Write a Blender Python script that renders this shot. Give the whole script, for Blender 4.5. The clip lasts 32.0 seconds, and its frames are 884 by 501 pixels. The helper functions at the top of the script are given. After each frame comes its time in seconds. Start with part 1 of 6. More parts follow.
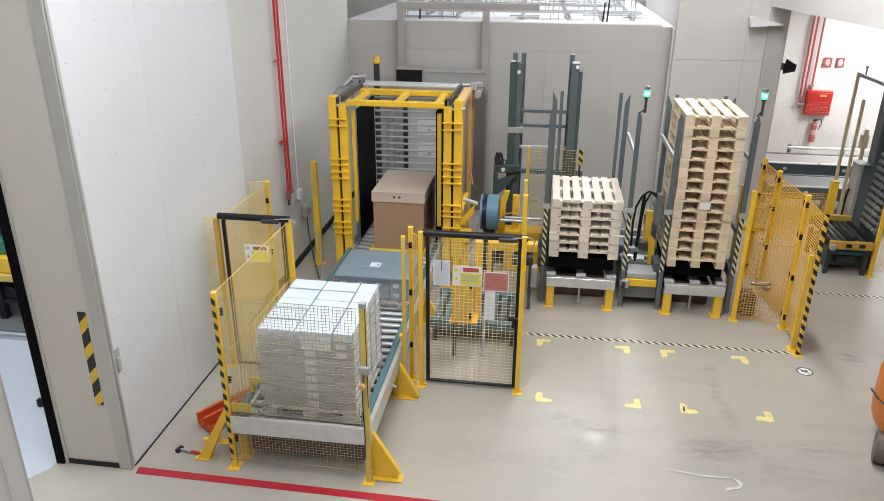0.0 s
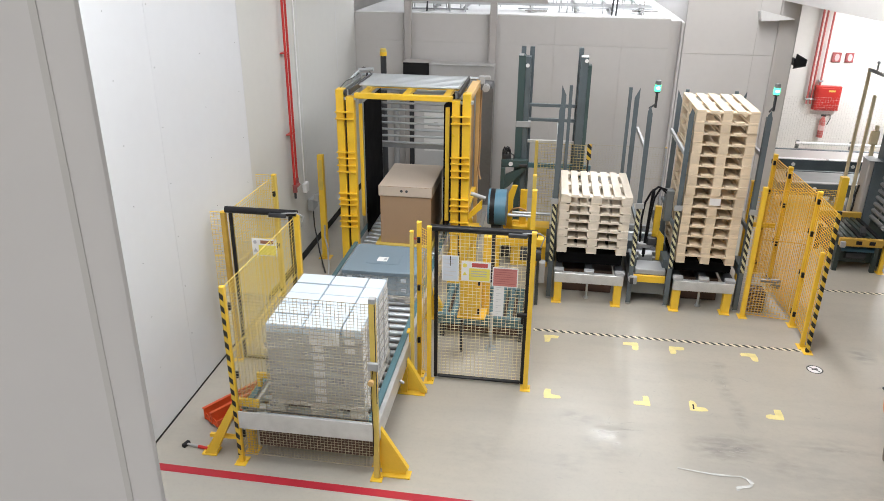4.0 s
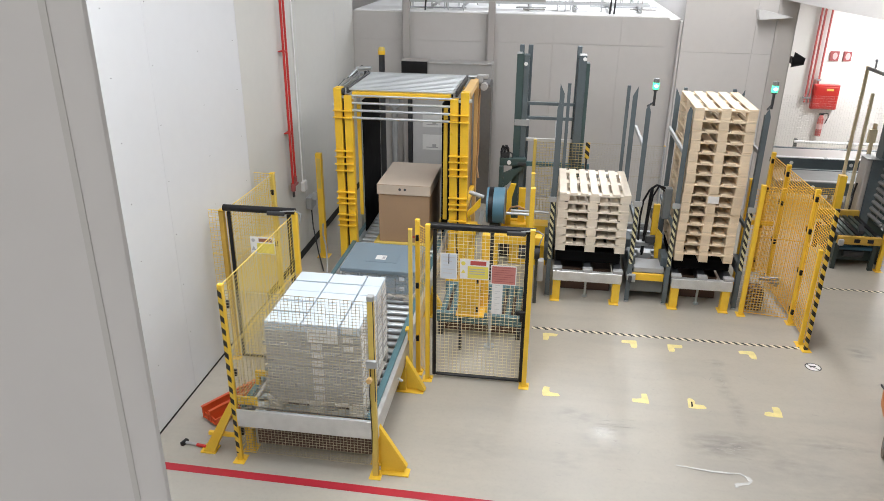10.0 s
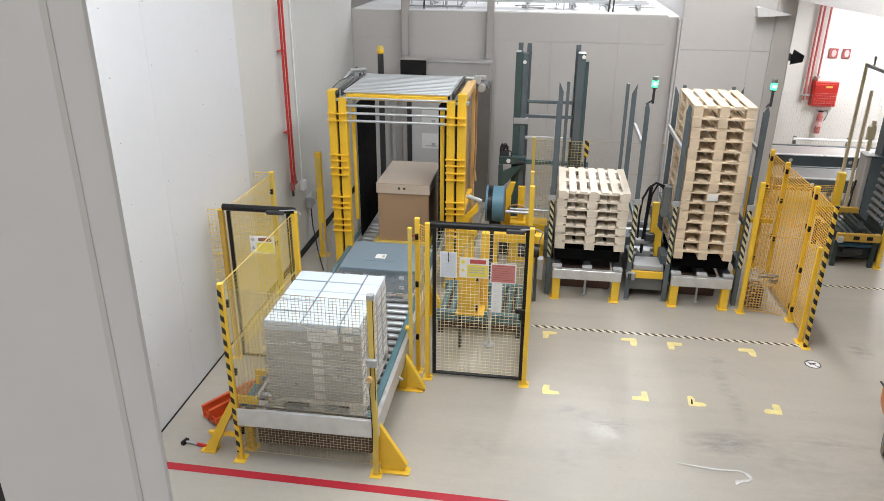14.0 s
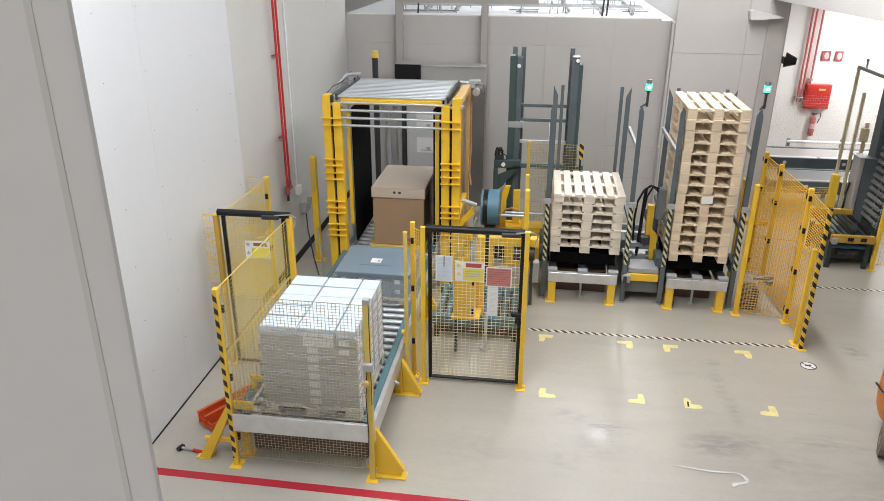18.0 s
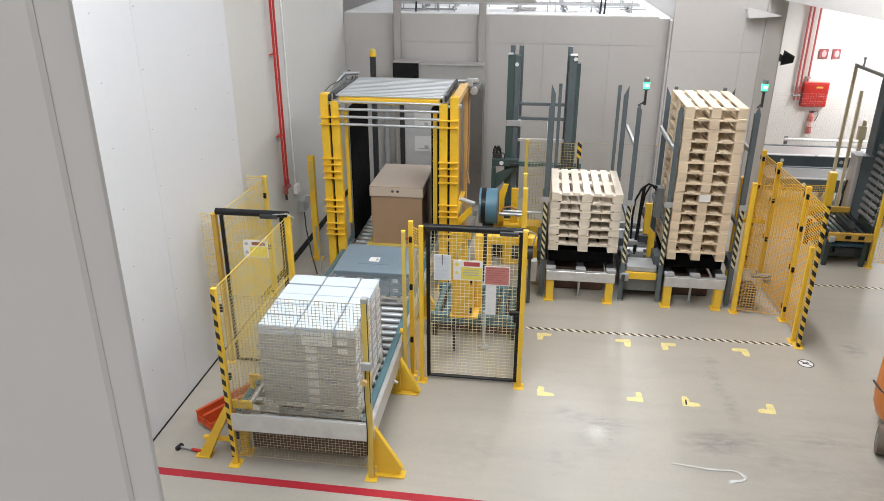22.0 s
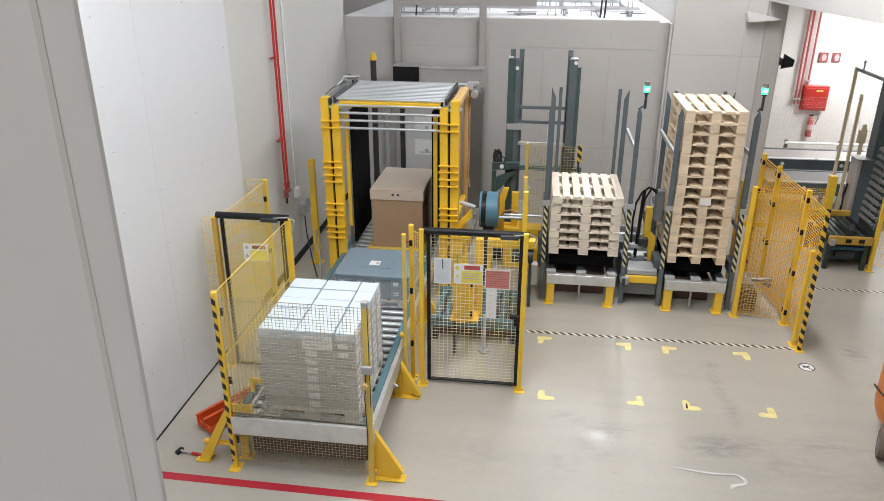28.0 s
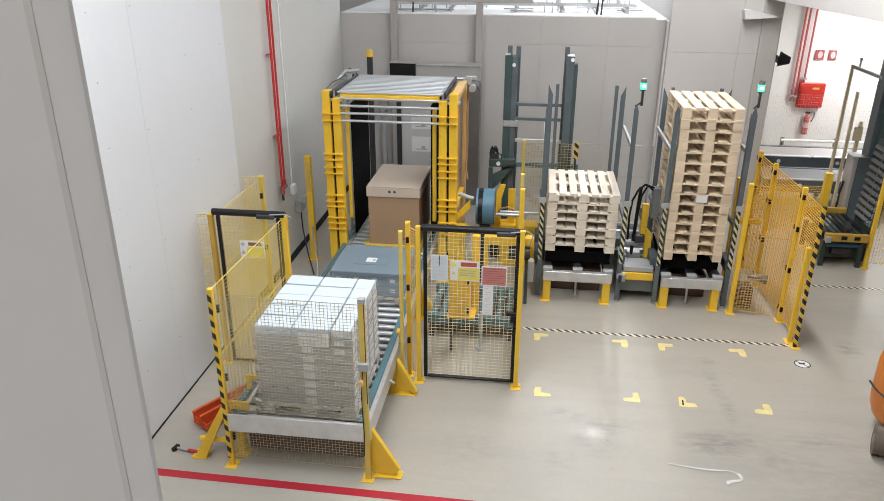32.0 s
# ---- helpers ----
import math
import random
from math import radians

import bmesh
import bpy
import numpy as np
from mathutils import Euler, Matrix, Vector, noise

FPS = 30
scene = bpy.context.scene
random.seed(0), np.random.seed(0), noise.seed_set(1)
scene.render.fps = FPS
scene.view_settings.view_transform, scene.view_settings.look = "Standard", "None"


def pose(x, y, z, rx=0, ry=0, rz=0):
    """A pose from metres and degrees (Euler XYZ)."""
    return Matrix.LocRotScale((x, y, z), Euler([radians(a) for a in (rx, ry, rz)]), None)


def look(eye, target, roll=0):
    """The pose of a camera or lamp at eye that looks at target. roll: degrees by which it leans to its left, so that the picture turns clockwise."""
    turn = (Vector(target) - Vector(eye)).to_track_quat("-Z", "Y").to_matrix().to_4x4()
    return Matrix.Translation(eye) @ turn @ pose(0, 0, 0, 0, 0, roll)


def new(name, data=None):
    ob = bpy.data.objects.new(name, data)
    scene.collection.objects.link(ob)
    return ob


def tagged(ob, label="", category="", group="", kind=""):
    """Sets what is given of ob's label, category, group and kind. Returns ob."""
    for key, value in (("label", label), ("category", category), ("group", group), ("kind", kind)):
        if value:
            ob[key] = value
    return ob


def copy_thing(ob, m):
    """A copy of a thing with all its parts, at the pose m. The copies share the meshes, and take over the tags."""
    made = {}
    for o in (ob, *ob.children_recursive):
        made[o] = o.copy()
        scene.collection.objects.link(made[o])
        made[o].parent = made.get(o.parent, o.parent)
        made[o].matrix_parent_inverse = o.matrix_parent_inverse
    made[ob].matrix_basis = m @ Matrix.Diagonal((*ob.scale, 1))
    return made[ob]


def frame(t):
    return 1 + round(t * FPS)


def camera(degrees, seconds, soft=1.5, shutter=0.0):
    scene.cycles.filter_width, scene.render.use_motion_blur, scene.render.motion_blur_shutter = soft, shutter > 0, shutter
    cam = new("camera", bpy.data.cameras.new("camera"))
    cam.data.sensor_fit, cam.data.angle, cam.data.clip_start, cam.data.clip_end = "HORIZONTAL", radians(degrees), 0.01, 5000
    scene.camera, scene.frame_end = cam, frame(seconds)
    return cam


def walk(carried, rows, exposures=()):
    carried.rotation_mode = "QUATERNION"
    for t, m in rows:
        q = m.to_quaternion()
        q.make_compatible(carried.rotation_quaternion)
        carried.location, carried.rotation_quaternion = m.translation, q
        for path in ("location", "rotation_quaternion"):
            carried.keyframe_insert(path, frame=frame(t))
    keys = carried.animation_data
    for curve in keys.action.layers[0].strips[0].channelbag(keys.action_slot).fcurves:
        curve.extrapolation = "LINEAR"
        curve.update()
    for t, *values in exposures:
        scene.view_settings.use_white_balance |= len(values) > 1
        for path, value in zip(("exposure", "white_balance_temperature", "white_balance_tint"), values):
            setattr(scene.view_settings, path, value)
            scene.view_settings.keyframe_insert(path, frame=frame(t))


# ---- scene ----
cam = camera(62.0, 32.0, soft=0.85)
PATH = [
    (0, (-0.0320, 0.0250, 4.9730), (-0.2918, 1.8539, 4.2064), 0.30),
    (0.5, (-0.0430, 0.0400, 4.9740), (-0.3093, 1.8668, 4.2046), 0.30),
    (1, (-0.0380, 0.0340, 4.9730), (-0.3079, 1.8606, 4.2045), 0.23),
    (1.5, (-0.0290, 0.0200, 4.9420), (-0.3365, 1.8430, 4.1791), -0.47),
    (1.8, (-0.0540, 0.0440, 4.9470), (-0.3460, 1.8528, 4.1451), 0.00),
    (2, (-0.0810, 0.0630, 4.9680), (-0.3635, 1.8672, 4.1524), 0.07),
    (2.2, (-0.1010, 0.0780, 4.9430), (-0.3660, 1.8832, 4.1239), 0.20),
    (2.5, (-0.1248, 0.0990, 4.9580), (-0.5125, 1.8973, 4.1733), -1.04),
    (2.7, (-0.1282, 0.1000, 4.9370), (-0.4912, 1.9089, 4.1650), -0.50),
    (3, (-0.1218, 0.0870, 4.9410), (-0.4648, 1.8956, 4.1592), -0.59),
    (3.5, (-0.1182, 0.0840, 4.9670), (-0.3847, 1.9055, 4.1852), 0.69),
    (5.5, (-0.1174, 0.0810, 4.9540), (-0.3822, 1.8980, 4.1613), 0.39),
    (6, (-0.1197, 0.0840, 4.9500), (-0.3799, 1.9019, 4.1578), 0.52),
    (6.5, (-0.1204, 0.0850, 4.9430), (-0.3830, 1.9048, 4.1559), 0.51),
    (7, (-0.1170, 0.0790, 4.9420), (-0.3716, 1.9004, 4.1561), 0.61),
    (7.5, (-0.1137, 0.0750, 4.9520), (-0.3637, 1.8977, 4.1675), 0.59),
    (8, (-0.1124, 0.0730, 4.9520), (-0.3550, 1.8943, 4.1621), 0.71),
    (8.5, (-0.1140, 0.0760, 4.9570), (-0.3581, 1.8970, 4.1669), 0.82),
    (9, (-0.1157, 0.0770, 4.9500), (-0.3618, 1.8982, 4.1609), 0.80),
    (9.5, (-0.1177, 0.0790, 4.9540), (-0.3636, 1.9006, 4.1658), 0.76),
    (10, (-0.1156, 0.0770, 4.9430), (-0.3759, 1.8986, 4.1594), 0.56),
    (10.5, (-0.1168, 0.0780, 4.9390), (-0.3683, 1.9010, 4.1558), 0.72),
    (11, (-0.1189, 0.0810, 4.9520), (-0.3642, 1.9029, 4.1642), 0.84),
    (11.5, (-0.1180, 0.0790, 4.9580), (-0.3703, 1.8989, 4.1680), 0.66),
    (12, (-0.1202, 0.0830, 4.9450), (-0.3839, 1.9035, 4.1601), 0.48),
    (12.5, (-0.1151, 0.0760, 4.9520), (-0.3704, 1.8981, 4.1679), 0.57),
    (13, (-0.1150, 0.0750, 4.9470), (-0.3696, 1.8966, 4.1615), 0.51),
    (13.5, (-0.1170, 0.0790, 4.9440), (-0.3745, 1.8992, 4.1562), 0.43),
    (14, (-0.1139, 0.0740, 4.9450), (-0.3731, 1.8942, 4.1579), 0.36),
    (14.5, (-0.1167, 0.0790, 4.9530), (-0.3635, 1.9013, 4.1668), 0.56),
    (16.5, (-0.1159, 0.0780, 4.9550), (-0.3446, 1.9018, 4.1667), 0.61),
    (17, (-0.1137, 0.0750, 4.9410), (-0.3477, 1.9005, 4.1582), 0.40),
    (17.5, (-0.1104, 0.0700, 4.9440), (-0.3461, 1.8961, 4.1631), 0.27),
    (18, (-0.1132, 0.0750, 4.9410), (-0.3612, 1.9013, 4.1643), 0.17),
    (18.5, (-0.1120, 0.0730, 4.9480), (-0.3494, 1.8982, 4.1655), 0.25),
    (19, (-0.1148, 0.0780, 4.9480), (-0.3454, 1.9035, 4.1643), 0.38),
    (19.5, (-0.1157, 0.0790, 4.9470), (-0.3502, 1.9047, 4.1648), 0.32),
    (20, (-0.1126, 0.0750, 4.9540), (-0.3528, 1.8992, 4.1700), 0.19),
    (20.5, (-0.1136, 0.0760, 4.9420), (-0.3582, 1.9005, 4.1601), 0.05),
    (21, (-0.1155, 0.0790, 4.9550), (-0.3518, 1.9027, 4.1686), 0.19),
    (21.5, (-0.1098, 0.0700, 4.9450), (-0.3385, 1.8958, 4.1613), 0.32),
    (22, (-0.1112, 0.0710, 4.9510), (-0.3544, 1.8960, 4.1697), 0.11),
    (22.5, (-0.1165, 0.0780, 4.9490), (-0.3604, 1.9038, 4.1699), 0.13),
    (23, (-0.1118, 0.0720, 4.9460), (-0.3514, 1.8994, 4.1693), 0.08),
    (23.5, (-0.1130, 0.0730, 4.9410), (-0.3480, 1.9022, 4.1671), 0.07),
    (24, (-0.1171, 0.0780, 4.9590), (-0.3516, 1.9041, 4.1778), 0.11),
    (24.5, (-0.1153, 0.0760, 4.9530), (-0.3480, 1.9025, 4.1721), 0.17),
    (25, (-0.1144, 0.0750, 4.9460), (-0.3471, 1.9017, 4.1655), 0.19),
    (25.5, (-0.1153, 0.0760, 4.9460), (-0.3556, 1.9020, 4.1662), 0.03),
    (27.5, (-0.1159, 0.0770, 4.9510), (-0.3591, 1.9040, 4.1745), 0.03),
    (28, (-0.1148, 0.0750, 4.9530), (-0.3589, 1.9033, 4.1799), 0.11),
    (28.5, (-0.1157, 0.0780, 4.9540), (-0.3524, 1.9057, 4.1770), 0.21),
    (29, (-0.1157, 0.0780, 4.9540), (-0.3460, 1.9055, 4.1747), 0.28),
    (29.5, (-0.1146, 0.0760, 4.9450), (-0.3549, 1.9023, 4.1660), 0.22),
    (30, (-0.1156, 0.0770, 4.9520), (-0.3541, 1.9026, 4.1707), 0.36),
    (30.5, (-0.1157, 0.0780, 4.9480), (-0.3594, 1.9032, 4.1674), 0.21),
    (31, (-0.1149, 0.0760, 4.9460), (-0.3549, 1.9030, 4.1684), 0.24),
    (31.5, (-0.1161, 0.0770, 4.9520), (-0.3502, 1.9043, 4.1734), 0.30),
    (32, (-0.1152, 0.0760, 4.9460), (-0.3497, 1.9028, 4.1664), 0.24),
]
# the film camera's own slow changes of exposure
EXPOSURES = [(0, -0.03), (1, 0.0), (2, 0.08), (3.5, 0.11), (6, 0.11), (8, 0.05), (9, 0.02), (10, 0.03), (12, 0.10), (13, 0.05), (14.5, 0.03), (17, 0.0), (18, 0.03), (20, 0.04), (23, 0.0), (25, -0.03), (29, -0.03), (32, -0.01)]
walk(cam, [(t, look(eye, target, roll)) for t, eye, target, roll in PATH], EXPOSURES)

# ---------------------------------------------------------------- light
world = bpy.data.worlds.new("world")
scene.world = world
world.use_nodes = True
world.node_tree.nodes["Background"].inputs[0].default_value = (0.75, 0.78, 0.85, 1)
world.node_tree.nodes["Background"].inputs[1].default_value = 0.06


def lamp(name, x, y, z, sx, sy, watts, color=(1.0, 0.97, 0.93)):
    data = bpy.data.lights.new(name, "AREA")
    data.shape, data.size, data.size_y, data.energy, data.color = "RECTANGLE", sx, sy, watts, color
    ob = new(name, data)
    ob.matrix_world = pose(x, y, z)
    return ob


HALL, COOL = (1.0, 0.975, 0.95), (0.93, 0.965, 1.0)
# unseen lamps, set to fit the brightness; the last is a front fill
LAMPS = [(-2.2, 3.5, 0.4, 5.0, 215, COOL), (0.6, 7.6, 0.4, 4.0, 165, COOL), (-1.1, 3.9, 0.4, 5.0, 125, HALL), (2.3, 10.2, 0.4, 5.0, 285, (1.0, 0.98, 0.965)),
         (0.4, 18.8, 0.4, 5.0, 110, COOL), (2.0, 18.2, 0.4, 5.0, 370, COOL),
         (-7.4, 6.5, 0.4, 4.0, 330, (0.86, 0.93, 1.0)), (-2.0, -1.55, 0.4, 2.5, 262, HALL)]
# unseen lights added under the mezzanine on the right to brighten the far wall
LOW = [(7.9, 17.9, 0.3, 3.0, 260, (0.97, 0.985, 1.0)), (7.4, 12.0, 0.3, 3.0, 5, HALL)]
MEZZ = 4.0
CEILING = 7.6
for lx, ly, sx, sy, watts, tone in LAMPS:
    lamp("hall_light", lx, ly, CEILING - 0.14, sx, sy, watts, tone)
for lx, ly, sx, sy, watts, tone in LOW:
    lamp("mezzanine_light", lx, ly, MEZZ - 0.14, sx, sy, watts, tone)


# ---------------------------------------------------------------- materials
def mat(name, base, rough=0.5, metal=0.0, var=0.12, scale=3.0, bump=0.05, rand=0.0, coat=0.0):
    m = bpy.data.materials.new(name)
    m.use_nodes = True
    nt = m.node_tree
    n, l = nt.nodes, nt.links
    bsdf = n["Principled BSDF"]
    tc = n.new("ShaderNodeTexCoord")
    big, fine = n.new("ShaderNodeTexNoise"), n.new("ShaderNodeTexNoise")
    big.inputs["Scale"].default_value, big.inputs["Detail"].default_value = scale, 5
    fine.inputs["Scale"].default_value, fine.inputs["Detail"].default_value = scale * 14, 3
    l.new(tc.outputs["Object"], big.inputs["Vector"])
    l.new(tc.outputs["Object"], fine.inputs["Vector"])
    add = n.new("ShaderNodeMath")
    add.operation = "MULTIPLY_ADD"
    add.inputs[1].default_value = 0.4
    l.new(fine.outputs[0], add.inputs[0])
    l.new(big.outputs[0], add.inputs[2])
    last = add.outputs[0]
    centre = 0.7
    if rand:
        info = n.new("ShaderNodeObjectInfo")
        ra = n.new("ShaderNodeMath")
        ra.operation = "MULTIPLY_ADD"
        ra.inputs[1].default_value = rand
        l.new(info.outputs["Random"], ra.inputs[0])
        l.new(last, ra.inputs[2])
        last = ra.outputs[0]
        centre += rand / 2
    ramp = n.new("ShaderNodeMapRange")
    ramp.inputs["From Min"].default_value, ramp.inputs["From Max"].default_value = centre - 0.35 - rand / 2, centre + 0.35 + rand / 2
    ramp.inputs["To Min"].default_value, ramp.inputs["To Max"].default_value = 1 - var, 1 + var
    l.new(last, ramp.inputs["Value"])
    mul = n.new("ShaderNodeVectorMath")
    mul.operation = "SCALE"
    mul.inputs[0].default_value = base
    l.new(ramp.outputs[0], mul.inputs["Scale"])
    l.new(mul.outputs[0], bsdf.inputs["Base Color"])
    rr = n.new("ShaderNodeMapRange")
    rr.inputs["From Min"].default_value, rr.inputs["From Max"].default_value = 0.3, 0.7
    rr.inputs["To Min"].default_value, rr.inputs["To Max"].default_value = max(0.03, rough - 0.08), min(1, rough + 0.08)
    l.new(big.outputs[0], rr.inputs["Value"])
    l.new(rr.outputs[0], bsdf.inputs["Roughness"])
    bsdf.inputs["Metallic"].default_value = metal
    bsdf.inputs["Coat Weight"].default_value = coat
    if name in ("black_paint", "black_rubber"):
        bsdf.inputs["Specular IOR Level"].default_value = 0.28
    if name == "black_curtain":
        bsdf.inputs["Specular IOR Level"].default_value = 0.1
    if bump:
        b = n.new("ShaderNodeBump")
        b.inputs["Strength"].default_value, b.inputs["Distance"].default_value = bump, 0.01
        l.new(fine.outputs[0], b.inputs["Height"])
        l.new(b.outputs[0], bsdf.inputs["Normal"])
    return m


def striped(name, one, two, pitch=0.12, axes=(1, 0, 1), rough=0.5, share=0.5):
    """Diagonal warning stripes of two colours."""
    m = mat(name, one, rough, var=0.08)
    n, l = m.node_tree.nodes, m.node_tree.links
    tc = n.new("ShaderNodeTexCoord")
    dot = n.new("ShaderNodeVectorMath")
    dot.operation = "DOT_PRODUCT"
    dot.inputs[1].default_value = [a / pitch for a in axes]
    l.new(tc.outputs["Object"], dot.inputs[0])
    fr = n.new("ShaderNodeMath")
    fr.operation = "FRACT"
    l.new(dot.outputs["Value"], fr.inputs[0])
    gt = n.new("ShaderNodeMath")
    gt.operation = "GREATER_THAN"
    gt.inputs[1].default_value = share
    l.new(fr.outputs[0], gt.inputs[0])
    mix = n.new("ShaderNodeMix")
    mix.data_type = "RGBA"
    mix.inputs["A"].default_value, mix.inputs["B"].default_value = (*one, 1), (*two, 1)
    l.new(gt.outputs[0], mix.inputs["Factor"])
    l.new(mix.outputs["Result"], n["Principled BSDF"].inputs["Base Color"])
    return m


def glow(name, color, strength):
    m = bpy.data.materials.new(name)
    m.use_nodes = True
    b = m.node_tree.nodes["Principled BSDF"]
    b.inputs["Base Color"].default_value = (*color, 1)
    b.inputs["Emission Color"].default_value = (*color, 1)
    b.inputs["Emission Strength"].default_value = strength
    return m


def floor_material():
    m = mat("epoxy_floor", (0.445, 0.412, 0.352), 0.3, var=0.07, scale=0.7, bump=0.012)
    n, l = m.node_tree.nodes, m.node_tree.links
    bsdf = n["Principled BSDF"]
    base = bsdf.inputs["Base Color"].links[0].from_socket
    tc = n.new("ShaderNodeTexCoord")

    def stain(scale, stretch, lo, hi, seed):
        mp = n.new("ShaderNodeMapping")
        mp.inputs["Scale"].default_value = stretch
        mp.inputs["Location"].default_value = (seed, seed * 1.7, 0)
        l.new(tc.outputs["Object"], mp.inputs["Vector"])
        t = n.new("ShaderNodeTexNoise")
        t.inputs["Scale"].default_value, t.inputs["Detail"].default_value, t.inputs["Roughness"].default_value = scale, 3, 0.5
        l.new(mp.outputs[0], t.inputs["Vector"])
        r = n.new("ShaderNodeMapRange")
        r.inputs["From Min"].default_value, r.inputs["From Max"].default_value = lo, hi
        l.new(t.outputs[0], r.inputs["Value"])
        return r.outputs[0]

    def darken(sock, fac, color, amount):
        k = n.new("ShaderNodeMath")
        k.operation = "MULTIPLY"
        k.inputs[1].default_value = amount
        l.new(fac, k.inputs[0])
        mix = n.new("ShaderNodeMix")
        mix.data_type = "RGBA"
        mix.inputs["B"].default_value = (*color, 1)
        l.new(sock, mix.inputs["A"])
        l.new(k.outputs[0], mix.inputs["Factor"])
        return mix.outputs["Result"]

    def smudge(x, y, rx, ry, seed):
        """A soft, ragged patch of dirt round a place on the floor."""
        mp = n.new("ShaderNodeMapping")
        mp.inputs["Location"].default_value = (-x / rx, -y / ry, 0)
        mp.inputs["Scale"].default_value = (1 / rx, 1 / ry, 0)
        l.new(tc.outputs["Object"], mp.inputs["Vector"])
        g = n.new("ShaderNodeTexGradient")
        g.gradient_type = "SPHERICAL"
        l.new(mp.outputs[0], g.inputs["Vector"])
        k = n.new("ShaderNodeMath")
        k.operation = "MULTIPLY"
        l.new(g.outputs["Fac"], k.inputs[0])
        l.new(stain(5.0, (1, 2.2, 1), 0.34, 0.66, seed), k.inputs[1])
        return k.outputs[0]

    s = darken(base, stain(0.7, (1, 1, 1), 0.42, 0.9, 3.1), (0.25, 0.245, 0.24), 0.30)
    s = darken(s, stain(0.3, (1, 1, 1), 0.36, 0.72, 21.0), (0.30, 0.295, 0.29), 0.25)
    s = darken(s, stain(1.6, (0.35, 2.0, 1), 0.48, 0.95, 11.0), (0.2, 0.2, 0.2), 0.30)
    s = darken(s, stain(24.0, (1, 1, 1), 0.5, 0.9, 5.0), (0.2, 0.19, 0.18), 0.14)
    # dirt smudges; the last, broad one also dims the overlit floor at right
    for x, y, rx, ry, amount, seed in ((2.18, 8.54, 0.16, 0.10, 0.55, 1.0), (2.19, 8.05, 0.12, 0.5, 0.35, 2.0), (4.12, 9.08, 0.2, 0.26, 0.6, 3.0), (1.9, 6.82, 0.42, 0.3, 0.6, 4.0),
                                       (2.15, 6.9, 0.5, 0.25, 0.5, 6.0), (0.41, 7.15, 0.3, 0.2, 0.4, 8.0), (0.7, 6.8, 0.35, 0.45, 0.45, 9.0), (0.3, 6.35, 0.25, 0.3, 0.25, 12.0),
                                       (2.6, 6.6, 0.6, 0.3, 0.3, 13.0), (3.1, 7.0, 0.7, 0.25, 0.3, 14.0), (2.25, 7.5, 0.12, 0.4, 0.4, 15.0), (-0.6, 6.4, 0.5, 0.5, 0.2, 16.0), (3.2, 6.98, 0.5, 0.05, 0.5, 17.0), (3.3, 6.1, 1.6, 0.9, 0.22, 18.0)):
        s = darken(s, smudge(x, y, rx, ry, seed), (0.11, 0.11, 0.115), amount)
    l.new(s, bsdf.inputs["Base Color"])
    rr = stain(0.9, (1, 1, 1), 0.1, 0.9, 7.0)
    mr = n.new("ShaderNodeMapRange")
    mr.inputs["To Min"].default_value, mr.inputs["To Max"].default_value = 0.30, 0.52
    l.new(rr, mr.inputs["Value"])
    # patches polished by turning wheels
    sm = smudge(0.76, 6.86, 0.42, 0.4, 19.0)
    k = n.new("ShaderNodeMath")
    k.operation = "MULTIPLY_ADD"
    k.use_clamp = True
    k.inputs[1].default_value = -0.28
    l.new(sm, k.inputs[0])
    l.new(mr.outputs[0], k.inputs[2])
    mx = n.new("ShaderNodeMath")
    mx.operation = "MAXIMUM"
    mx.inputs[1].default_value = 0.27
    l.new(k.outputs[0], mx.inputs[0])
    l.new(mx.outputs[0], bsdf.inputs["Roughness"])
    return m


def film_material():
    m = bpy.data.materials.new("stretch_film")
    m.use_nodes = True
    nt = m.node_tree
    n, l = nt.nodes, nt.links
    b = n["Principled BSDF"]
    b.inputs["Base Color"].default_value = (0.85, 0.87, 0.9, 1)
    b.inputs["Roughness"].default_value = 0.14
    tc = n.new("ShaderNodeTexCoord")
    mp = n.new("ShaderNodeMapping")
    mp.inputs["Scale"].default_value = (1.2, 1.2, 9)
    l.new(tc.outputs["Object"], mp.inputs["Vector"])
    t = n.new("ShaderNodeTexNoise")
    t.inputs["Scale"].default_value, t.inputs["Detail"].default_value, t.inputs["Distortion"].default_value = 2.0, 2, 0.5
    l.new(mp.outputs[0], t.inputs["Vector"])
    bp = n.new("ShaderNodeBump")
    bp.inputs["Strength"].default_value, bp.inputs["Distance"].default_value = 0.6, 0.02
    l.new(t.outputs[0], bp.inputs["Height"])
    l.new(bp.outputs[0], b.inputs["Normal"])
    r = n.new("ShaderNodeMapRange")
    r.inputs["From Min"].default_value, r.inputs["From Max"].default_value = 0.35, 0.75
    r.inputs["To Min"].default_value, r.inputs["To Max"].default_value = 0.04, 0.42
    l.new(t.outputs[0], r.inputs["Value"])
    l.new(r.outputs[0], b.inputs["Alpha"])
    return m


YELLOW = mat("yellow_paint", (0.88, 0.57, 0.05), 0.38, var=0.1, scale=5, bump=0.03)
AMBER = mat("amber_yellow_paint", (0.85, 0.53, 0.035), 0.34, var=0.12, scale=4, bump=0.03)
# knob colour; on the portal it paints in the different light on amber beams
PEACH = mat("faded_orange_paint", (0.66, 0.43, 0.18), 0.45, var=0.12, scale=5)
PALE = mat("pale_yellow_paint", (0.70, 0.52, 0.12), 0.45, var=0.1, scale=5)
WIRE = mat("yellow_wire", (0.78, 0.49, 0.07), 0.45, var=0.1, scale=4, bump=0)
AMBERWIRE = mat("amber_wire", (0.74, 0.42, 0.05), 0.45, var=0.12, scale=4, bump=0)
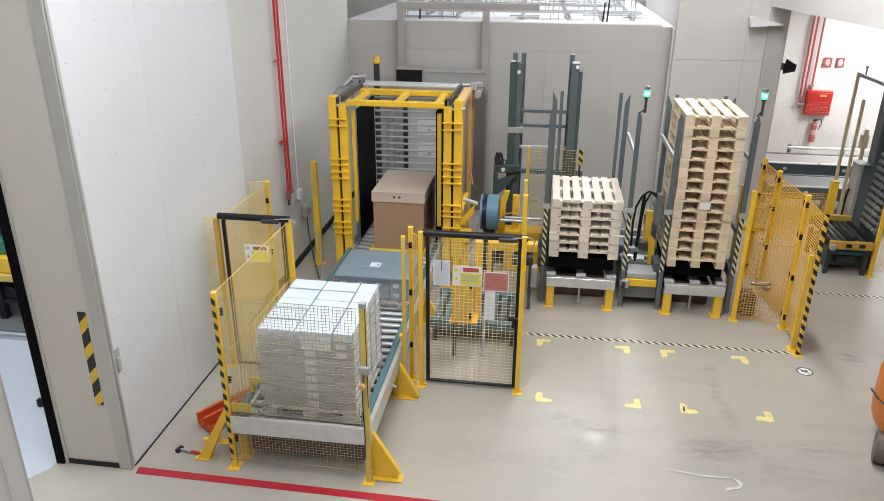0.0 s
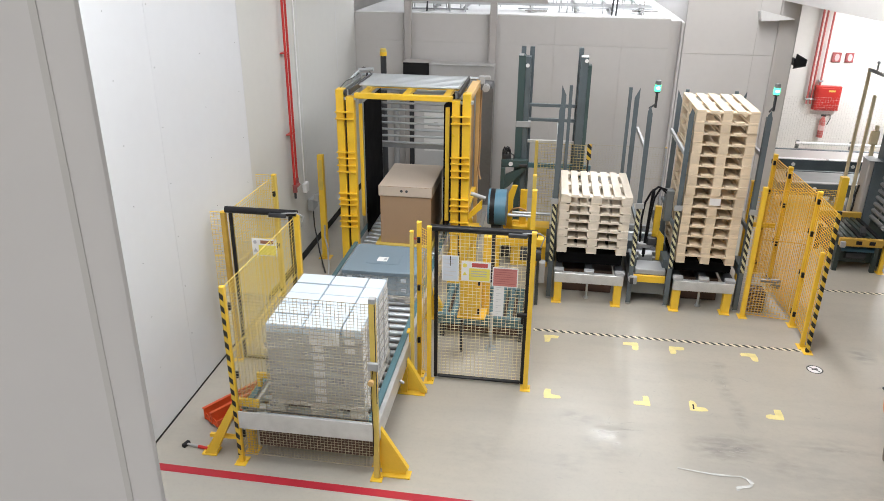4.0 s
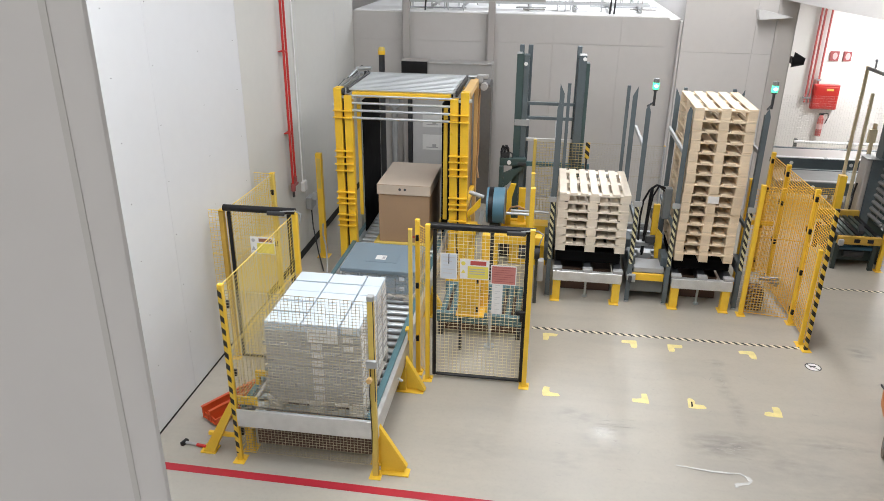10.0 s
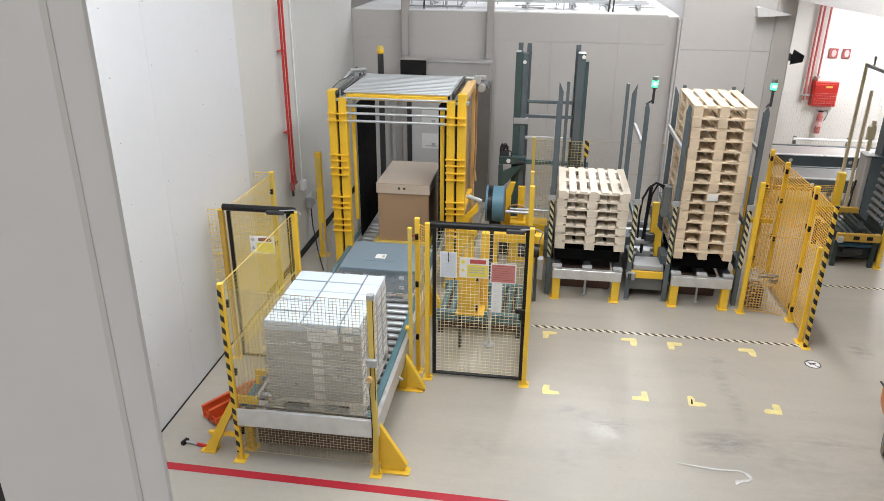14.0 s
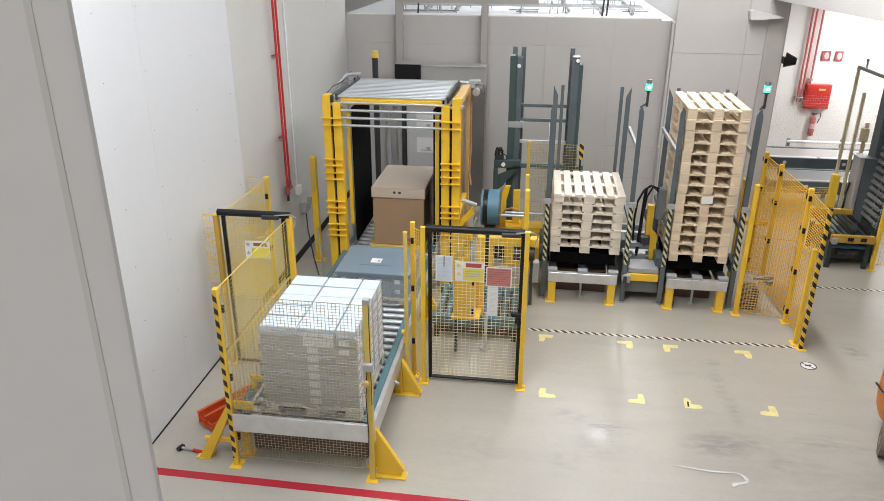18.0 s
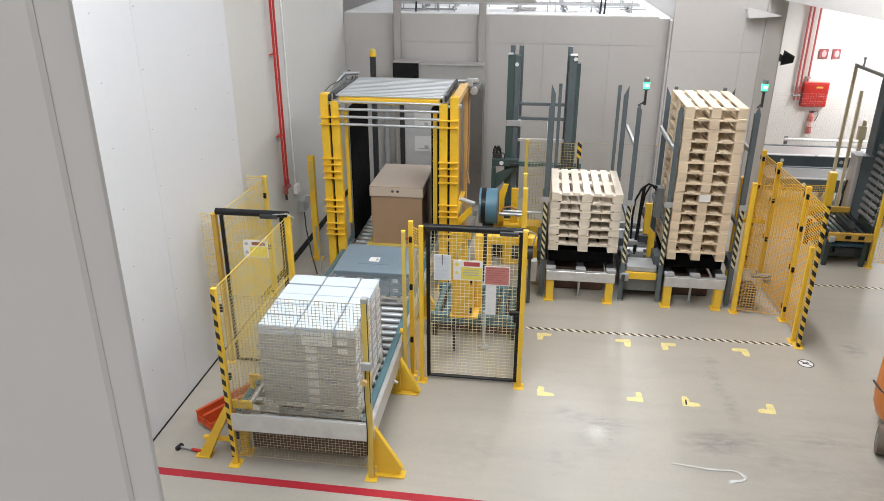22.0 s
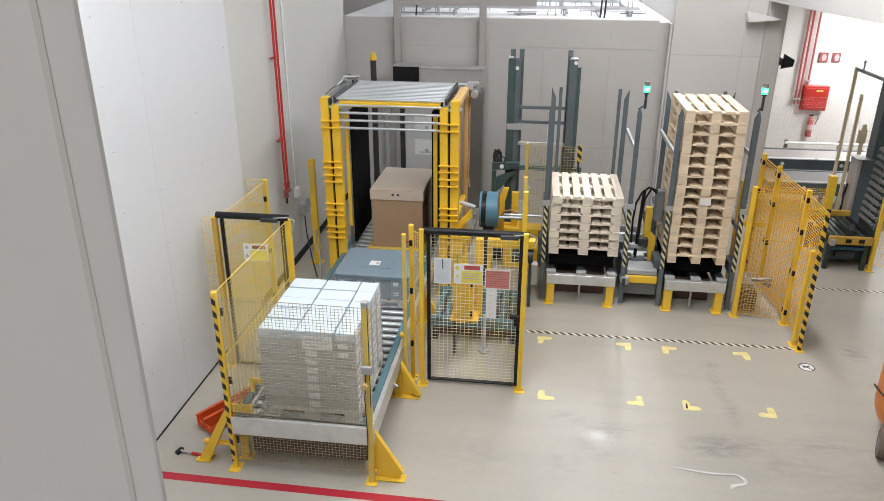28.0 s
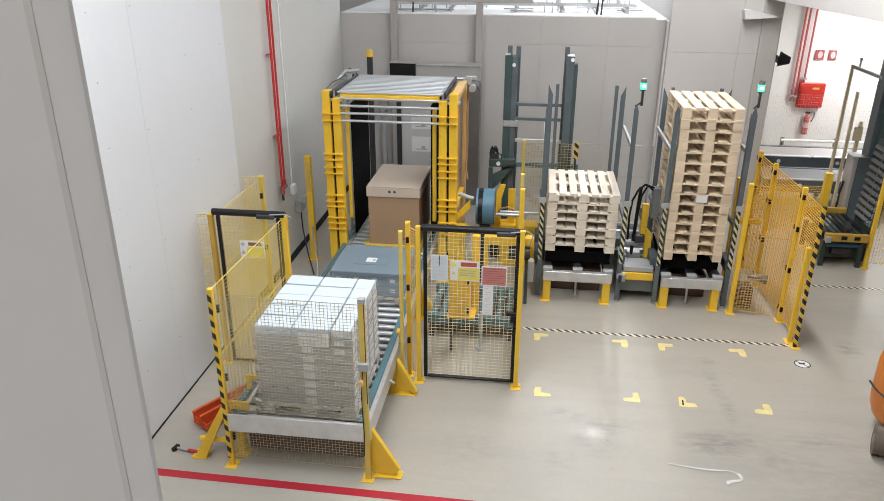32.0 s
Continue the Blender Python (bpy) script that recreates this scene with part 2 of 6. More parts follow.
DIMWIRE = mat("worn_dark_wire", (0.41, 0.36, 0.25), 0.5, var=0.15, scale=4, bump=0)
PALEWIRE = mat("pale_yellow_wire", (0.76, 0.57, 0.14), 0.45, var=0.1, scale=4, bump=0)
GREYWIRE = mat("grey_wire", (0.35, 0.34, 0.32), 0.5, var=0.1, scale=4, bump=0)
BLACK = mat("black_paint", (0.012, 0.012, 0.014), 0.35, var=0.3, scale=6)
RUBBER = mat("black_rubber", (0.02, 0.02, 0.021), 0.7, var=0.3, scale=9)
CURTAIN = mat("black_curtain", (0.004, 0.004, 0.0045), 0.95, var=0.2, scale=5)
STEEL = mat("blue_grey_steel", (0.10, 0.125, 0.14), 0.42, 0.0, var=0.2, scale=3, bump=0.05)
TEAL = mat("dark_green_steel", (0.05, 0.085, 0.085), 0.4, 0.0, var=0.2, scale=3, bump=0.05)
TEALRAIL = mat("teal_rail_paint", (0.085, 0.175, 0.205), 0.4, var=0.15, scale=3)
GALV = mat("galvanised_steel", (0.66, 0.665, 0.67), 0.36, 0.6, var=0.16, scale=7, bump=0.04)
ZINC = mat("zinc_roller", (0.58, 0.615, 0.645), 0.4, 0.7, var=0.06, scale=5, bump=0)
STAINLESS = mat("stainless_sheet", (0.47, 0.465, 0.465), 0.38, 0.3, var=0.12, scale=1.5, bump=0.02)
DARKMETAL = mat("dark_machine_metal", (0.05, 0.052, 0.058), 0.45, 0.3, var=0.3, scale=5)
WALLWHITE = mat("white_wall_panel", (0.67, 0.685, 0.715), 0.42, var=0.035, scale=0.5, bump=0.01)
# white wall panel with the falling light towards the back put into its colour
WALLREAR = mat("grey_beige_wall_panel", (0.605, 0.605, 0.585), 0.42, var=0.05, scale=0.5, bump=0.01)
WALLBEIGE = mat("beige_wall_panel", (0.56, 0.53, 0.49), 0.45, var=0.04, scale=0.6, bump=0.01)
PANEL = mat("mauve_beige_panel", (0.53, 0.512, 0.502), 0.5, var=0.05, scale=0.6, bump=0.012)
PANELEAST = mat("pale_mauve_panel", (0.65, 0.63, 0.62), 0.5, var=0.05, scale=0.6, bump=0.012)
# red dulled to paint in the overexposed glow before the bright far wall
WASHEDRED = mat("faded_red_pipe", (0.48, 0.11, 0.10), 0.45, var=0.1, scale=5)
FRAMEGREY = mat("warm_grey_frame", (0.43, 0.405, 0.395), 0.45, 0.2, var=0.08, scale=2)
PLASTER = mat("white_plaster", (0.80, 0.77, 0.74), 0.7, var=0.04, scale=1.2, bump=0.03)
ALU = mat("aluminium_trim", (0.50, 0.495, 0.47), 0.4, 0.3, var=0.08, scale=4)
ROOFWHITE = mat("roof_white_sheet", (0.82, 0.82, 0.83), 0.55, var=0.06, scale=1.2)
PALEFASCIA = mat("pale_grey_fascia", (0.70, 0.69, 0.685), 0.6, var=0.04, scale=0.8, bump=0.01)
JAMB = mat("grey_door_panel", (0.505, 0.505, 0.515), 0.5, var=0.04, scale=6, bump=0.01)
CEIL = mat("ceiling_sheet", (0.66, 0.66, 0.66), 0.8, var=0.05, scale=0.5)
RED = mat("red_paint", (0.50, 0.028, 0.022), 0.4, var=0.12, scale=5)
REDTAPE = mat("red_floor_tape", (0.42, 0.016, 0.032), 0.5, var=0.2, scale=2.5)
ORANGE = mat("orange_paint", (0.62, 0.19, 0.025), 0.35, var=0.1, scale=4)
BINRED = mat("orange_red_plastic", (0.62, 0.09, 0.025), 0.4, var=0.15, scale=5)
BLUE = mat("blue_grey_motor_paint", (0.085, 0.20, 0.285), 0.4, var=0.12, scale=4)
PINE = mat("fresh_pine", (0.73, 0.60, 0.44), 0.65, var=0.24, scale=6, bump=0.12, rand=0.6)
PINELIGHT = mat("pale_pine", (0.74, 0.665, 0.565), 0.65, var=0.2, scale=6, bump=0.12, rand=0.5)
PALEPALLET = mat("pale_grey_wood", (0.66, 0.63, 0.58), 0.75, var=0.15, scale=6, bump=0.15, rand=0.2)
OLDWOOD = mat("weathered_wood", (0.56, 0.51, 0.45), 0.75, var=0.2, scale=6, bump=0.15, rand=0.3)
CARTON = mat("brown_cardboard", (0.40, 0.265, 0.165), 0.75, var=0.06, scale=3, bump=0.04)
LIDCARD = mat("pale_brown_cardboard", (0.60, 0.505, 0.42), 0.75, var=0.05, scale=3, bump=0.04)
# near load's cartons: bluish sheen of the top, then the duller sides, as colours
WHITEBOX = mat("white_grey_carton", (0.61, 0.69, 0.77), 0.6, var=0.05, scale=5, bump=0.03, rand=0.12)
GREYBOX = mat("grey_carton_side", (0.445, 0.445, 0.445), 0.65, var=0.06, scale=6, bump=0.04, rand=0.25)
DARKBOX = mat("slate_grey_carton", (0.185, 0.25, 0.305), 0.55, var=0.1, scale=4, bump=0.04, rand=0.1)
PAPER = mat("white_paper", (0.80, 0.80, 0.80), 0.7, var=0.03, scale=8)
PAPERBLUE = mat("pale_blue_paper", (0.62, 0.68, 0.76), 0.6, var=0.05, scale=8)
SIGNYELLOW = mat("yellow_sign", (0.80, 0.70, 0.12), 0.5, var=0.05)
PALERED = mat("faded_red_sign", (0.55, 0.21, 0.19), 0.5, var=0.06)
SIDEFLOOR = mat("blue_grey_floor", (0.56, 0.60, 0.67), 0.35, var=0.06, scale=0.8, bump=0.01)
SIGNRED = mat("red_sign", (0.52, 0.09, 0.08), 0.5, var=0.06)
INK = mat("dark_print", (0.06, 0.06, 0.065), 0.6, var=0.1)
GREYINK = mat("grey_print", (0.45, 0.45, 0.47), 0.6, var=0.1)
FAINTINK = mat("faint_print", (0.60, 0.61, 0.63), 0.6, var=0.1)
MARKYELLOW = mat("yellow_floor_mark", (0.78, 0.68, 0.30), 0.5, var=0.2, scale=9)
STRAPWHITE = mat("white_plastic_strap", (0.85, 0.85, 0.84), 0.3, var=0.05)
STRAPWHITE.node_tree.nodes["Principled BSDF"].inputs["Alpha"].default_value = 0.5
CREAM = mat("cream_yellow_tube", (0.70, 0.60, 0.40), 0.45, var=0.1, scale=5)
CREAMWIRE = mat("cream_wire", (0.80, 0.70, 0.46), 0.45, var=0.1, scale=4, bump=0)
DULLRED = mat("dull_red_sign", (0.33, 0.085, 0.085), 0.5, var=0.06)
PINKSYM = mat("pink_sign_symbol", (0.72, 0.45, 0.45), 0.5, var=0.06)
AMBERPANEL = mat("amber_side_panel", (0.42, 0.24, 0.11), 0.4, var=0.25, scale=3)
BLUEGREY = mat("light_machine_grey", (0.38, 0.39, 0.40), 0.45, var=0.1, scale=4)
AMBERDULL = mat("dull_amber_paint", (0.50, 0.31, 0.05), 0.45, var=0.2, scale=5)
DARKSLAT = mat("dull_roller_grey", (0.22, 0.225, 0.235), 0.35, 0.4, var=0.2, scale=5)
DARKROLL = mat("dark_green_roller", (0.03, 0.045, 0.042), 0.4, var=0.25, scale=5)
DARKGREY = mat("dark_machine_grey", (0.17, 0.18, 0.18), 0.45, var=0.12, scale=4)
# brown of the conveyor tray, also used for shade beneath machines
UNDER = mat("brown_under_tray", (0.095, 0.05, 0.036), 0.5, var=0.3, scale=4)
GREENPAINT = mat("green_machine_paint", (0.03, 0.20, 0.13), 0.45, var=0.15)
HAZARD = striped("black_yellow_stripes", (0.76, 0.51, 0.06), (0.014, 0.014, 0.014), 0.13, (0.9, 0.0, 1.0))
HAZARDTIGHT = striped("fine_black_pale_stripes", (0.62, 0.58, 0.36), (0.02, 0.02, 0.02), 0.11, (1.6, 0.0, 1.0))
HAZARDFLOOR = striped("black_white_floor_stripes", (0.75, 0.70, 0.55), (0.03, 0.03, 0.03), 0.105, (1.0, 1.0, 0.0))
FILM = film_material()
FLOOR = floor_material()
GREENLIGHT = glow("green_signal_glow", (0.10, 1.0, 0.45), 1.3)
GREENCORE = glow("bright_green_core", (0.62, 1.0, 0.84), 3.0)
ROOFPIPE = mat("pale_zinc_paint", (0.50, 0.51, 0.53), 0.5, var=0.15, scale=3, bump=0)
TUBE = glow("light_tube", (1.0, 0.98, 0.95), 6.0)


# ---------------------------------------------------------------- mesh helpers
class B:
    """Collects pieces of one mesh, in world coordinates."""

    def __init__(self):
        self.v, self.f, self.s = [], [], []

    def _add(self, vs, fs, smooth=False):
        o = len(self.v)
        self.v += [tuple(v) for v in vs]
        self.f += [tuple(i + o for i in f) for f in fs]
        self.s += [smooth] * len(fs)
        return self

    def box(self, x0, x1, y0, y1, z0, z1, c=0.004):
        lo = [min(x0, x1), min(y0, y1), min(z0, z1)]
        hi = [max(x0, x1), max(y0, y1), max(z0, z1)]
        c = min(c, 0.3 * min(h - l for h, l in zip(hi, lo)))
        if c <= 0:
            vs = [(a, b, d) for a in (lo[0], hi[0]) for b in (lo[1], hi[1]) for d in (lo[2], hi[2])]
            return self._add(vs, [(0, 1, 3, 2), (4, 6, 7, 5), (0, 4, 5, 1), (2, 3, 7, 6), (0, 2, 6, 4), (1, 5, 7, 3)])
        vs, idx = [], {}
        for s in [(a, b, d) for a in (0, 1) for b in (0, 1) for d in (0, 1)]:
            for ax in range(3):
                p = []
                for k in range(3):
                    e = (lo, hi)[s[k]][k]
                    p.append(e if k == ax else e + (c if s[k] == 0 else -c))
                idx[(s, ax)] = len(vs)
                vs.append(tuple(p))
        fs = []
        mid = [(a + b) / 2 for a, b in zip(lo, hi)]

        def face(keys):
            q = [idx[k] for k in keys]
            a, b, d = (Vector(vs[i]) for i in q[:3])
            n = (b - a).cross(d - a)
            ctr = sum((Vector(vs[i]) for i in q), Vector()) / len(q)
            fs.append(tuple(q if n.dot(ctr - Vector(mid)) > 0 else q[::-1]))

        def sg(ax, v, o):
            s = [0, 0, 0]
            for a, w in zip(ax, v):
                s[a] = w
            return tuple(s)

        for ax in range(3):
            o = [k for k in range(3) if k != ax]
            for side in (0, 1):
                face([(sg((ax, o[0], o[1]), (side, a, b), 0), ax) for a, b in ((0, 0), (1, 0), (1, 1), (0, 1))])
            for a in (0, 1):
                for b in (0, 1):
                    p, q = sg((ax, o[0], o[1]), (0, a, b), 0), sg((ax, o[0], o[1]), (1, a, b), 0)
                    face([(p, o[0]), (q, o[0]), (q, o[1]), (p, o[1])])
        for s in [(a, b, d) for a in (0, 1) for b in (0, 1) for d in (0, 1)]:
            face([(s, 0), (s, 1), (s, 2)])
        return self._add(vs, fs)

    def cyl(self, p0, p1, r, n=16, r1=None, caps=True):
        p0, p1 = Vector(p0), Vector(p1)
        r1 = r if r1 is None else r1
        d = (p1 - p0).normalized()
        u = d.orthogonal().normalized()
        w = d.cross(u)
        ring = [u * math.cos(6.28318 * i / n) + w * math.sin(6.28318 * i / n) for i in range(n)]
        self._add([p0 + e * r for e in ring] + [p1 + e * r1 for e in ring], [(i, (i + 1) % n, n + (i + 1) % n, n + i) for i in range(n)], n > 5)
        if caps:
            self._add([p0 + e * r for e in ring], [tuple(range(n))[::-1]])
            self._add([p1 + e * r1 for e in ring], [tuple(range(n))])
        return self

    def tube(self, pts, r, n=8):
        for a, b in zip(pts, pts[1:]):
            self.cyl(a, b, r, n, caps=False)
        for p in pts:
            self.ball(p, r, n, 4)
        return self

    def ball(self, p, r, n=10, m=6):
        p = Vector(p)
        vs = [p + Vector((0, 0, -r))]
        for j in range(1, m):
            a = -math.pi / 2 + math.pi * j / m
            vs += [p + Vector((r * math.cos(a) * math.cos(6.28318 * i / n), r * math.cos(a) * math.sin(6.28318 * i / n), r * math.sin(a))) for i in range(n)]
        vs.append(p + Vector((0, 0, r)))
        fs = [(0, 1 + (i + 1) % n, 1 + i) for i in range(n)]
        for j in range(m - 2):
            o = 1 + j * n
            fs += [(o + i, o + (i + 1) % n, o + n + (i + 1) % n, o + n + i) for i in range(n)]
        o = 1 + (m - 2) * n
        fs += [(o + i, o + (i + 1) % n, len(vs) - 1) for i in range(n)]
        return self._add(vs, fs, True)

    def beam(self, p0, p1, w, h, up=(0, 0, 1)):
        """A bar of section w x h from p0 to p1."""
        p0, p1 = Vector(p0), Vector(p1)
        d = (p1 - p0).normalized()
        side = d.cross(Vector(up))
        if side.length < 1e-4:
            side = d.cross(Vector((1, 0, 0)))
        side.normalize()
        t = side.cross(d)
        vs = [p + side * (a * w / 2) + t * (b * h / 2) for p in (p0, p1) for a, b in ((-1, -1), (1, -1), (1, 1), (-1, 1))]
        return self._add(vs, [(3, 2, 1, 0), (4, 5, 6, 7), (0, 1, 5, 4), (1, 2, 6, 5), (2, 3, 7, 6), (3, 0, 4, 7)])

    def slab(self, outline, axis, a, b):
        """A flat plate: outline in the two other axes, from a to b along axis."""
        def p(q, w):
            q = list(q)
            q.insert(axis, w)
            return tuple(q)
        n = len(outline)
        vs = [p(q, a) for q in outline] + [p(q, b) for q in outline]
        fs = [tuple(range(n))[::-1], tuple(range(n, 2 * n))] + [(i, (i + 1) % n, n + (i + 1) % n, n + i) for i in range(n)]
        area = sum(outline[i][0] * outline[(i + 1) % n][1] - outline[(i + 1) % n][0] * outline[i][1] for i in range(n))
        flip = (area < 0) != (axis == 1) != (b < a)
        return self._add(vs, [f[::-1] for f in fs] if flip else fs)


ROOT = {}


def part(name, b, material, parent=None, label="", smooth=False):
    """One mesh object under a thing or a part."""
    org = ROOT.get(parent.name, Vector()) if parent else Vector()
    me = bpy.data.meshes.new(name)
    me.from_pydata([tuple(Vector(v) - org) for v in b.v], [], b.f)
    me.polygons.foreach_set("use_smooth", [s or smooth for s in b.s])
    me.materials.append(material)
    me.update()
    ob = new(name, me)
    if parent:
        ob.parent = parent
        ROOT[ob.name] = org
    return tagged(ob, label)


def again(ob, x=0.0, y=0.0, z=0.0):
    """A further piece on the same mesh, moved in its thing's space."""
    o = new(ob.name.split(".")[0], ob.data)
    o.parent = ob.parent
    o.location = (x, y, z)
    if ob.parent:
        ROOT[o.name] = ROOT.get(ob.name, Vector())
    return o


def thing(name, label, category, x, y, z=0.0, group="", kind=""):
    ob = new(name)
    ob.empty_display_size = 0.1
    ob.location = (x, y, z)
    ROOT[ob.name] = Vector((x, y, z))
    return tagged(ob, label, category, group, kind)


def solo(name, b, material, label, category, group="", kind=""):
    """A thing that is one mesh."""
    xs = np.array(b.v)
    org = Vector((float(xs[:, 0].mean()), float(xs[:, 1].mean()), float(xs[:, 2].min())))
    me = bpy.data.meshes.new(name)
    me.from_pydata([tuple(Vector(v) - org) for v in b.v], [], b.f)
    me.polygons.foreach_set("use_smooth", b.s)
    me.materials.append(material)
    ob = new(name, me)
    ob.location = org
    ROOT[ob.name] = org
    return tagged(ob, label, category, group, kind)


def structure(name, b, material, label="", category=""):
    ob = part(name, b, material)
    return tagged(ob, label, category, "", "structure")


# ---------------------------------------------------------------- the place
structure("floor", B().box(-16, 14, -5, 26, -0.2, 0, 0), FLOOR, "glossy beige epoxy floor with scuffs and tyre marks", "floor")
structure("ceiling", B().box(-16, 14, -5, 26, CEILING, CEILING + 0.2, 0), CEIL, "pale sheet ceiling of the hall", "ceiling")
structure("wall_south", B().box(-16, 14, -5.2, -5, 0, CEILING, 0), WALLBEIGE, "plain pale wall behind", "wall")
structure("wall_north", B().box(-16, 14, 26, 26.2, 0, CEILING, 0), PLASTER, "plain white end wall", "wall")
structure("wall_east", B().box(14, 14.2, -5, 26, 0, CEILING, 0), PLASTER, "plain white side wall", "wall")
structure("wall_west", B().box(-16.2, -16, -5, 26, 0, CEILING, 0), WALLWHITE, "plain white side wall", "wall")
structure("wall_far", B().box(3.6, 14, 19.8, 20.0, 0, CEILING, 0), PLASTER, "brightly lit white plaster wall", "wall")

# fittings built round the unseen lamps, fill lights included
for lx, ly, sx, sy, watts, tone, top in [(*e, CEILING) for e in LAMPS] + [(*e, MEZZ) for e in LOW]:
    t = thing("ceiling_light", "long white light fitting under the ceiling", "ceiling light", lx, ly, top - 0.12, "ceiling lights")
    part("housing", B().box(lx - sx / 2 - 0.03, lx + sx / 2 + 0.03, ly - sy / 2, ly + sy / 2, top - 0.07, top - 0.001), BLUEGREY, t)
    part("tube", B().cyl((lx - 0.1, ly - sy / 2 + 0.05, top - 0.1), (lx - 0.1, ly + sy / 2 - 0.05, top - 0.1), 0.016, 8).cyl((lx + 0.1, ly - sy / 2 + 0.05, top - 0.1), (lx + 0.1, ly + sy / 2 - 0.05, top - 0.1), 0.016, 8), TUBE, t)

# the white panel wall beside the conveyor, ending in a thick square pier
WX, WY = -4.02, 5.63
# rear stretch is coloured darker and warmer, as less light reaches it
structure("wall_left_rear", B().box(-4.73, WX, 9.1, 14.72, 0, CEILING, 0), WALLREAR, "insulated panel wall behind the portal, light falloff in its colour", "wall")
wall = structure("wall_left", B().box(-4.73, WX, WY, 9.099, 0, CEILING, 0), WALLWHITE, "white insulated panel wall beside the conveyor line", "wall")
structure("wall_end", B().box(-4.745, -4.15, WY - 0.012, WY - 0.001, 0.06, CEILING - 0.01, 0), WALLBEIGE, "beige end face of the thick panel wall", "wall")
structure("trim_corner", B().box(-4.148, WX + 0.012, WY - 0.03, WY - 0.0005, 0.0, CEILING - 0.01, 0.008).box(WX + 0.0005, WX + 0.012, WY - 0.02, WY + 0.035, 0.0, CEILING - 0.01, 0.003), ALU, "grey aluminium corner trim", "trim")
structure("trim_edge", B().box(-4.84, -4.748, WY - 0.05, WY + 0.06, 0.0, CEILING - 0.01, 0.01), CURTAIN, "black rubber door seal on the wall end", "trim")
structure("trim_strip", B().box(-4.745, -4.71, WY - 0.03, WY - 0.013, 0.0, CEILING - 0.01, 0.005), ALU, "thin bright metal strip beside the seal", "trim")
structure("baseboard_end", B().box(-4.708, -4.15, WY - 0.022, WY - 0.013, 0, 0.06, 0.002), RUBBER, "black skirting under the wall end", "baseboard")
structure("baseboard_left", B().box(WX + 0.0005, WX + 0.012, WY + 0.04, 9.3, 0.0, 0.018, 0.002), RUBBER, "thin dark floor seal along the wall", "baseboard")
structure("baseboard_rear", B().box(WX + 0.0005, WX + 0.02, 9.3, 14.7, 0.0, 0.12, 0.004), RUBBER, "black skirting along the wall", "baseboard")
b = B()
for y in (6.95, 9.1, 11.31, 13.4):
    b.box(WX + 0.0003, WX + 0.0022, y - 0.004, y + 0.004, 0.13 if y > 9.3 else 0.02, CEILING - 0.02, 0)
structure("trim_joints", b, mat("pale_joint", (0.64, 0.655, 0.685), 0.5), "fine vertical joints of the wall panels", "trim")
b = B()
for y in (6.26, 7.0, 8.0, 8.95):
    for i in range(8):
        b.cyl((WX, y, 0.75 + i * 0.6), (WX + 0.004, y, 0.75 + i * 0.6), 0.0045, 8)
for y in (5.76,):
    for i in range(9):
        b.cyl((WX, y, 0.45 + i * 0.6), (WX + 0.004, y, 0.45 + i * 0.6), 0.004, 8)
tagged(part("screw", b, DARKMETAL, wall), "", "", "", "stuff")
t = thing("wall_switch", "small steel pull handle plate on the white wall", "switch", WX, 5.71, 1.1)
part("plate", B().box(WX + 0.001, WX + 0.008, 5.66, 5.75, 1.1, 1.36, 0.003), BLUEGREY, t)
part("handle", B().box(WX + 0.009, WX + 0.03, 5.685, 5.725, 1.13, 1.27, 0.008), STAINLESS, t)
solo("hazard_tape", B().box(-4.275, -4.19, WY - 0.017, WY - 0.0125, 0.76, 1.79, 0), striped("pier_stripes", (0.70, 0.46, 0.05), (0.02, 0.02, 0.02), 0.275, (-1.1, 0, 1.0), 0.5, 0.46), "black and yellow warning tape on the wall end", "tape")

# side room past the pier
structure("floor_side_room", B().slab([(-15.9, 5.2), (-5.2, 5.0), (-4.85, 5.5), (-4.85, 11.59), (-15.9, 11.59)], 2, 0.0004, 0.002), SIDEFLOOR, "pale blue-grey floor of the side room", "floor")
structure("wall_side_room", B().box(-15.9, -7.0, 11.6, 11.8, 0, CEILING, 0), WALLWHITE, "white wall of the side room", "wall")

# the panelled enclosure at the back
EY = 14.72
ROOF = 3.61
enc = structure("enclosure", B().box(-4.02, 2.0, EY, 25.9, 0, ROOF, 0), PANEL, "mauve-beige panelled enclosure with a flat roof", "enclosure")
structure("trim_enclosure_corner", B().cyl((2.002, EY + 0.24, 0), (2.002, EY + 0.24, ROOF - 0.03), 0.238, 40).box(2.002, 2.24, EY + 0.24, 25.8, 0, ROOF - 0.031, 0), PANEL, "rounded corner of the enclosure", "trim")
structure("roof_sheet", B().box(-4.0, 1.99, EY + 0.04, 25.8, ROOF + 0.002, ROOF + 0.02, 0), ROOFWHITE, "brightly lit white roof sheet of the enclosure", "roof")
structure("enclosure_east", B().box(2.245, 3.86, EY - 0.08, 19.79, 0, CEILING, 0), PANEL, "taller beige panel wall beside the enclosure", "wall")
structure("pier_east", B().box(3.862, 4.2, EY - 0.14, 19.79, 0, CEILING, 0.02), mat("pier_panel", (0.53, 0.505, 0.485), 0.5, var=0.05, scale=0.6), "beige corner pier of the panel wall", "wall")
# pale strip added for the upright highlight along the rounded corner
structure("trim_enclosure_ridge", B().box(2.2, 2.244, EY - 0.02, EY + 0.2, 0, ROOF - 0.04, 0.015), PANELEAST, "ridge where the enclosure meets the taller wall, highlight painted pale", "trim")
# panels of the front, one by one
cols = [(-4.0, -3.04), (-2.82, -1.39), (-1.17, -0.12), (-0.11, 1.135), (1.145, 2.0)]
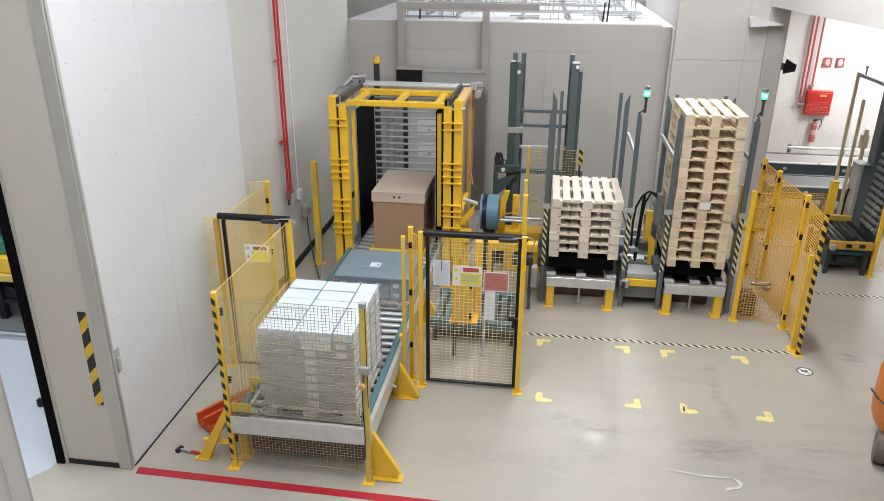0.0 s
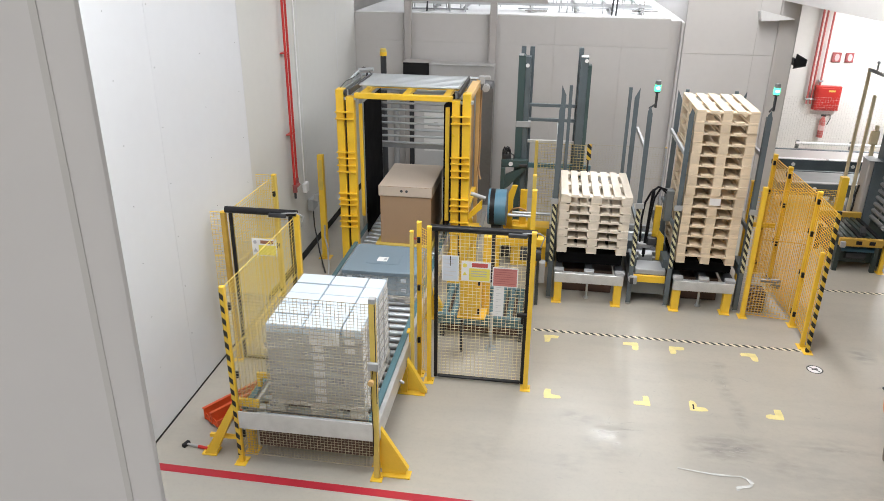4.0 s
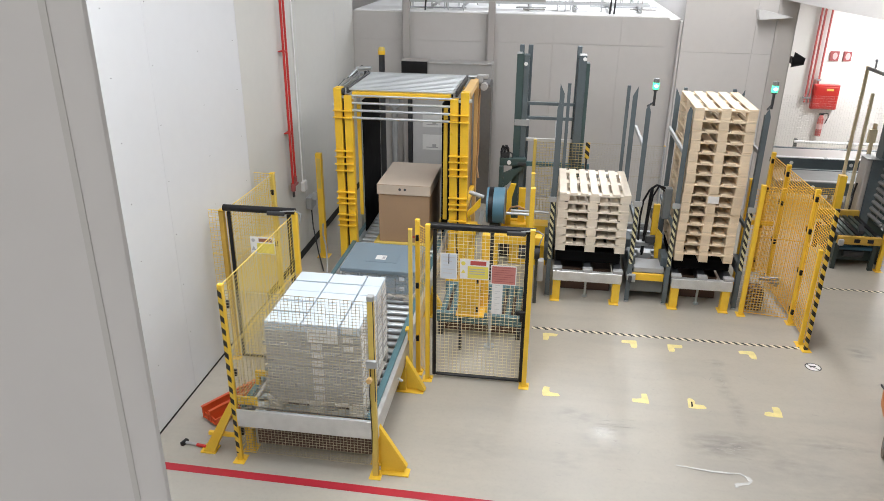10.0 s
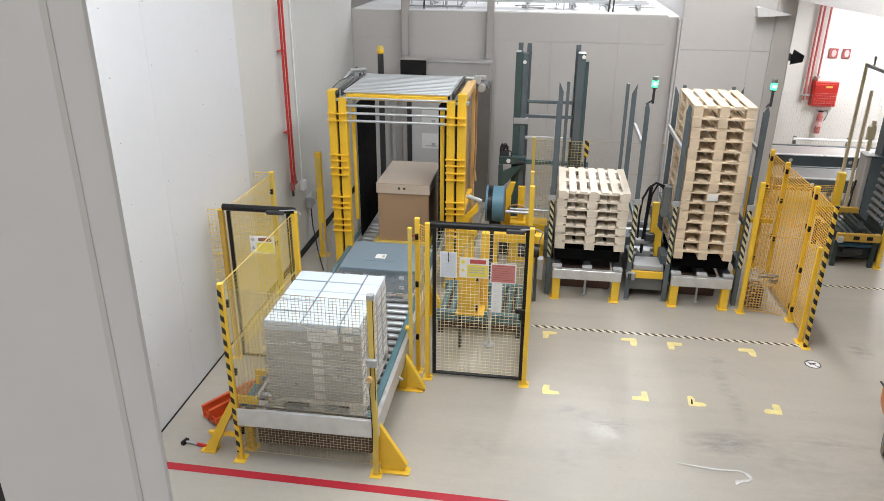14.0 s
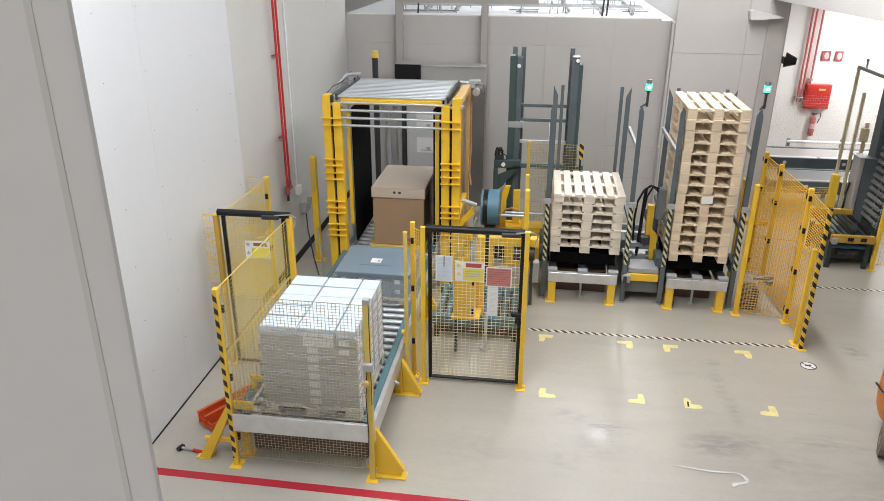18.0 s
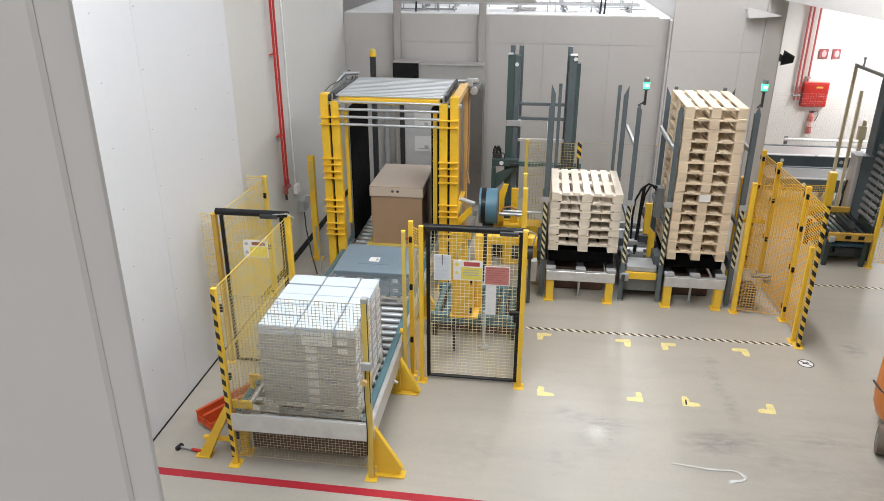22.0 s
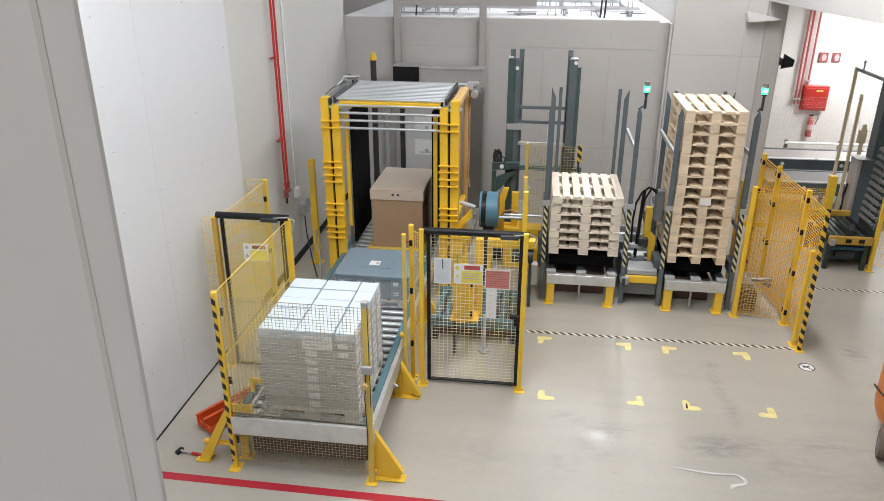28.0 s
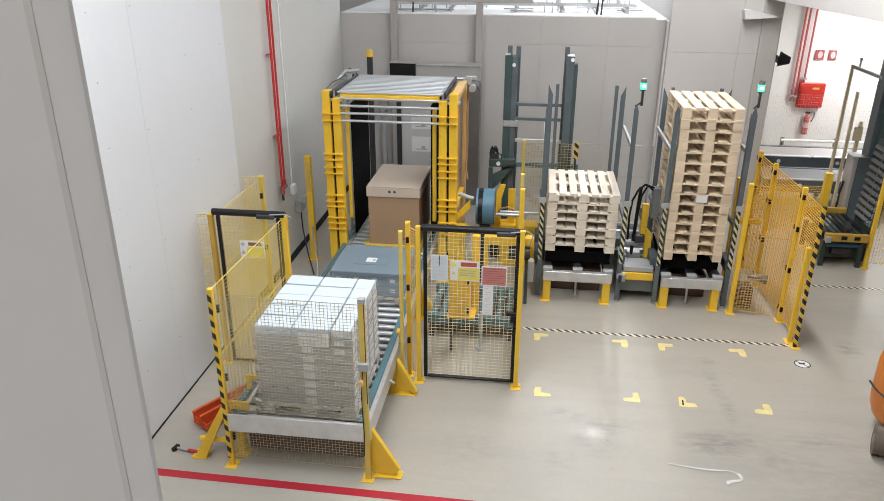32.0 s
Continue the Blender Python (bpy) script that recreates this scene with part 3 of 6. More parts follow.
for i, (a, c) in enumerate(cols):
    for z0, z1 in ((0.0, 3.087), (3.093, ROOF - 0.005)):
        part("panel", B().box(a, c, EY - 0.009, EY - 0.0005, z0, z1, 0.0015), PANEL, enc)
east = bpy.data.objects["enclosure_east"]
for a, c in ((2.25, 3.51), (3.518, 3.857)):
    for z0, z1 in ((0.0, 3.016), (3.024, 4.6), (4.608, CEILING - 0.02)):
        part("panel", B().box(a, c, EY - 0.09, EY - 0.0805, z0, z1, 0.0015), PANELEAST, east)
# white wedge-shaped cap on the pier
solo("light_shelf", B().slab([(3.46, 3.80), (3.53, 3.815), (4.05, 3.70), (4.05, 3.685), (3.6, 3.65), (3.5, 3.645)], 1, EY - 0.34, EY - 0.1405), ROOFWHITE, "small white sheet bracket high on the pier", "bracket")

# steel portal frame in front of the enclosure, with a stainless hood and door
fr = thing("steel_frame", "warm grey steel frame standing against the enclosure", "frame", -2.13, EY - 0.1)
for x in (-2.93, -1.28):
    part("post", B().box(x - 0.065, x + 0.065, EY - 0.17, EY - 0.05, 0, 3.85, 0.006), FRAMEGREY, fr)
part("beam", B().box(-3.0, -0.28, EY - 0.17, EY - 0.05, 3.851, 3.965, 0.006), FRAMEGREY, fr)
hood = thing("tunnel_hood", "brushed stainless hood over the conveyor opening", "hood", -2.1, EY - 0.4)
part("front", B().box(-2.90, -1.2, EY - 0.62, EY - 0.2, 2.36, 2.755, 0.006), STAINLESS, hood)
# the side's dark reflections are painted in as a darker sheet colour
part("side", B().box(-1.5, -1.2, EY - 0.62, EY - 0.2, 0.0, 2.355, 0.006), mat("dark_side_sheet", (0.20, 0.19, 0.185), 0.35, 0.4, var=0.2, scale=1.5), hood, "stainless side sheet, dark reflections painted into its colour")
part("edge", B().box(-2.90, -1.2, EY - 0.64, EY - 0.622, 2.745, 2.77, 0.002), GALV, hood)
# door steel coloured lighter to make up for light missing under the hood
DOORSTEEL = mat("pale_steel_sheet", (0.60, 0.60, 0.61), 0.4, 0.15, var=0.08, scale=1.5, bump=0.02)
door = thing("steel_door", "dark grey steel sliding door with white notices", "door", -2.3, EY - 0.16)
part("leaf", B().box(-2.8, -1.52, EY - 0.195, EY - 0.172, 0.0, 2.34, 0.004), DOORSTEEL, door)
part("leaf_edge", B().box(-2.9, -2.81, EY - 0.2, EY - 0.172, 0.0, 2.34, 0.004), DARKMETAL, door)
for z0, z1 in ((1.42, 1.73), (0.95, 1.26)):
    n = part("notice", B().box(-2.60, -2.12, EY - 0.199, EY - 0.1955, z0, z1, 0), PAPER, door, "white notice sheet")
    part("print", B().box(-2.52, -2.28, EY - 0.2005, EY - 0.1992, z0 + 0.04, z0 + 0.06, 0).box(-2.40, -2.32, EY - 0.2005, EY - 0.1992, z0 + 0.06, z0 + 0.12, 0), GREYINK, n)
t = thing("junction_box", "grey electrical box on the enclosure wall", "electrical box", -3.2, EY - 0.1, 1.2)
part("box", B().box(-3.3, -3.1, EY - 0.12, EY - 0.015, 1.75, 2.12, 0.01), BLUEGREY, t)
part("pipe", B().cyl((-3.2, EY - 0.06, 0.0), (-3.2, EY - 0.06, 1.75), 0.06, 12), BLUEGREY, t)
t = thing("black_camera_box", "matt black box on top of the hood", "box", -2.8, EY - 0.55, 2.742)
part("body", B().box(-2.93, -2.43, EY - 0.66, EY - 0.642, 2.48, 2.772, 0.004).box(-2.93, -2.43, EY - 0.66, EY - 0.3, 2.7725, 2.777, 0.001), BLACK, t)
part("lid", B().box(-2.94, -2.42, EY - 0.67, EY - 0.29, 2.7775, 2.788, 0.003), FRAMEGREY, t)
t = thing("warning_beacon", "black pole topped by a yellow beacon", "beacon", -3.18, 13.5)
part("pole", B().cyl((-3.18, 13.5, 0), (-3.18, 13.5, 2.97), 0.055, 14), DARKMETAL, t)
part("cap", B().cyl((-3.18, 13.5, 2.971), (-3.18, 13.5, 3.04), 0.066, 14), AMBER, t)
part("cap_top", B().cyl((-3.18, 13.5, 3.0405), (-3.18, 13.5, 3.10), 0.064, 14, 0.05), PALE, t)

# pipes, trays and hangers over the roof
random.seed(4)
t = thing("roof_cable_trays", "pale zinc cable trays and pipes over the enclosure roof", "cable tray", -1.0, 18.0, ROOF + 0.02)
R0 = ROOF + 0.02
for i in range(8):
    y = 15.3 + i * 0.95
    x0, x1 = -3.2 + random.uniform(0, 0.6), 1.75 - random.uniform(0, 0.5)
    z = R0 + 0.12 + 0.06 * (i % 2)
    part("tray", B().box(x0, x1, y, y + 0.025, z, z + 0.045, 0).box(x0, x1, y + 0.3, y + 0.325, z, z + 0.045, 0), ROOFPIPE, t)
    b = B()
    for k in range(int((x1 - x0) / 0.4)):
        b.box(x0 + k * 0.4, x0 + k * 0.4 + 0.018, y + 0.026, y + 0.299, z + 0.01, z + 0.03, 0)
    part("rung", b, ROOFPIPE, t)
    for k in range(7):
        x = x0 + 0.1 + (x1 - x0 - 0.2) * k / 6 + random.uniform(-0.1, 0.1)
        part("hanger", B().cyl((x, y + 0.012, R0), (x, y + 0.012, 4.2 + random.random() * 0.5), 0.011, 6), ROOFPIPE if k % 3 else GREYWIRE, t)
for x in (-2.5, -1.9, -0.6, 0.3, 0.95, 1.5):
    part("pipe", B().cyl((x, 15.15, R0 + 0.07), (x + random.uniform(-0.3, 0.3), 24.5, R0 + 0.07), 0.03, 8), (ROOFPIPE, BLUEGREY)[int(x * 10) % 2], t)
for k in range(44):
    x, y = random.uniform(-3.2, 1.5), random.uniform(15.0, 21)
    if k % 2:
        part("conduit", B().cyl((x, y, R0 + 0.04), (x + random.uniform(0.4, 1.3), y + random.uniform(-0.1, 0.1), R0 + 0.04), 0.016, 6), (ROOFPIPE, BLUEGREY, GREYWIRE)[k % 3], t)
    else:
        h = random.uniform(0.12, 0.3)
        part("stand", B().tube([(x, y, R0), (x, y, R0 + h), (x + 0.3, y, R0 + h), (x + 0.3, y, R0)], 0.011, 5), (ROOFPIPE, GREYWIRE, BLUEGREY)[k // 2 % 3], t)
for k in range(5):
    y = 15.6 + k * 1.6
    part("duct", B().box(-3.3, 1.7, y, y + 0.22, R0 + 0.36, R0 + 0.5, 0.02), ROOFPIPE, t)
    for x in (-3.0, -1.4, 0.2, 1.5):
        part("duct_leg", B().cyl((x, y + 0.11, R0), (x, y + 0.11, R0 + 0.36), 0.014, 6), ROOFPIPE, t)
for x, h in ((-2.62, 0.3), (0.92, 0.35), (1.0, 0.5)):
    part("rod", B().cyl((x, 14.95, R0), (x + 0.02, 14.95, R0 + h), 0.017, 8), DARKMETAL, t)

# mezzanine over the right side
EDGE = [(3.82, 14.49), (4.56, 5.0), (5.33, -4.9)]
structure("mezzanine", B().slab(EDGE + [(13.95, -4.9), (13.95, 19.75), (4.21, 19.75), (4.21, 14.49)], 2, MEZZ, 4.9), PALEFASCIA, "pale grey underside and edge of a mezzanine floor", "mezzanine")

# far white wall: hose cabinet, extinguisher, pipes, signs, rail, mesh
FW = 19.8
t = thing("hose_cabinet", "red fire hose cabinet on the white wall", "hose cabinet", 6.75, FW - 0.12, 1.03)
part("box", B().box(6.41, 7.01, FW - 0.15, FW - 0.001, 1.05, 1.66, 0.012), RED, t)
part("door", B().box(6.45, 6.97, FW - 0.168, FW - 0.1505, 1.09, 1.61, 0.008), RED, t)
part("label", B().box(6.70, 6.86, FW - 0.171, FW - 0.1685, 1.52, 1.565, 0), PALE, t)
t = thing("fire_extinguisher", "red fire extinguisher hung on the wall", "fire extinguisher", 6.72, FW - 0.1, 0.35)
part("body", B().cyl((6.72, FW - 0.11, 0.37), (6.72, FW - 0.11, 0.8), 0.07, 16).cyl((6.72, FW - 0.11, 0.8), (6.72, FW - 0.11, 0.9), 0.07, 16, 0.03), WASHEDRED, t)
part("valve", B().box(6.66, 6.78, FW - 0.13, FW - 0.09, 0.9, 0.95, 0.01), BLACK, t)
part("hose", B().tube([(6.76, FW - 0.13, 0.94), (6.86, FW - 0.13, 0.95), (6.88, FW - 0.13, 0.85), (6.82, FW - 0.15, 0.7)], 0.012, 6), BLACK, t)
part("band", B().cyl((6.72, FW - 0.11, 0.55), (6.72, FW - 0.11, 0.68), 0.0715, 16), PINKSYM, t)
t = thing("red_riser_pipes", "three red sprinkler riser pipes on the wall", "pipe", 6.3, FW - 0.08)
for x, zb in ((6.25, 1.2), (6.34, 1.2), (6.49, 1.65)):
    part("pipe", B().cyl((x, FW - 0.08, zb), (x, FW - 0.08, MEZZ - 0.005), 0.024, 10), WASHEDRED, t)
    part("clamp", B().box(x - 0.05, x + 0.05, FW - 0.12, FW - 0.002, zb + 0.1, zb + 0.14, 0.004), BLUEGREY, t)
for x, w in ((6.655, 0.21), (6.965, 0.19)):
    t = thing("fire_sign", "dull red and pink fire sign board", "sign", x + 0.1, FW - 0.02, 2.23, "fire signs")
    part("board", B().box(x, x + w, FW - 0.03, FW - 0.002, 2.23, 2.46, 0.003), DULLRED, t)
    part("symbol", B().slab([(x + w * 0.55 + 0.055 * math.cos(i * math.pi / 8), 2.345 + 0.085 * math.sin(i * math.pi / 8)) for i in range(16)], 1, FW - 0.034, FW - 0.0305), PINKSYM, t)
t = thing("guard_rail", "white steel guard rail by the far wall", "guard rail", 7.2, 19.2)
for z in (0.12, 0.29):
    part("rail", B().cyl((6.07, 19.3, z), (9.5, 19.3, z), 0.035, 10), FRAMEGREY if z < 0.2 else ROOFWHITE, t)
for x in (6.12, 7.4, 8.8):
    part("post", B().box(x - 0.04, x + 0.04, 19.336, 19.40, 0, 0.35, 0.004), DARKGREY, t)


def mesh_panel(b, p, q, z0, z1, cx=0.04, cz=0.032, r=0.0026):
    """A welded wire grid between two plan points."""
    p, q = Vector((*p, 0)), Vector((*q, 0))
    n = max(1, round((q - p).length / cx))
    for i in range(n + 1):
        a = p.lerp(q, i / n)
        b.cyl((a.x, a.y, z0), (a.x, a.y, z1), r, 3, caps=False)
    m = max(1, round((z1 - z0) / cz))
    for j in range(m + 1):
        z = z0 + (z1 - z0) * j / m
        b.cyl((p.x, p.y, z), (q.x, q.y, z), r, 3, caps=False)
    return b


solo("mesh_screen", mesh_panel(B(), (5.2, 19.0), (9.5, 19.0), 0.05, 1.5, 0.06, 0.06, 0.0016), mat("fine_pale_wire", (0.56, 0.53, 0.51), 0.5), "fine grey wire screen before the far wall", "fence")
t = thing("horn_speaker", "black horn loudspeaker on the pier", "speaker", 4.3, EY - 0.3, 2.9)
part("horn", B().cyl((4.21, EY - 0.25, 2.96), (4.40, EY - 0.31, 2.94), 0.14, 16, 0.06), BLACK, t)
part("bracket", B().box(4.201, 4.24, EY - 0.24, EY + 0.05, 2.88, 3.0, 0.004), BLACK, t)
t = thing("wall_socket", "small grey switch boxes on the wall", "socket", 4.3, EY + 0.3, 2.3)
part("box", B().box(4.201, 4.26, EY + 0.1, EY + 0.2, 2.25, 2.38, 0.008).box(4.201, 4.26, EY + 0.1, EY + 0.2, 2.08, 2.2, 0.008), BLUEGREY, t)

# the panel of the opening through which the view is taken
NEAR = [(-0.233, 0.1926), (-0.1975, 0.20028), (-0.1967, 0.20048), (-0.1960, 0.20078), (-0.212, 0.2155), (-0.233, 0.212)]
structure("wall_near", B().slab(NEAR, 2, 0, CEILING - 0.01), JAMB, "pale grey window mullion close by", "mullion")
SLOPE = 0.0079 / 0.0365
seam = [(x, 0.2005 + (x + 0.1965) * SLOPE + o) for x, o in ((-0.2039, -0.00006), (-0.2026, -0.00006), (-0.2026, 0.0004), (-0.2039, 0.0004))]
structure("trim_near_seam", B().slab(seam, 2, 0, CEILING - 0.012), mat("mullion_seam", (0.45, 0.45, 0.45), 0.6, bump=0), "shallow grey seam down the mullion", "trim")
structure("trim_near_gap", B().box(-0.29, -0.2335, 0.1945, 0.215, 0, CEILING - 0.01, 0), BLACK, "black seal behind the mullion", "trim")
structure("wall_near_side", B().box(-2.5, -0.291, 0.18, 0.26, 0, CEILING - 0.01, 0), JAMB, "pale grey wall beside the opening", "wall")

# ---------------------------------------------------------------- floor markings
MARKS = [(0.01, 8.97, 1, -1), (1.25, 8.95, -1, -1), (1.645, 8.925, 1, -1), (2.75, 8.90, -1, -1), (0.035, 7.46, 1, 1), (1.27, 7.49, -1, 1), (1.705, 7.475, 1, 1), (2.735, 7.45, -1, 1)]
random.seed(17)
for x, y, sx, sy in MARKS:
    w, a = 0.085, 0.2
    ring = [(0.012, 0), (a * 0.5, 0.0), (a - 0.012, 0.006), (a, w * 0.35), (a - 0.01, w - 0.008), (a * 0.7, w), (w + 0.008, w), (w, w + 0.008), (w, a * 0.7), (w - 0.008, a - 0.01), (w * 0.4, a), (0.006, a - 0.012), (0, a * 0.5), (0, 0.012)]
    pts = [(x + sx * (p + random.uniform(-0.008, 0.008)), y + sy * (q + random.uniform(-0.008, 0.008))) for p, q in ring]
    solo("floor_mark", B().slab(pts, 2, 0.0008, 0.0022), MARKYELLOW, "worn yellow corner mark taped on the floor", "floor mark", "pallet corner marks")
solo("floor_tape", B().box(-0.14, 3.42, 9.06, 9.12, 0.0005, 0.002, 0), HAZARDFLOOR, "black and pale striped tape across the floor", "tape", "striped tapes")
solo("floor_tape", B().box(4.1, 7.5, 11.04, 11.1, 0.0005, 0.002, 0), HAZARDFLOOR, "black and pale striped tape across the floor", "tape", "striped tapes")
solo("red_line", B().slab([(-3.95, 5.56), (6.0, 5.44), (6.0, 5.54), (-3.97, 5.66)], 2, 0.0005, 0.0022), REDTAPE, "worn red line taped on the floor", "floor line")
solo("tape_scrap", B().slab([(1.738, 7.50), (1.757, 7.505), (1.765, 7.60), (1.748, 7.61)], 2, 0.0024, 0.0034), BLACK, "scrap of black tape stuck across a yellow mark", "tape")
t = thing("floor_sign", "round white no-entry floor sticker", "floor sign", 3.4, 8.63)
part("disc", B().cyl((3.4, 8.63, 0.0005), (3.4, 8.63, 0.002), 0.095, 28), PAPER, t)
b = B()
for i in range(28):
    a, c = 6.28318 * i / 28, 6.28318 * (i + 1) / 28
    b.beam((3.4 + 0.092 * math.cos(a), 8.63 + 0.092 * math.sin(a), 0.0026), (3.4 + 0.092 * math.cos(c), 8.63 + 0.092 * math.sin(c), 0.0026), 0.014, 0.001)
b.beam((3.34, 8.69, 0.0026), (3.46, 8.57, 0.0026), 0.014, 0.001)
part("print", b.beam((3.36, 8.63, 0.0025), (3.44, 8.65, 0.0025), 0.03, 0.001), INK, t)
b = B()
pts = [(1.414, 6.42), (1.56, 6.395), (1.75, 6.375), (1.93, 6.37), (2.03, 6.382), (2.09, 6.34), (2.115, 6.28), (2.08, 6.235), (2.0, 6.22), (1.95, 6.19), (1.96, 6.16)]
for i, (p, q) in enumerate(zip(pts, pts[1:])):
    b.beam((*p, 0.006 + 0.004 * (i % 2)), (*q, 0.006 + 0.004 * ((i + 1) % 2)), 0.013 + 0.016 * (i > 4) + 0.008 * (i % 3), 0.003)
solo("plastic_strap", b, STRAPWHITE, "crumpled strip of white plastic film on the floor", "plastic strip")
random.seed(9)
b = B()
for k in range(26):
    x, y = random.gauss(0.75, 0.16), random.gauss(6.98, 0.07)
    b.beam((x, y, 0.001), (x + random.uniform(0.02, 0.13), y + random.uniform(-0.01, 0.01), 0.001), random.uniform(0.003, 0.009), 0.0006)
for k in range(16):
    x, y = random.gauss(2.1, 0.18), random.gauss(6.8, 0.15)
    b.beam((x, y, 0.001), (x + random.uniform(0.02, 0.1), y + random.uniform(-0.03, 0.03), 0.001), random.uniform(0.003, 0.012), 0.0006)
for k in range(18):
    a = k / 18
    x, y = 2.215 - 0.015 * math.sin(a * 3.1), 8.6 - 1.5 * a
    if k % 4 != 3:
        b.beam((x + random.uniform(-0.02, 0.02), y, 0.0009), (x + random.uniform(-0.01, 0.015), y - 0.06, 0.0009), 0.004 + 0.008 * random.random(), 0.0005)
for k in range(26):
    x, y = random.uniform(-0.2, 4.5), random.uniform(5.7, 8.5)
    b.beam((x, y, 0.0009), (x + random.uniform(-0.1, 0.1), y + random.uniform(-0.08, 0.08), 0.0009), random.uniform(0.003, 0.02), 0.0005)
tagged(solo("scuff_marks", b, mat("scuff", (0.365, 0.345, 0.31), 0.36, var=0.12, scale=8), "dark scuffs scraped into the floor", "scuff"), kind="stuff")


# ---------------------------------------------------------------- fences
def fence_post(parent, x, y, h=2.0, material=None, w=0.06, foot=True):
    p = part("post", B().box(x - w / 2, x + w / 2, y - w / 2, y + w / 2, 0.008, h, 0.005), material or YELLOW, parent)
    part("cap", B().box(x - w / 2 - 0.002, x + w / 2 + 0.002, y - w / 2 - 0.002, y + w / 2 + 0.002, h + 0.0005, h + 0.014, 0.004), BLACK if material is HAZARD else YELLOW, p)
    if foot:
        part("foot", B().box(x - 0.06, x + 0.06, y - 0.075, y + 0.075, 0, 0.0078, 0.002).cyl((x + 0.045, y, 0.0), (x + 0.045, y, 0.025), 0.012, 8), YELLOW, p)
    return p


def fence_clips(parent, x, y, dx, dy, zs=(0.3, 1.0, 1.75)):
    for z in zs:
        part("clip", B().box(x + dx - 0.018, x + dx + 0.018, y + dy - 0.018, y + dy + 0.018, z - 0.035, z + 0.035, 0.004), BLACK, parent)


def fence_panel(parent, p, q, z0=0.12, z1=1.98, material=None, cx=0.04, cz=0.032, r=0.003, rod=0.006):
    """One framed wire panel."""
    pn = tagged(part("wire_panel", mesh_panel(B(), p, q, z0, z1, cx, cz, r), material or WIRE, parent), kind="stuff")
    for z in (z0, z1, z0 + 0.62 * (z1 - z0)):
        part("edge_rod", B().cyl((*p, z), (*q, z), rod, 6), material or WIRE, pn)
    return pn


# fence round the near end of the conveyor line
f = thing("safety_fence", "yellow wire safety fence round the conveyor end", "fence", -2.3, 5.83)
hz = fence_post(f, -2.995, 5.82, 1.98, YELLOW, 0.05)
part("stripe", B().box(-3.019, -2.982, 5.791, 5.7945, 0.1, 1.97, 0), HAZARD, hz, "black and yellow warning stripes")
p2 = fence_post(f, -1.575, 5.8, 1.98, PALE, 0.056)
part("edge_strip", B().box(-1.552, -1.5445, 5.766, 5.7715, 0.9, 1.95, 0), DARKMETAL, p2, "dark seal strip")
part("top_cap", B().box(-1.606, -1.544, 5.769, 5.831, 1.95, 1.999, 0.004), BLUEGREY, p2)
p3 = fence_post(f, -2.93, 7.72, 2.0)
# front panel wire is darker and greyer than the side panel's
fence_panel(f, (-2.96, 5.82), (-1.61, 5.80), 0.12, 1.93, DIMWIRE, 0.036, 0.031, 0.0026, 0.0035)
fence_panel(f, (-2.99, 5.87), (-2.95, 7.68), 0.12, 1.98, PALEWIRE, 0.1, 0.04, 0.0032)
fence_clips(f, -3.0, 5.86, 0.02, 0.03)
part("brace", B().slab([(-3.046, 0.70), (-3.046, 0.56), (-3.30, 0.02), (-3.42, 0.02)], 1, 5.86, 5.95), YELLOW, f)
part("brace_tie", B().box(-3.36, -3.06, 5.9, 5.94, 0.2, 0.24, 0.003), YELLOW, f)
part("brace_foot", B().box(-3.45, -3.29, 5.85, 5.99, 0, 0.018, 0.003), YELLOW, f)
part("gusset", B().slab([(-1.54, 0.52), (-1.54, 0.02), (-1.30, 0.02), (-1.30, 0.1)], 1, 5.86, 5.875).slab([(-1.54, 0.56), (-1.54, 0.46), (-1.30, 0.06), (-1.27, 0.10)], 1, 5.84, 5.895), YELLOW, f)
part("gusset_foot", B().box(-1.54, -1.25, 5.81, 5.93, 0, 0.018, 0.003), YELLOW, f)
part("push_box", B().box(-1.62, -1.52, 5.725, 5.765, 1.28, 1.36, 0.006), BLUEGREY, p2)
part("emergency_knob", B().cyl((-1.585, 5.72, 1.17), (-1.585, 5.68, 1.17), 0.027, 14), PEACH, p2)
part("cable", B().tube([(-1.58, 5.755, 1.28), (-1.60, 5.75, 1.0), (-1.59, 5.758, 0.55), (-1.60, 5.762, 0.3)], 0.005, 6), BLACK, p2)


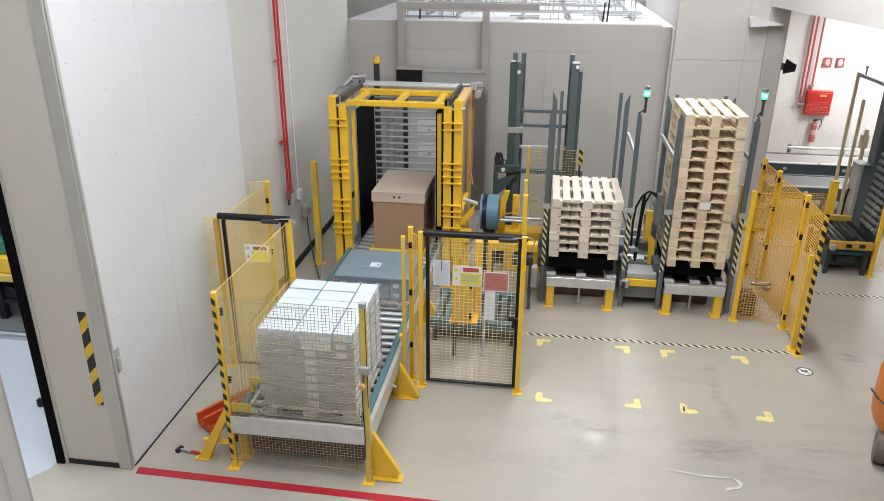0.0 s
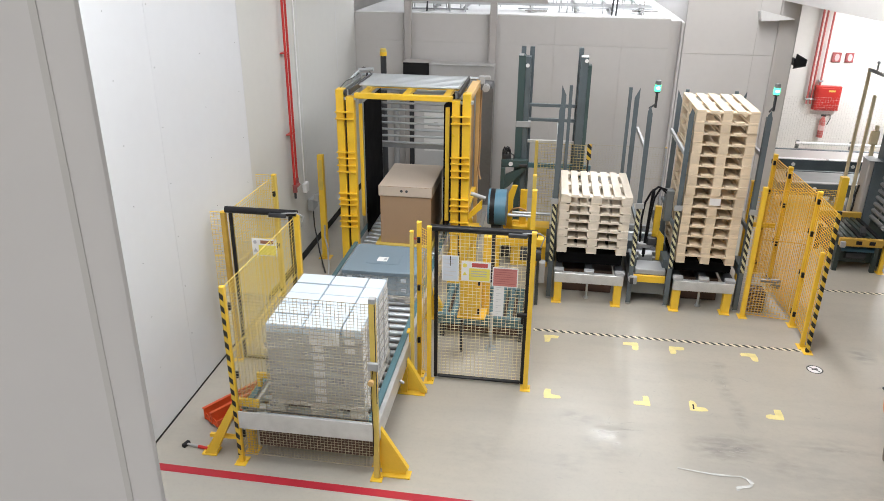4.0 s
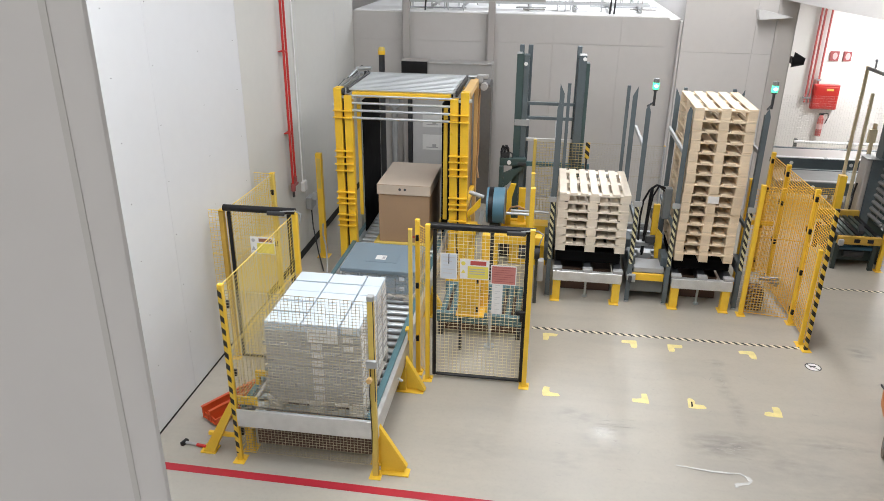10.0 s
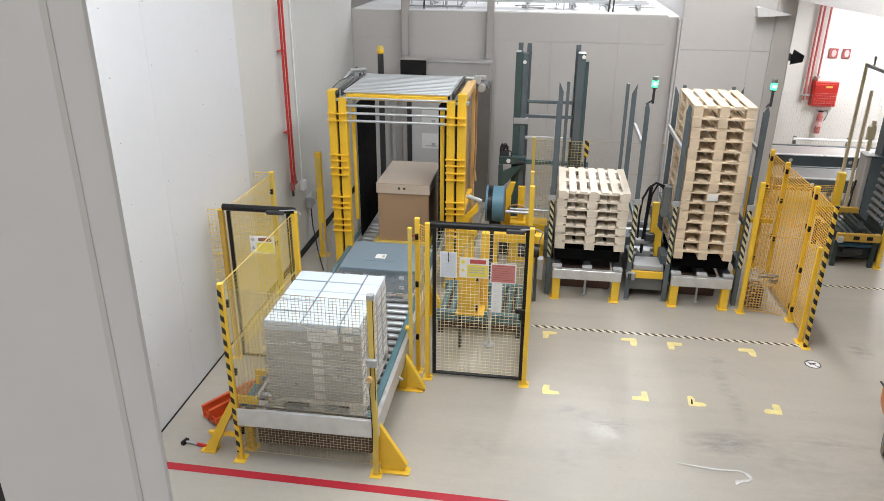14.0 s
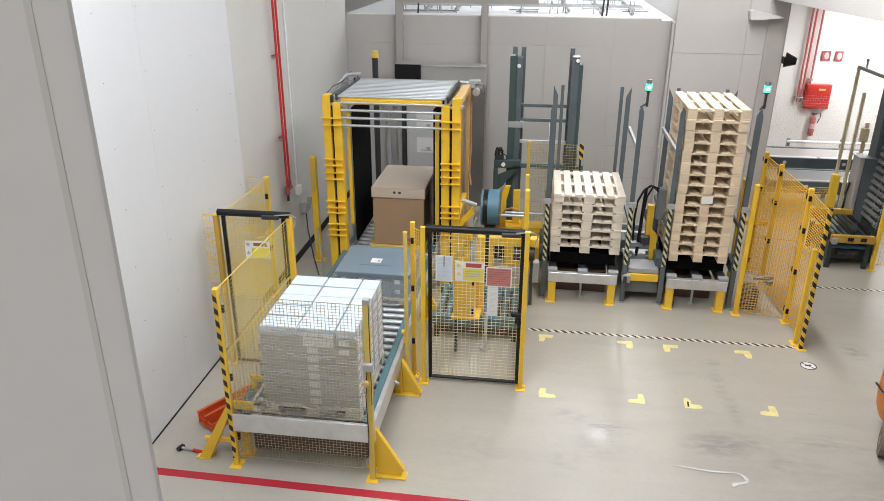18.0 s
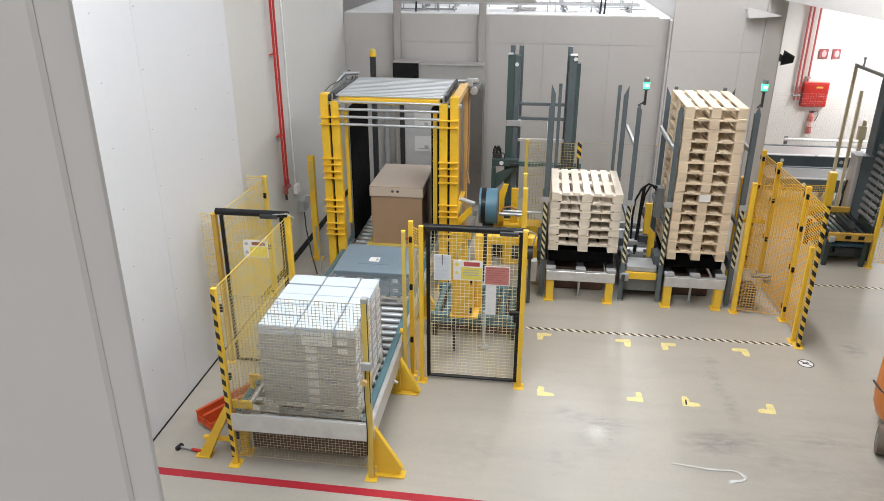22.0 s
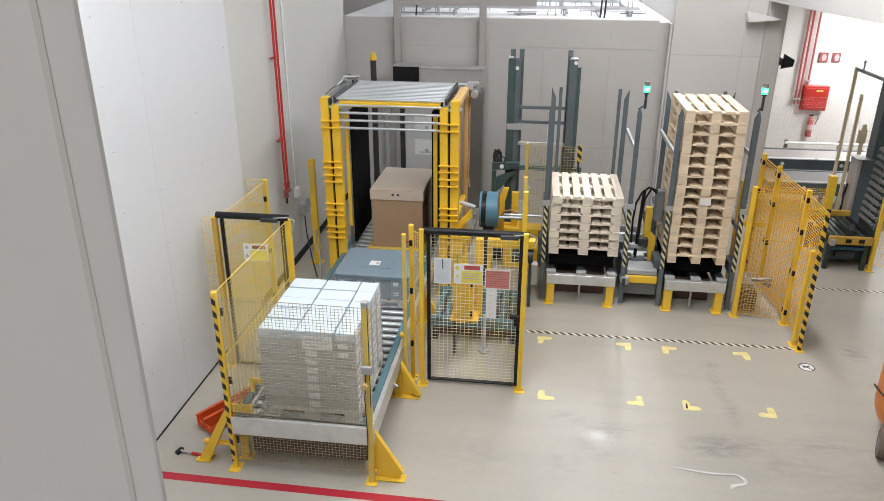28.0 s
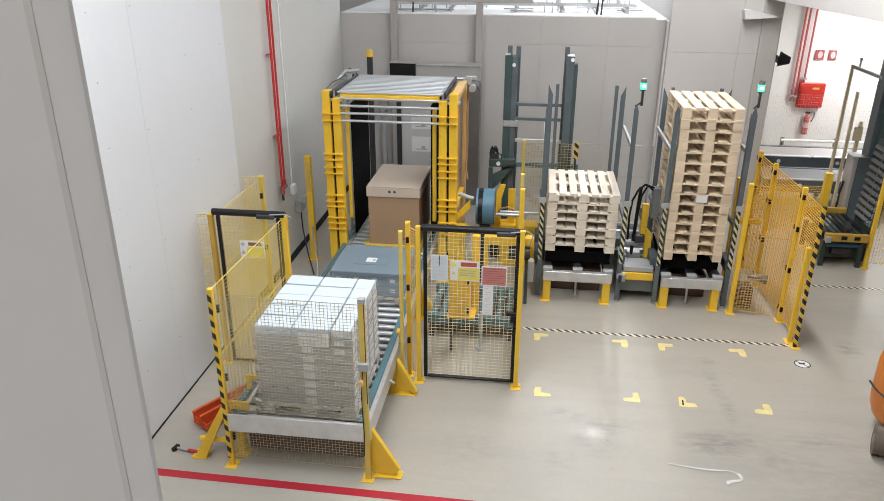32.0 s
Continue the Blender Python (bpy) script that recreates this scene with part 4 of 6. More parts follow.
def gate(label, x0, x1, y, z1, material):
    """A black-framed wire gate with its interlock bar."""
    g = thing("safety_gate", label, "gate", (x0 + x1) / 2, y)
    r = 0.022
    part("gate_frame", B().box(x0, x0 + 2 * r, y - r, y + r, 0.025, z1, 0.008).box(x1 - 2 * r, x1, y - r, y + r, 0.025, z1, 0.008).box(x0 + 2 * r, x1 - 2 * r, y - r, y + r, 0.025, 0.025 + 1.5 * r, 0.008), BLACK, g)
    part("top_bar", B().cyl((x0 - 0.04, y, z1 + 0.04), (x1 + 0.06, y, z1 + 0.04), 0.04, 14), BLACK, g)
    tagged(part("wire_panel", mesh_panel(B(), (x0 + 2 * r, y), (x1 - 2 * r, y), 0.07, z1, 0.05, 0.042, 0.0028), material, g), kind="stuff")
    part("latch", B().box(x1 - 0.12, x1 + 0.02, y - 0.07, y - 0.028, 0.95, 1.0, 0.006).box(x1 - 0.07, x1 - 0.04, y - 0.06, y - 0.028, 0.86, 0.95, 0.004), BLACK, g)
    part("interlock", B().box(x1 - 0.26, x1 - 0.05, y - 0.075, y - 0.042, z1 + 0.0, z1 + 0.05, 0.008), DARKMETAL, g)
    part("sensor_cable", B().tube([(x1 - 0.1, y - 0.05, z1 + 0.05), (x1 + 0.08, y - 0.06, z1 + 0.07), (x1 + 0.14, y - 0.03, z1 + 0.02), (x1 + 0.1, y, z1 - 0.12)], 0.008, 6), BLUEGREY, g)
    return g


def sign(parent, x0, x1, y, z0, z1, material, bars, name="sign", ink=None):
    s = part(name, B().box(x0, x1, y - 0.006, y - 0.001, z0, z1, 0), PAPER, parent)
    part("field", B().box(x0 + 0.012, x1 - 0.012, y - 0.0075, y - 0.0062, z0 + 0.012, z1 - 0.012, 0), material, s)
    h = (z1 - z0) / (bars + 1.5)
    for i in range(bars):
        part("print", B().box(x0 + 0.03, x1 - 0.03 - 0.03 * (i % 3), y - 0.0085, y - 0.0077, z1 - h * (i + 1.1), z1 - h * (i + 1.1) + h * 0.22, 0), ink or GREYINK, s)
    return s


g = gate("black-framed cream wire gate with warning boards", -1.305, -0.215, 7.68, 1.93, CREAMWIRE)
d = sign(g, -1.215, -1.02, 7.65, 1.34, 1.66, PAPERBLUE, 5, "document", FAINTINK)
part("clip", B().box(-1.122, -1.112, 7.6395, 7.642, 1.53, 1.655, 0), INK, d)
s = part("sign", B().box(-0.99, -0.655, 7.641, 7.646, 1.36, 1.6, 0), PAPER, g)
part("field", B().box(-0.9, -0.665, 7.6395, 7.6407, 1.37, 1.52, 0), SIGNYELLOW, s)
part("band", B().box(-0.87, -0.69, 7.6395, 7.6407, 1.535, 1.585, 0), SIGNRED, s)
for z in (1.48, 1.45, 1.42):
    part("print", B().box(-0.88, -0.7, 7.638, 7.6392, z, z + 0.01, 0), GREYINK, s)
part("symbol", B().slab([(-0.975, 1.43), (-0.925, 1.43), (-0.95, 1.475)], 1, 7.6395, 7.6405), SIGNYELLOW, s)
part("symbol", B().cyl((-0.95, 7.6405, 1.55), (-0.95, 7.6395, 1.55), 0.025, 12), SIGNYELLOW, s)
sign(g, -0.635, -0.345, 7.65, 1.31, 1.55, PALERED, 7, "sign", mat("dark_red_print", (0.40, 0.12, 0.11), 0.6))
sign(g, -0.615, -0.495, 7.655, 0.93, 1.325, PAPER, 14, "document", FAINTINK)
g = gate("black-framed yellow wire gate beside the wall", -3.75, -2.98, 7.72, 1.98, PALEWIRE)
s = part("sign", B().box(-3.485, -3.185, 7.684, 7.69, 1.475, 1.69, 0), PAPER, g)
part("field", B().box(-3.405, -3.195, 7.682, 7.6838, 1.485, 1.61, 0), SIGNYELLOW, s)
part("band", B().box(-3.38, -3.22, 7.682, 7.6838, 1.63, 1.67, 0), mat("brown_band", (0.30, 0.13, 0.07), 0.5), s)
part("symbol", B().slab([(-3.475, 1.52), (-3.42, 1.52), (-3.4475, 1.57)], 1, 7.682, 7.6838), GREYINK, s)
part("symbol", B().cyl((-3.4475, 7.6838, 1.645), (-3.4475, 7.682, 1.645), 0.022, 12), GREYINK, s)

f = thing("safety_fence", "pale yellow wire fence beside the white wall", "fence", -3.8, 8.4)
# first post gets dull amber to paint in the weaker light on it
fence_post(f, -3.82, 7.72, 1.98, AMBERDULL)
fence_post(f, -3.73, 9.15, 2.0, PALE)
fence_panel(f, (-3.985, 7.72), (-3.86, 7.72), 0.5, 1.98, PALEWIRE)
fence_panel(f, (-3.78, 7.76), (-3.735, 9.11), 0.1, 1.98, PALEWIRE, 0.06, 0.036, 0.0034)
fence_panel(f, (-3.985, 9.15), (-3.765, 9.15), 0.5, 2.0, PALEWIRE)
fence_clips(f, -3.73, 9.12, 0, -0.02)

f = thing("safety_fence", "yellow fence posts and wire between conveyor and gate", "fence", -1.0, 8.2)
fence_post(f, -1.352, 7.60, 2.0, YELLOW, 0.05)
fence_post(f, -1.49, 7.73, 2.0, YELLOW, 0.052)
fence_post(f, -1.53, 7.48, 1.98, PALE, 0.042, False)
fence_panel(f, (-1.46, 7.70), (-1.38, 7.62), 0.1, 1.95, WIRE)
fence_clips(f, -1.49, 7.70, 0.0, 0.0, (0.5, 1.2, 1.8))
fence_post(f, -0.19, 7.62, 2.0, YELLOW, 0.055)
fence_post(f, -0.235, 9.1, 2.0)
fence_panel(f, (-0.195, 7.66), (-0.235, 9.06), 0.12, 1.2, WIRE)
fence_post(f, -0.255, 9.75, 2.0, PALE, 0.05)
fence_panel(f, (-0.235, 9.14), (-0.255, 9.71), 0.12, 1.3, WIRE)

# fence round the pallet dispensers
f = thing("safety_fence", "yellow wire fence with a striped corner post", "fence", 3.2, 10.0)
fence_post(f, 3.43, 9.06, 1.95, HAZARD, 0.045)
fence_post(f, 3.40, 9.2, 1.35, YELLOW, 0.05)
fence_post(f, 3.435, 9.80, 1.96)
fence_post(f, 3.375, 10.92, 1.96, AMBER)
fence_post(f, 3.34, 11.6, 1.96)
fence_post(f, 2.80, 9.96, 1.93)
for p, q in (((3.43, 9.1), (3.435, 9.76)), ((3.433, 9.84), (3.377, 10.88)), ((3.373, 10.96), (3.342, 11.56))):
    fence_panel(f, p, q, 0.1, 1.92, AMBERWIRE, 0.06, 0.036, 0.0044)
fence_panel(f, (2.84, 9.96), (3.40, 9.86), 0.05, 1.92, AMBERWIRE, 0.04, 0.04, 0.0032)
for x, y in ((3.42, 9.80), (3.36, 10.92), (3.325, 11.6)):
    for d in (-0.052, 0.052):
        fence_clips(f, x, y, 0.0, d, (0.2, 0.8, 1.4, 1.85))
fence_post(f, 2.93, 11.0, 1.7, AMBER, 0.07)
fence_panel(f, (2.96, 11.0), (3.31, 11.0), 0.3, 1.55, AMBERWIRE, 0.05, 0.045, 0.0034)
part("rail", B().box(2.966, 3.33, 10.98, 11.02, 1.0, 1.07, 0.005), AMBER, f)
t = thing("wire_basket", "rusty wire basket holding pipe ends inside the fence", "basket", 3.0, 10.2)
b = mesh_panel(B(), (2.86, 10.06), (3.16, 10.06), 0.02, 0.5, 0.045, 0.04, 0.003)
mesh_panel(b, (2.86, 10.4), (3.16, 10.4), 0.02, 0.5, 0.045, 0.04, 0.003)
mesh_panel(b, (3.16, 10.06), (3.16, 10.4), 0.02, 0.5, 0.045, 0.04, 0.003)
part("cage", b, mat("basket_wire", (0.60, 0.57, 0.53), 0.6, 0.1, var=0.2), t)
part("contents", B().box(2.9, 3.12, 10.1, 10.36, 0.0, 0.34, 0.02), UNDER, t)
part("pipe_end", B().cyl((3.0, 10.1, 0.52), (3.26, 10.05, 0.56), 0.03, 12).cyl((3.2, 10.2, 0.44), (3.27, 10.12, 0.44), 0.04, 12), DARKSLAT, t)
f = thing("safety_fence", "pale yellow wire fence behind the dispensers", "fence", 1.2, 13.0)
fence_post(f, 0.45, 13.1, 1.62, PALE)
fence_post(f, 1.95, 13.1, 1.6, BLUEGREY, 0.03)
fence_panel(f, (0.48, 13.1), (1.93, 13.1), 0.1, 1.6, mat("faint_beige_wire", (0.46, 0.42, 0.34), 0.5), 0.05, 0.04, 0.0018)
f = thing("safety_fence", "olive wire fence with a striped end before the lift masts", "fence", 0.15, 12.03, 0.301)
part("post", B().box(-0.315, -0.265, 12.005, 12.055, 0.301, 1.90, 0.005), PALE, f)
pz = part("post", B().box(0.545, 0.575, 12.015, 12.045, 0.301, 1.885, 0.004), DARKMETAL, f)
part("stripe", B().box(0.53, 0.60, 12.004, 12.0145, 1.62, 1.89, 0.002), HAZARD, pz, "short striped tag")
fence_panel(f, (-0.26, 12.03), (0.54, 12.03), 0.36, 1.86, mat("olive_wire", (0.47, 0.39, 0.19), 0.5), 0.055, 0.045, 0.0045)
t = thing("sensor_post", "yellow light curtain post standing by the wall", "post", -3.67, 11.0)
part("post", B().box(-3.72, -3.62, 10.97, 11.05, 0.015, 1.78, 0.008), YELLOW, t)
part("foot", B().box(-3.77, -3.57, 10.92, 11.1, 0, 0.0145, 0.003), YELLOW, t)
part("window", B().box(-3.70, -3.64, 10.962, 10.9695, 1.2, 1.7, 0.003), PALE, t)
part("box", B().box(-3.8, -3.722, 10.96, 11.05, 1.0, 1.12, 0.006), BLUEGREY, t)


# ---------------------------------------------------------------- conveyor line
LX0, LX1, LZ = -2.93, -1.62, 0.46
cv = thing("roller_conveyor", "long zinc roller conveyor on yellow legs", "conveyor", -2.27, 8.5)
for x, w in ((LX0 - 0.05, 0.05), (LX1, 0.05)):
    part("side_rail", B().box(x, x + w, 5.9, 13.9, 0.35, 0.57, 0.004), GALV, cv, "galvanised side rail")
    part("rail_cover", B().box(x - 0.012 if x < -2 else x - 0.07, x + w + 0.0 if x < -2 else x - 0.001, 5.92, 13.9, 0.571 if x < -2 else 0.44, 0.59 if x < -2 else 0.585, 0.004), TEALRAIL, cv, "teal painted cover strip")
part("end_plate", B().box(LX0 - 0.03, LX1 + 0.02, 5.765, 5.78, 0.455, 0.655, 0.003), GALV, cv, "galvanised end plate")
part("end_flange", B().box(LX0 + 0.16, LX1 + 0.02, 5.7805, 5.795, 0.64, 0.657, 0.002), ZINC, cv)
part("corner_bracket", B().box(-2.97, -2.76, 5.83, 5.86, 0.67, 0.76, 0.004), YELLOW, cv, "yellow corner bracket")
part("corner_bracket", B().box(-2.97, -2.76, 6.3, 6.33, 0.70, 0.76, 0.004), YELLOW, cv, "yellow corner bracket")
part("bracket_post", B().box(-2.965, -2.92, 6.295, 6.335, 0.591, 0.699, 0.003), YELLOW, cv)
part("bracket_bar", B().box(-2.79, -2.755, 5.862, 6.298, 0.715, 0.755, 0.004), GALV, cv)
part("bracket_tab", B().box(-2.80, -2.72, 5.87, 5.92, 0.56, 0.64, 0.004), GALV, cv)
roll = None
for i in range(50):
    y = 5.98 + i * 0.158
    if roll is None:
        roll = part("roller", B().cyl((LX0 + 0.01, y, LZ), (LX1 - 0.075, y, LZ), 0.038, 14).cyl((LX0 + 0.002, y, LZ), (LX1 - 0.071, y, LZ), 0.012, 6), ZINC, cv)
    else:
        again(roll, 0, i * 0.158, 0)
for y in (6.0, 7.32, 9.2, 11.0, 12.8):
    for x, s in ((LX0 - 0.02, -1), (LX1 + 0.02, 1)):
        leg = part("leg", B().box(x - 0.04, x + 0.04, y - 0.03, y + 0.05, 0.012, 0.35, 0.004), YELLOW, cv)
        part("foot", B().box(x - 0.07, x + 0.07 + 0.18 * (s > 0), y - 0.06, y + 0.08, 0, 0.0118, 0.002), YELLOW, leg)
        if s > 0 and y > 6.5:
            part("gusset", B().slab([(x + 0.041, 0.42), (x + 0.041, 0.03), (x + 0.22, 0.03), (x + 0.22, 0.08)], 1, y, y + 0.015).slab([(x + 0.041, 0.46), (x + 0.041, 0.38), (x + 0.20, 0.03), (x + 0.27, 0.03)], 1, y - 0.03, y + 0.045), YELLOW, leg)
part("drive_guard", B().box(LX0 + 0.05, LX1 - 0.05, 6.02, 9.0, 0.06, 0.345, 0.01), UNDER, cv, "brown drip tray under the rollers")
for y in (6.9, 8.05):
    part("bolt", B().cyl((LX1 + 0.05, y, 0.43), (LX1 + 0.1, y, 0.40), 0.016, 8), ZINC, cv)
part("stop_bracket", B().box(LX1 + 0.02, LX1 + 0.1, 7.48, 7.56, 0.70, 0.73, 0.004).box(LX1 + 0.045, LX1 + 0.075, 7.5, 7.54, 0.57, 0.70, 0.003), AMBER, cv)


def pallet_parts(p, x0, y0, z0, w, d, h, tops, wood, cross=3):
    """A wooden pallet with its boards along y."""
    bt = 0.02
    bw = w / (tops + (tops - 1) * 0.42)
    top = part("top_board", B().box(x0, x0 + bw, y0, y0 + d, z0 + h - bt, z0 + h, 0.003), wood, p)
    for i in range(1, tops):
        again(top, i * bw * 1.42)
    c0 = part("cross_board", B().box(x0, x0 + w, y0, y0 + 0.14, z0 + h - 2 * bt - 0.0005, z0 + h - bt - 0.0005, 0.002), wood, p)
    again(c0, 0, (d - 0.14) / 2)
    again(c0, 0, d - 0.14)
    k = min(0.145, w * 0.155)
    xs = (0, (w - k) / 2, w - k)
    blk = bot = None
    for x in xs:
        for y in (0, (d - 0.14) / 2, d - 0.14):
            if blk is None:
                blk = part("block", B().box(x0, x0 + k, y0 + 0.002, y0 + 0.138, z0 + bt + 0.0005, z0 + h - 2 * bt - 0.001, 0.003), wood, p)
            else:
                again(blk, x, y)
        if bot is None:
            bot = part("bottom_board", B().box(x0, x0 + k, y0, y0 + d, z0, z0 + bt, 0.002), wood, p)
        else:
            again(bot, x)


# the wrapped load at the near end
ld = thing("wrapped_pallet_load", "film-wrapped stack of cartons on a pallet, lit top and greyer sides painted in", "pallet load", -2.22, 6.7, LZ + 0.04)
PZ = LZ + 0.0385
pallet_parts(ld, -2.725, 6.04, PZ, 0.98, 1.18, 0.14, 7, PALEPALLET)
random.seed(21)
Z0 = PZ + 0.141
TOPZ = 1.515
nl = 9
hl = (TOPZ - Z0) / nl
LOADX = ((-2.715, -2.342), (-2.34, -1.957), (-1.955, -1.752))
WIDE = ({1: 0.016, 3: 0.011, 4: 0.012}, {1: 0.014, 3: 0.003}, {2: 0.004})
for k in range(nl):
    top = k == nl - 1
    for col, (cx0, cx1) in enumerate(LOADX):
        for r in range(5):
            j = random.uniform(-0.0035, 0.0035) if top else random.uniform(-0.002, 0.002)
            a, c = 6.05 + r * 0.233, 6.05 + (r + 1) * 0.233
            near, far = (WIDE[col].get(5 - r, 0.0025) if top else 0.001), (WIDE[col].get(4 - r, 0.0025) if top else 0.001)
            side = 0.0065 if top else 0.001
            # top layer takes the sheen colour, lower layers the shaded side colour
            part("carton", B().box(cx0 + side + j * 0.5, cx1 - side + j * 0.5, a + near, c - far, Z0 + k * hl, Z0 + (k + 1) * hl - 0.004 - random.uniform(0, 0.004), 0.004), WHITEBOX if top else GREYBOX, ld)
for k in range(nl - 2):
    part("carton_label", B().box(-2.245, -2.135, 6.0455, 6.047, Z0 + (k + 0.15) * hl, Z0 + (k + 0.85) * hl, 0), PAPER, ld, "white paper label")
for k in (6, 7, 8):
    part("carton_label", B().box(-1.92, -1.82, 6.0455, 6.047, Z0 + (k + 0.22) * hl, Z0 + (k + 0.8) * hl, 0), PAPER, ld, "white paper label")
# right-side labels, drawn large so their white also gives the film's sheen
for k in range(nl):
    for r in range(5):
        y = 6.09 + r * 0.233 + random.uniform(-0.01, 0.01)
        part("carton_label", B().box(-1.7505, -1.749, y - 0.01, y + 0.15, Z0 + (k + 0.15) * hl, Z0 + (k + 0.88) * hl, 0), PAPER, ld, "white paper label")
lb = part("pallet_label", B().box(-2.27, -1.97, 6.029, 6.031, 1.33, 1.47, 0), PAPER, ld, "large white shipping label")
for x, z in ((-2.07, 1.43), (-2.02, 1.39), (-2.11, 1.355)):
    part("print", B().box(-2.25, x, 6.0275, 6.0288, z, z + 0.011, 0), GREYINK, lb)
def wrap(parent, x0, x1, y0, y1, z0, z1, seed):
    """Loose stretch film round a load: wavy sheets on all four sides."""
    random.seed(seed)
    b = B()
    ring = [(x0, y0), (x1, y0), (x1, y1), (x0, y1)]
    nu, nv = 12, 12
    vs = []
    for j in range(nv + 1):
        for k in range(4):
            (ax, ay), (cx, cy) = ring[k], ring[(k + 1) % 4]
            for i in range(nu):
                o = 0.007 + 0.006 * noise.noise(Vector((i * 0.6 + seed, j * 0.9, k * 3.7)))
                x, y = ax + (cx - ax) * i / nu, ay + (cy - ay) * i / nu
                nx, ny = ((0, -1), (1, 0), (0, 1), (-1, 0))[k]
                vs.append((x + nx * o, y + ny * o, z0 + (z1 - z0) * j / nv))
    w = 4 * nu
    b._add(vs, [(j * w + i, j * w + (i + 1) % w, (j + 1) * w + (i + 1) % w, (j + 1) * w + i) for j in range(nv) for i in range(w)], True)
    return part("film", b, FILM, parent, "clear stretch film, wrinkled")
wrap(ld, -2.73, -1.742, 6.036, 7.225, PZ + 0.05, TOPZ - 0.015, 3)

# the slate grey load behind it
ld = thing("wrapped_pallet_load", "film-wrapped slate grey cartons with a flat lid", "pallet load", -2.2, 9.1, LZ + 0.04)
pallet_parts(ld, -2.68, 8.6, PZ, 0.98, 0.9, 0.1, 7, OLDWOOD)
for k in range(2):
    for i in range(4):
        for r in range(3):
            x = -2.67 + i * 0.24
            part("carton", B().box(x + 0.002, x + 0.236, 8.62 + r * 0.29, 8.905 + r * 0.29, PZ + 0.101 + k * 0.14, PZ + 0.239 + k * 0.14, 0.004), DARKBOX, ld)
part("lid", B().box(-2.69, -1.69, 8.6, 9.5, PZ + 0.383, PZ + 0.44, 0.008), DARKBOX, ld, "slate grey carton lid")
part("flap", B().box(-2.42, -1.98, 8.85, 9.2, PZ + 0.4405, PZ + 0.445, 0.002), DARKBOX, ld)
lb = part("pallet_label", B().box(-2.29, -2.15, 8.93, 9.07, PZ + 0.4455, PZ + 0.447, 0), PAPER, ld, "white label on the lid")
part("print", B().box(-2.20, -2.165, 8.96, 9.03, PZ + 0.4475, PZ + 0.4483, 0), GREYINK, lb)
for i in range(4):
    for z in (PZ + 0.15, PZ + 0.29):
        part("carton_label", B().box(-2.62 + i * 0.24, -2.55 + i * 0.24, 8.6165, 8.618, z + 0.01, z + 0.06, 0), PAPERBLUE, ld, "pale blue label")
wrap(ld, -2.70, -1.68, 8.60, 9.5, PZ + 0.02, PZ + 0.39, 8)

# the tall brown carton under the wrapping portal
ld = thing("brown_carton", "tall brown cardboard box with a lid on the conveyor", "carton", -2.2, 11.0, PZ)
part("box", B().box(-2.585, -1.80, 10.46, 11.63, 0.575, 1.36, 0.006), CARTON, ld)
part("lid", B().box(-2.605, -1.782, 10.44, 11.65, 1.345, 1.51, 0.008), LIDCARD, ld, "pale cardboard lid with hand holes")
part("lid_seam", B().box(-2.602, -1.785, 10.4385, 10.4397, 1.50, 1.504, 0), CARTON, ld)
for x in (-2.25, -2.17):
    part("hand_hole", B().cyl((x, 10.4395, 1.435), (x, 10.438, 1.435), 0.021, 14), INK, ld)
part("print", B().box(-2.08, -1.94, 10.4575, 10.4595, 0.655, 0.69, 0), SIGNRED, ld)
part("base_board", B().box(-2.66, -1.77, 10.40, 11.66, PZ, 0.574, 0.004), PALE, ld, "yellowish base board")


# ---------------------------------------------------------------- wrapping portal
PX0, PX1, PY0, PY1, PT = -3.19, -1.22, 10.38, 11.75, 2.94
portal = thing("wrapping_portal", "amber yellow pallet wrapping portal with a roller curtain", "wrapping machine", -2.22, 11.0)
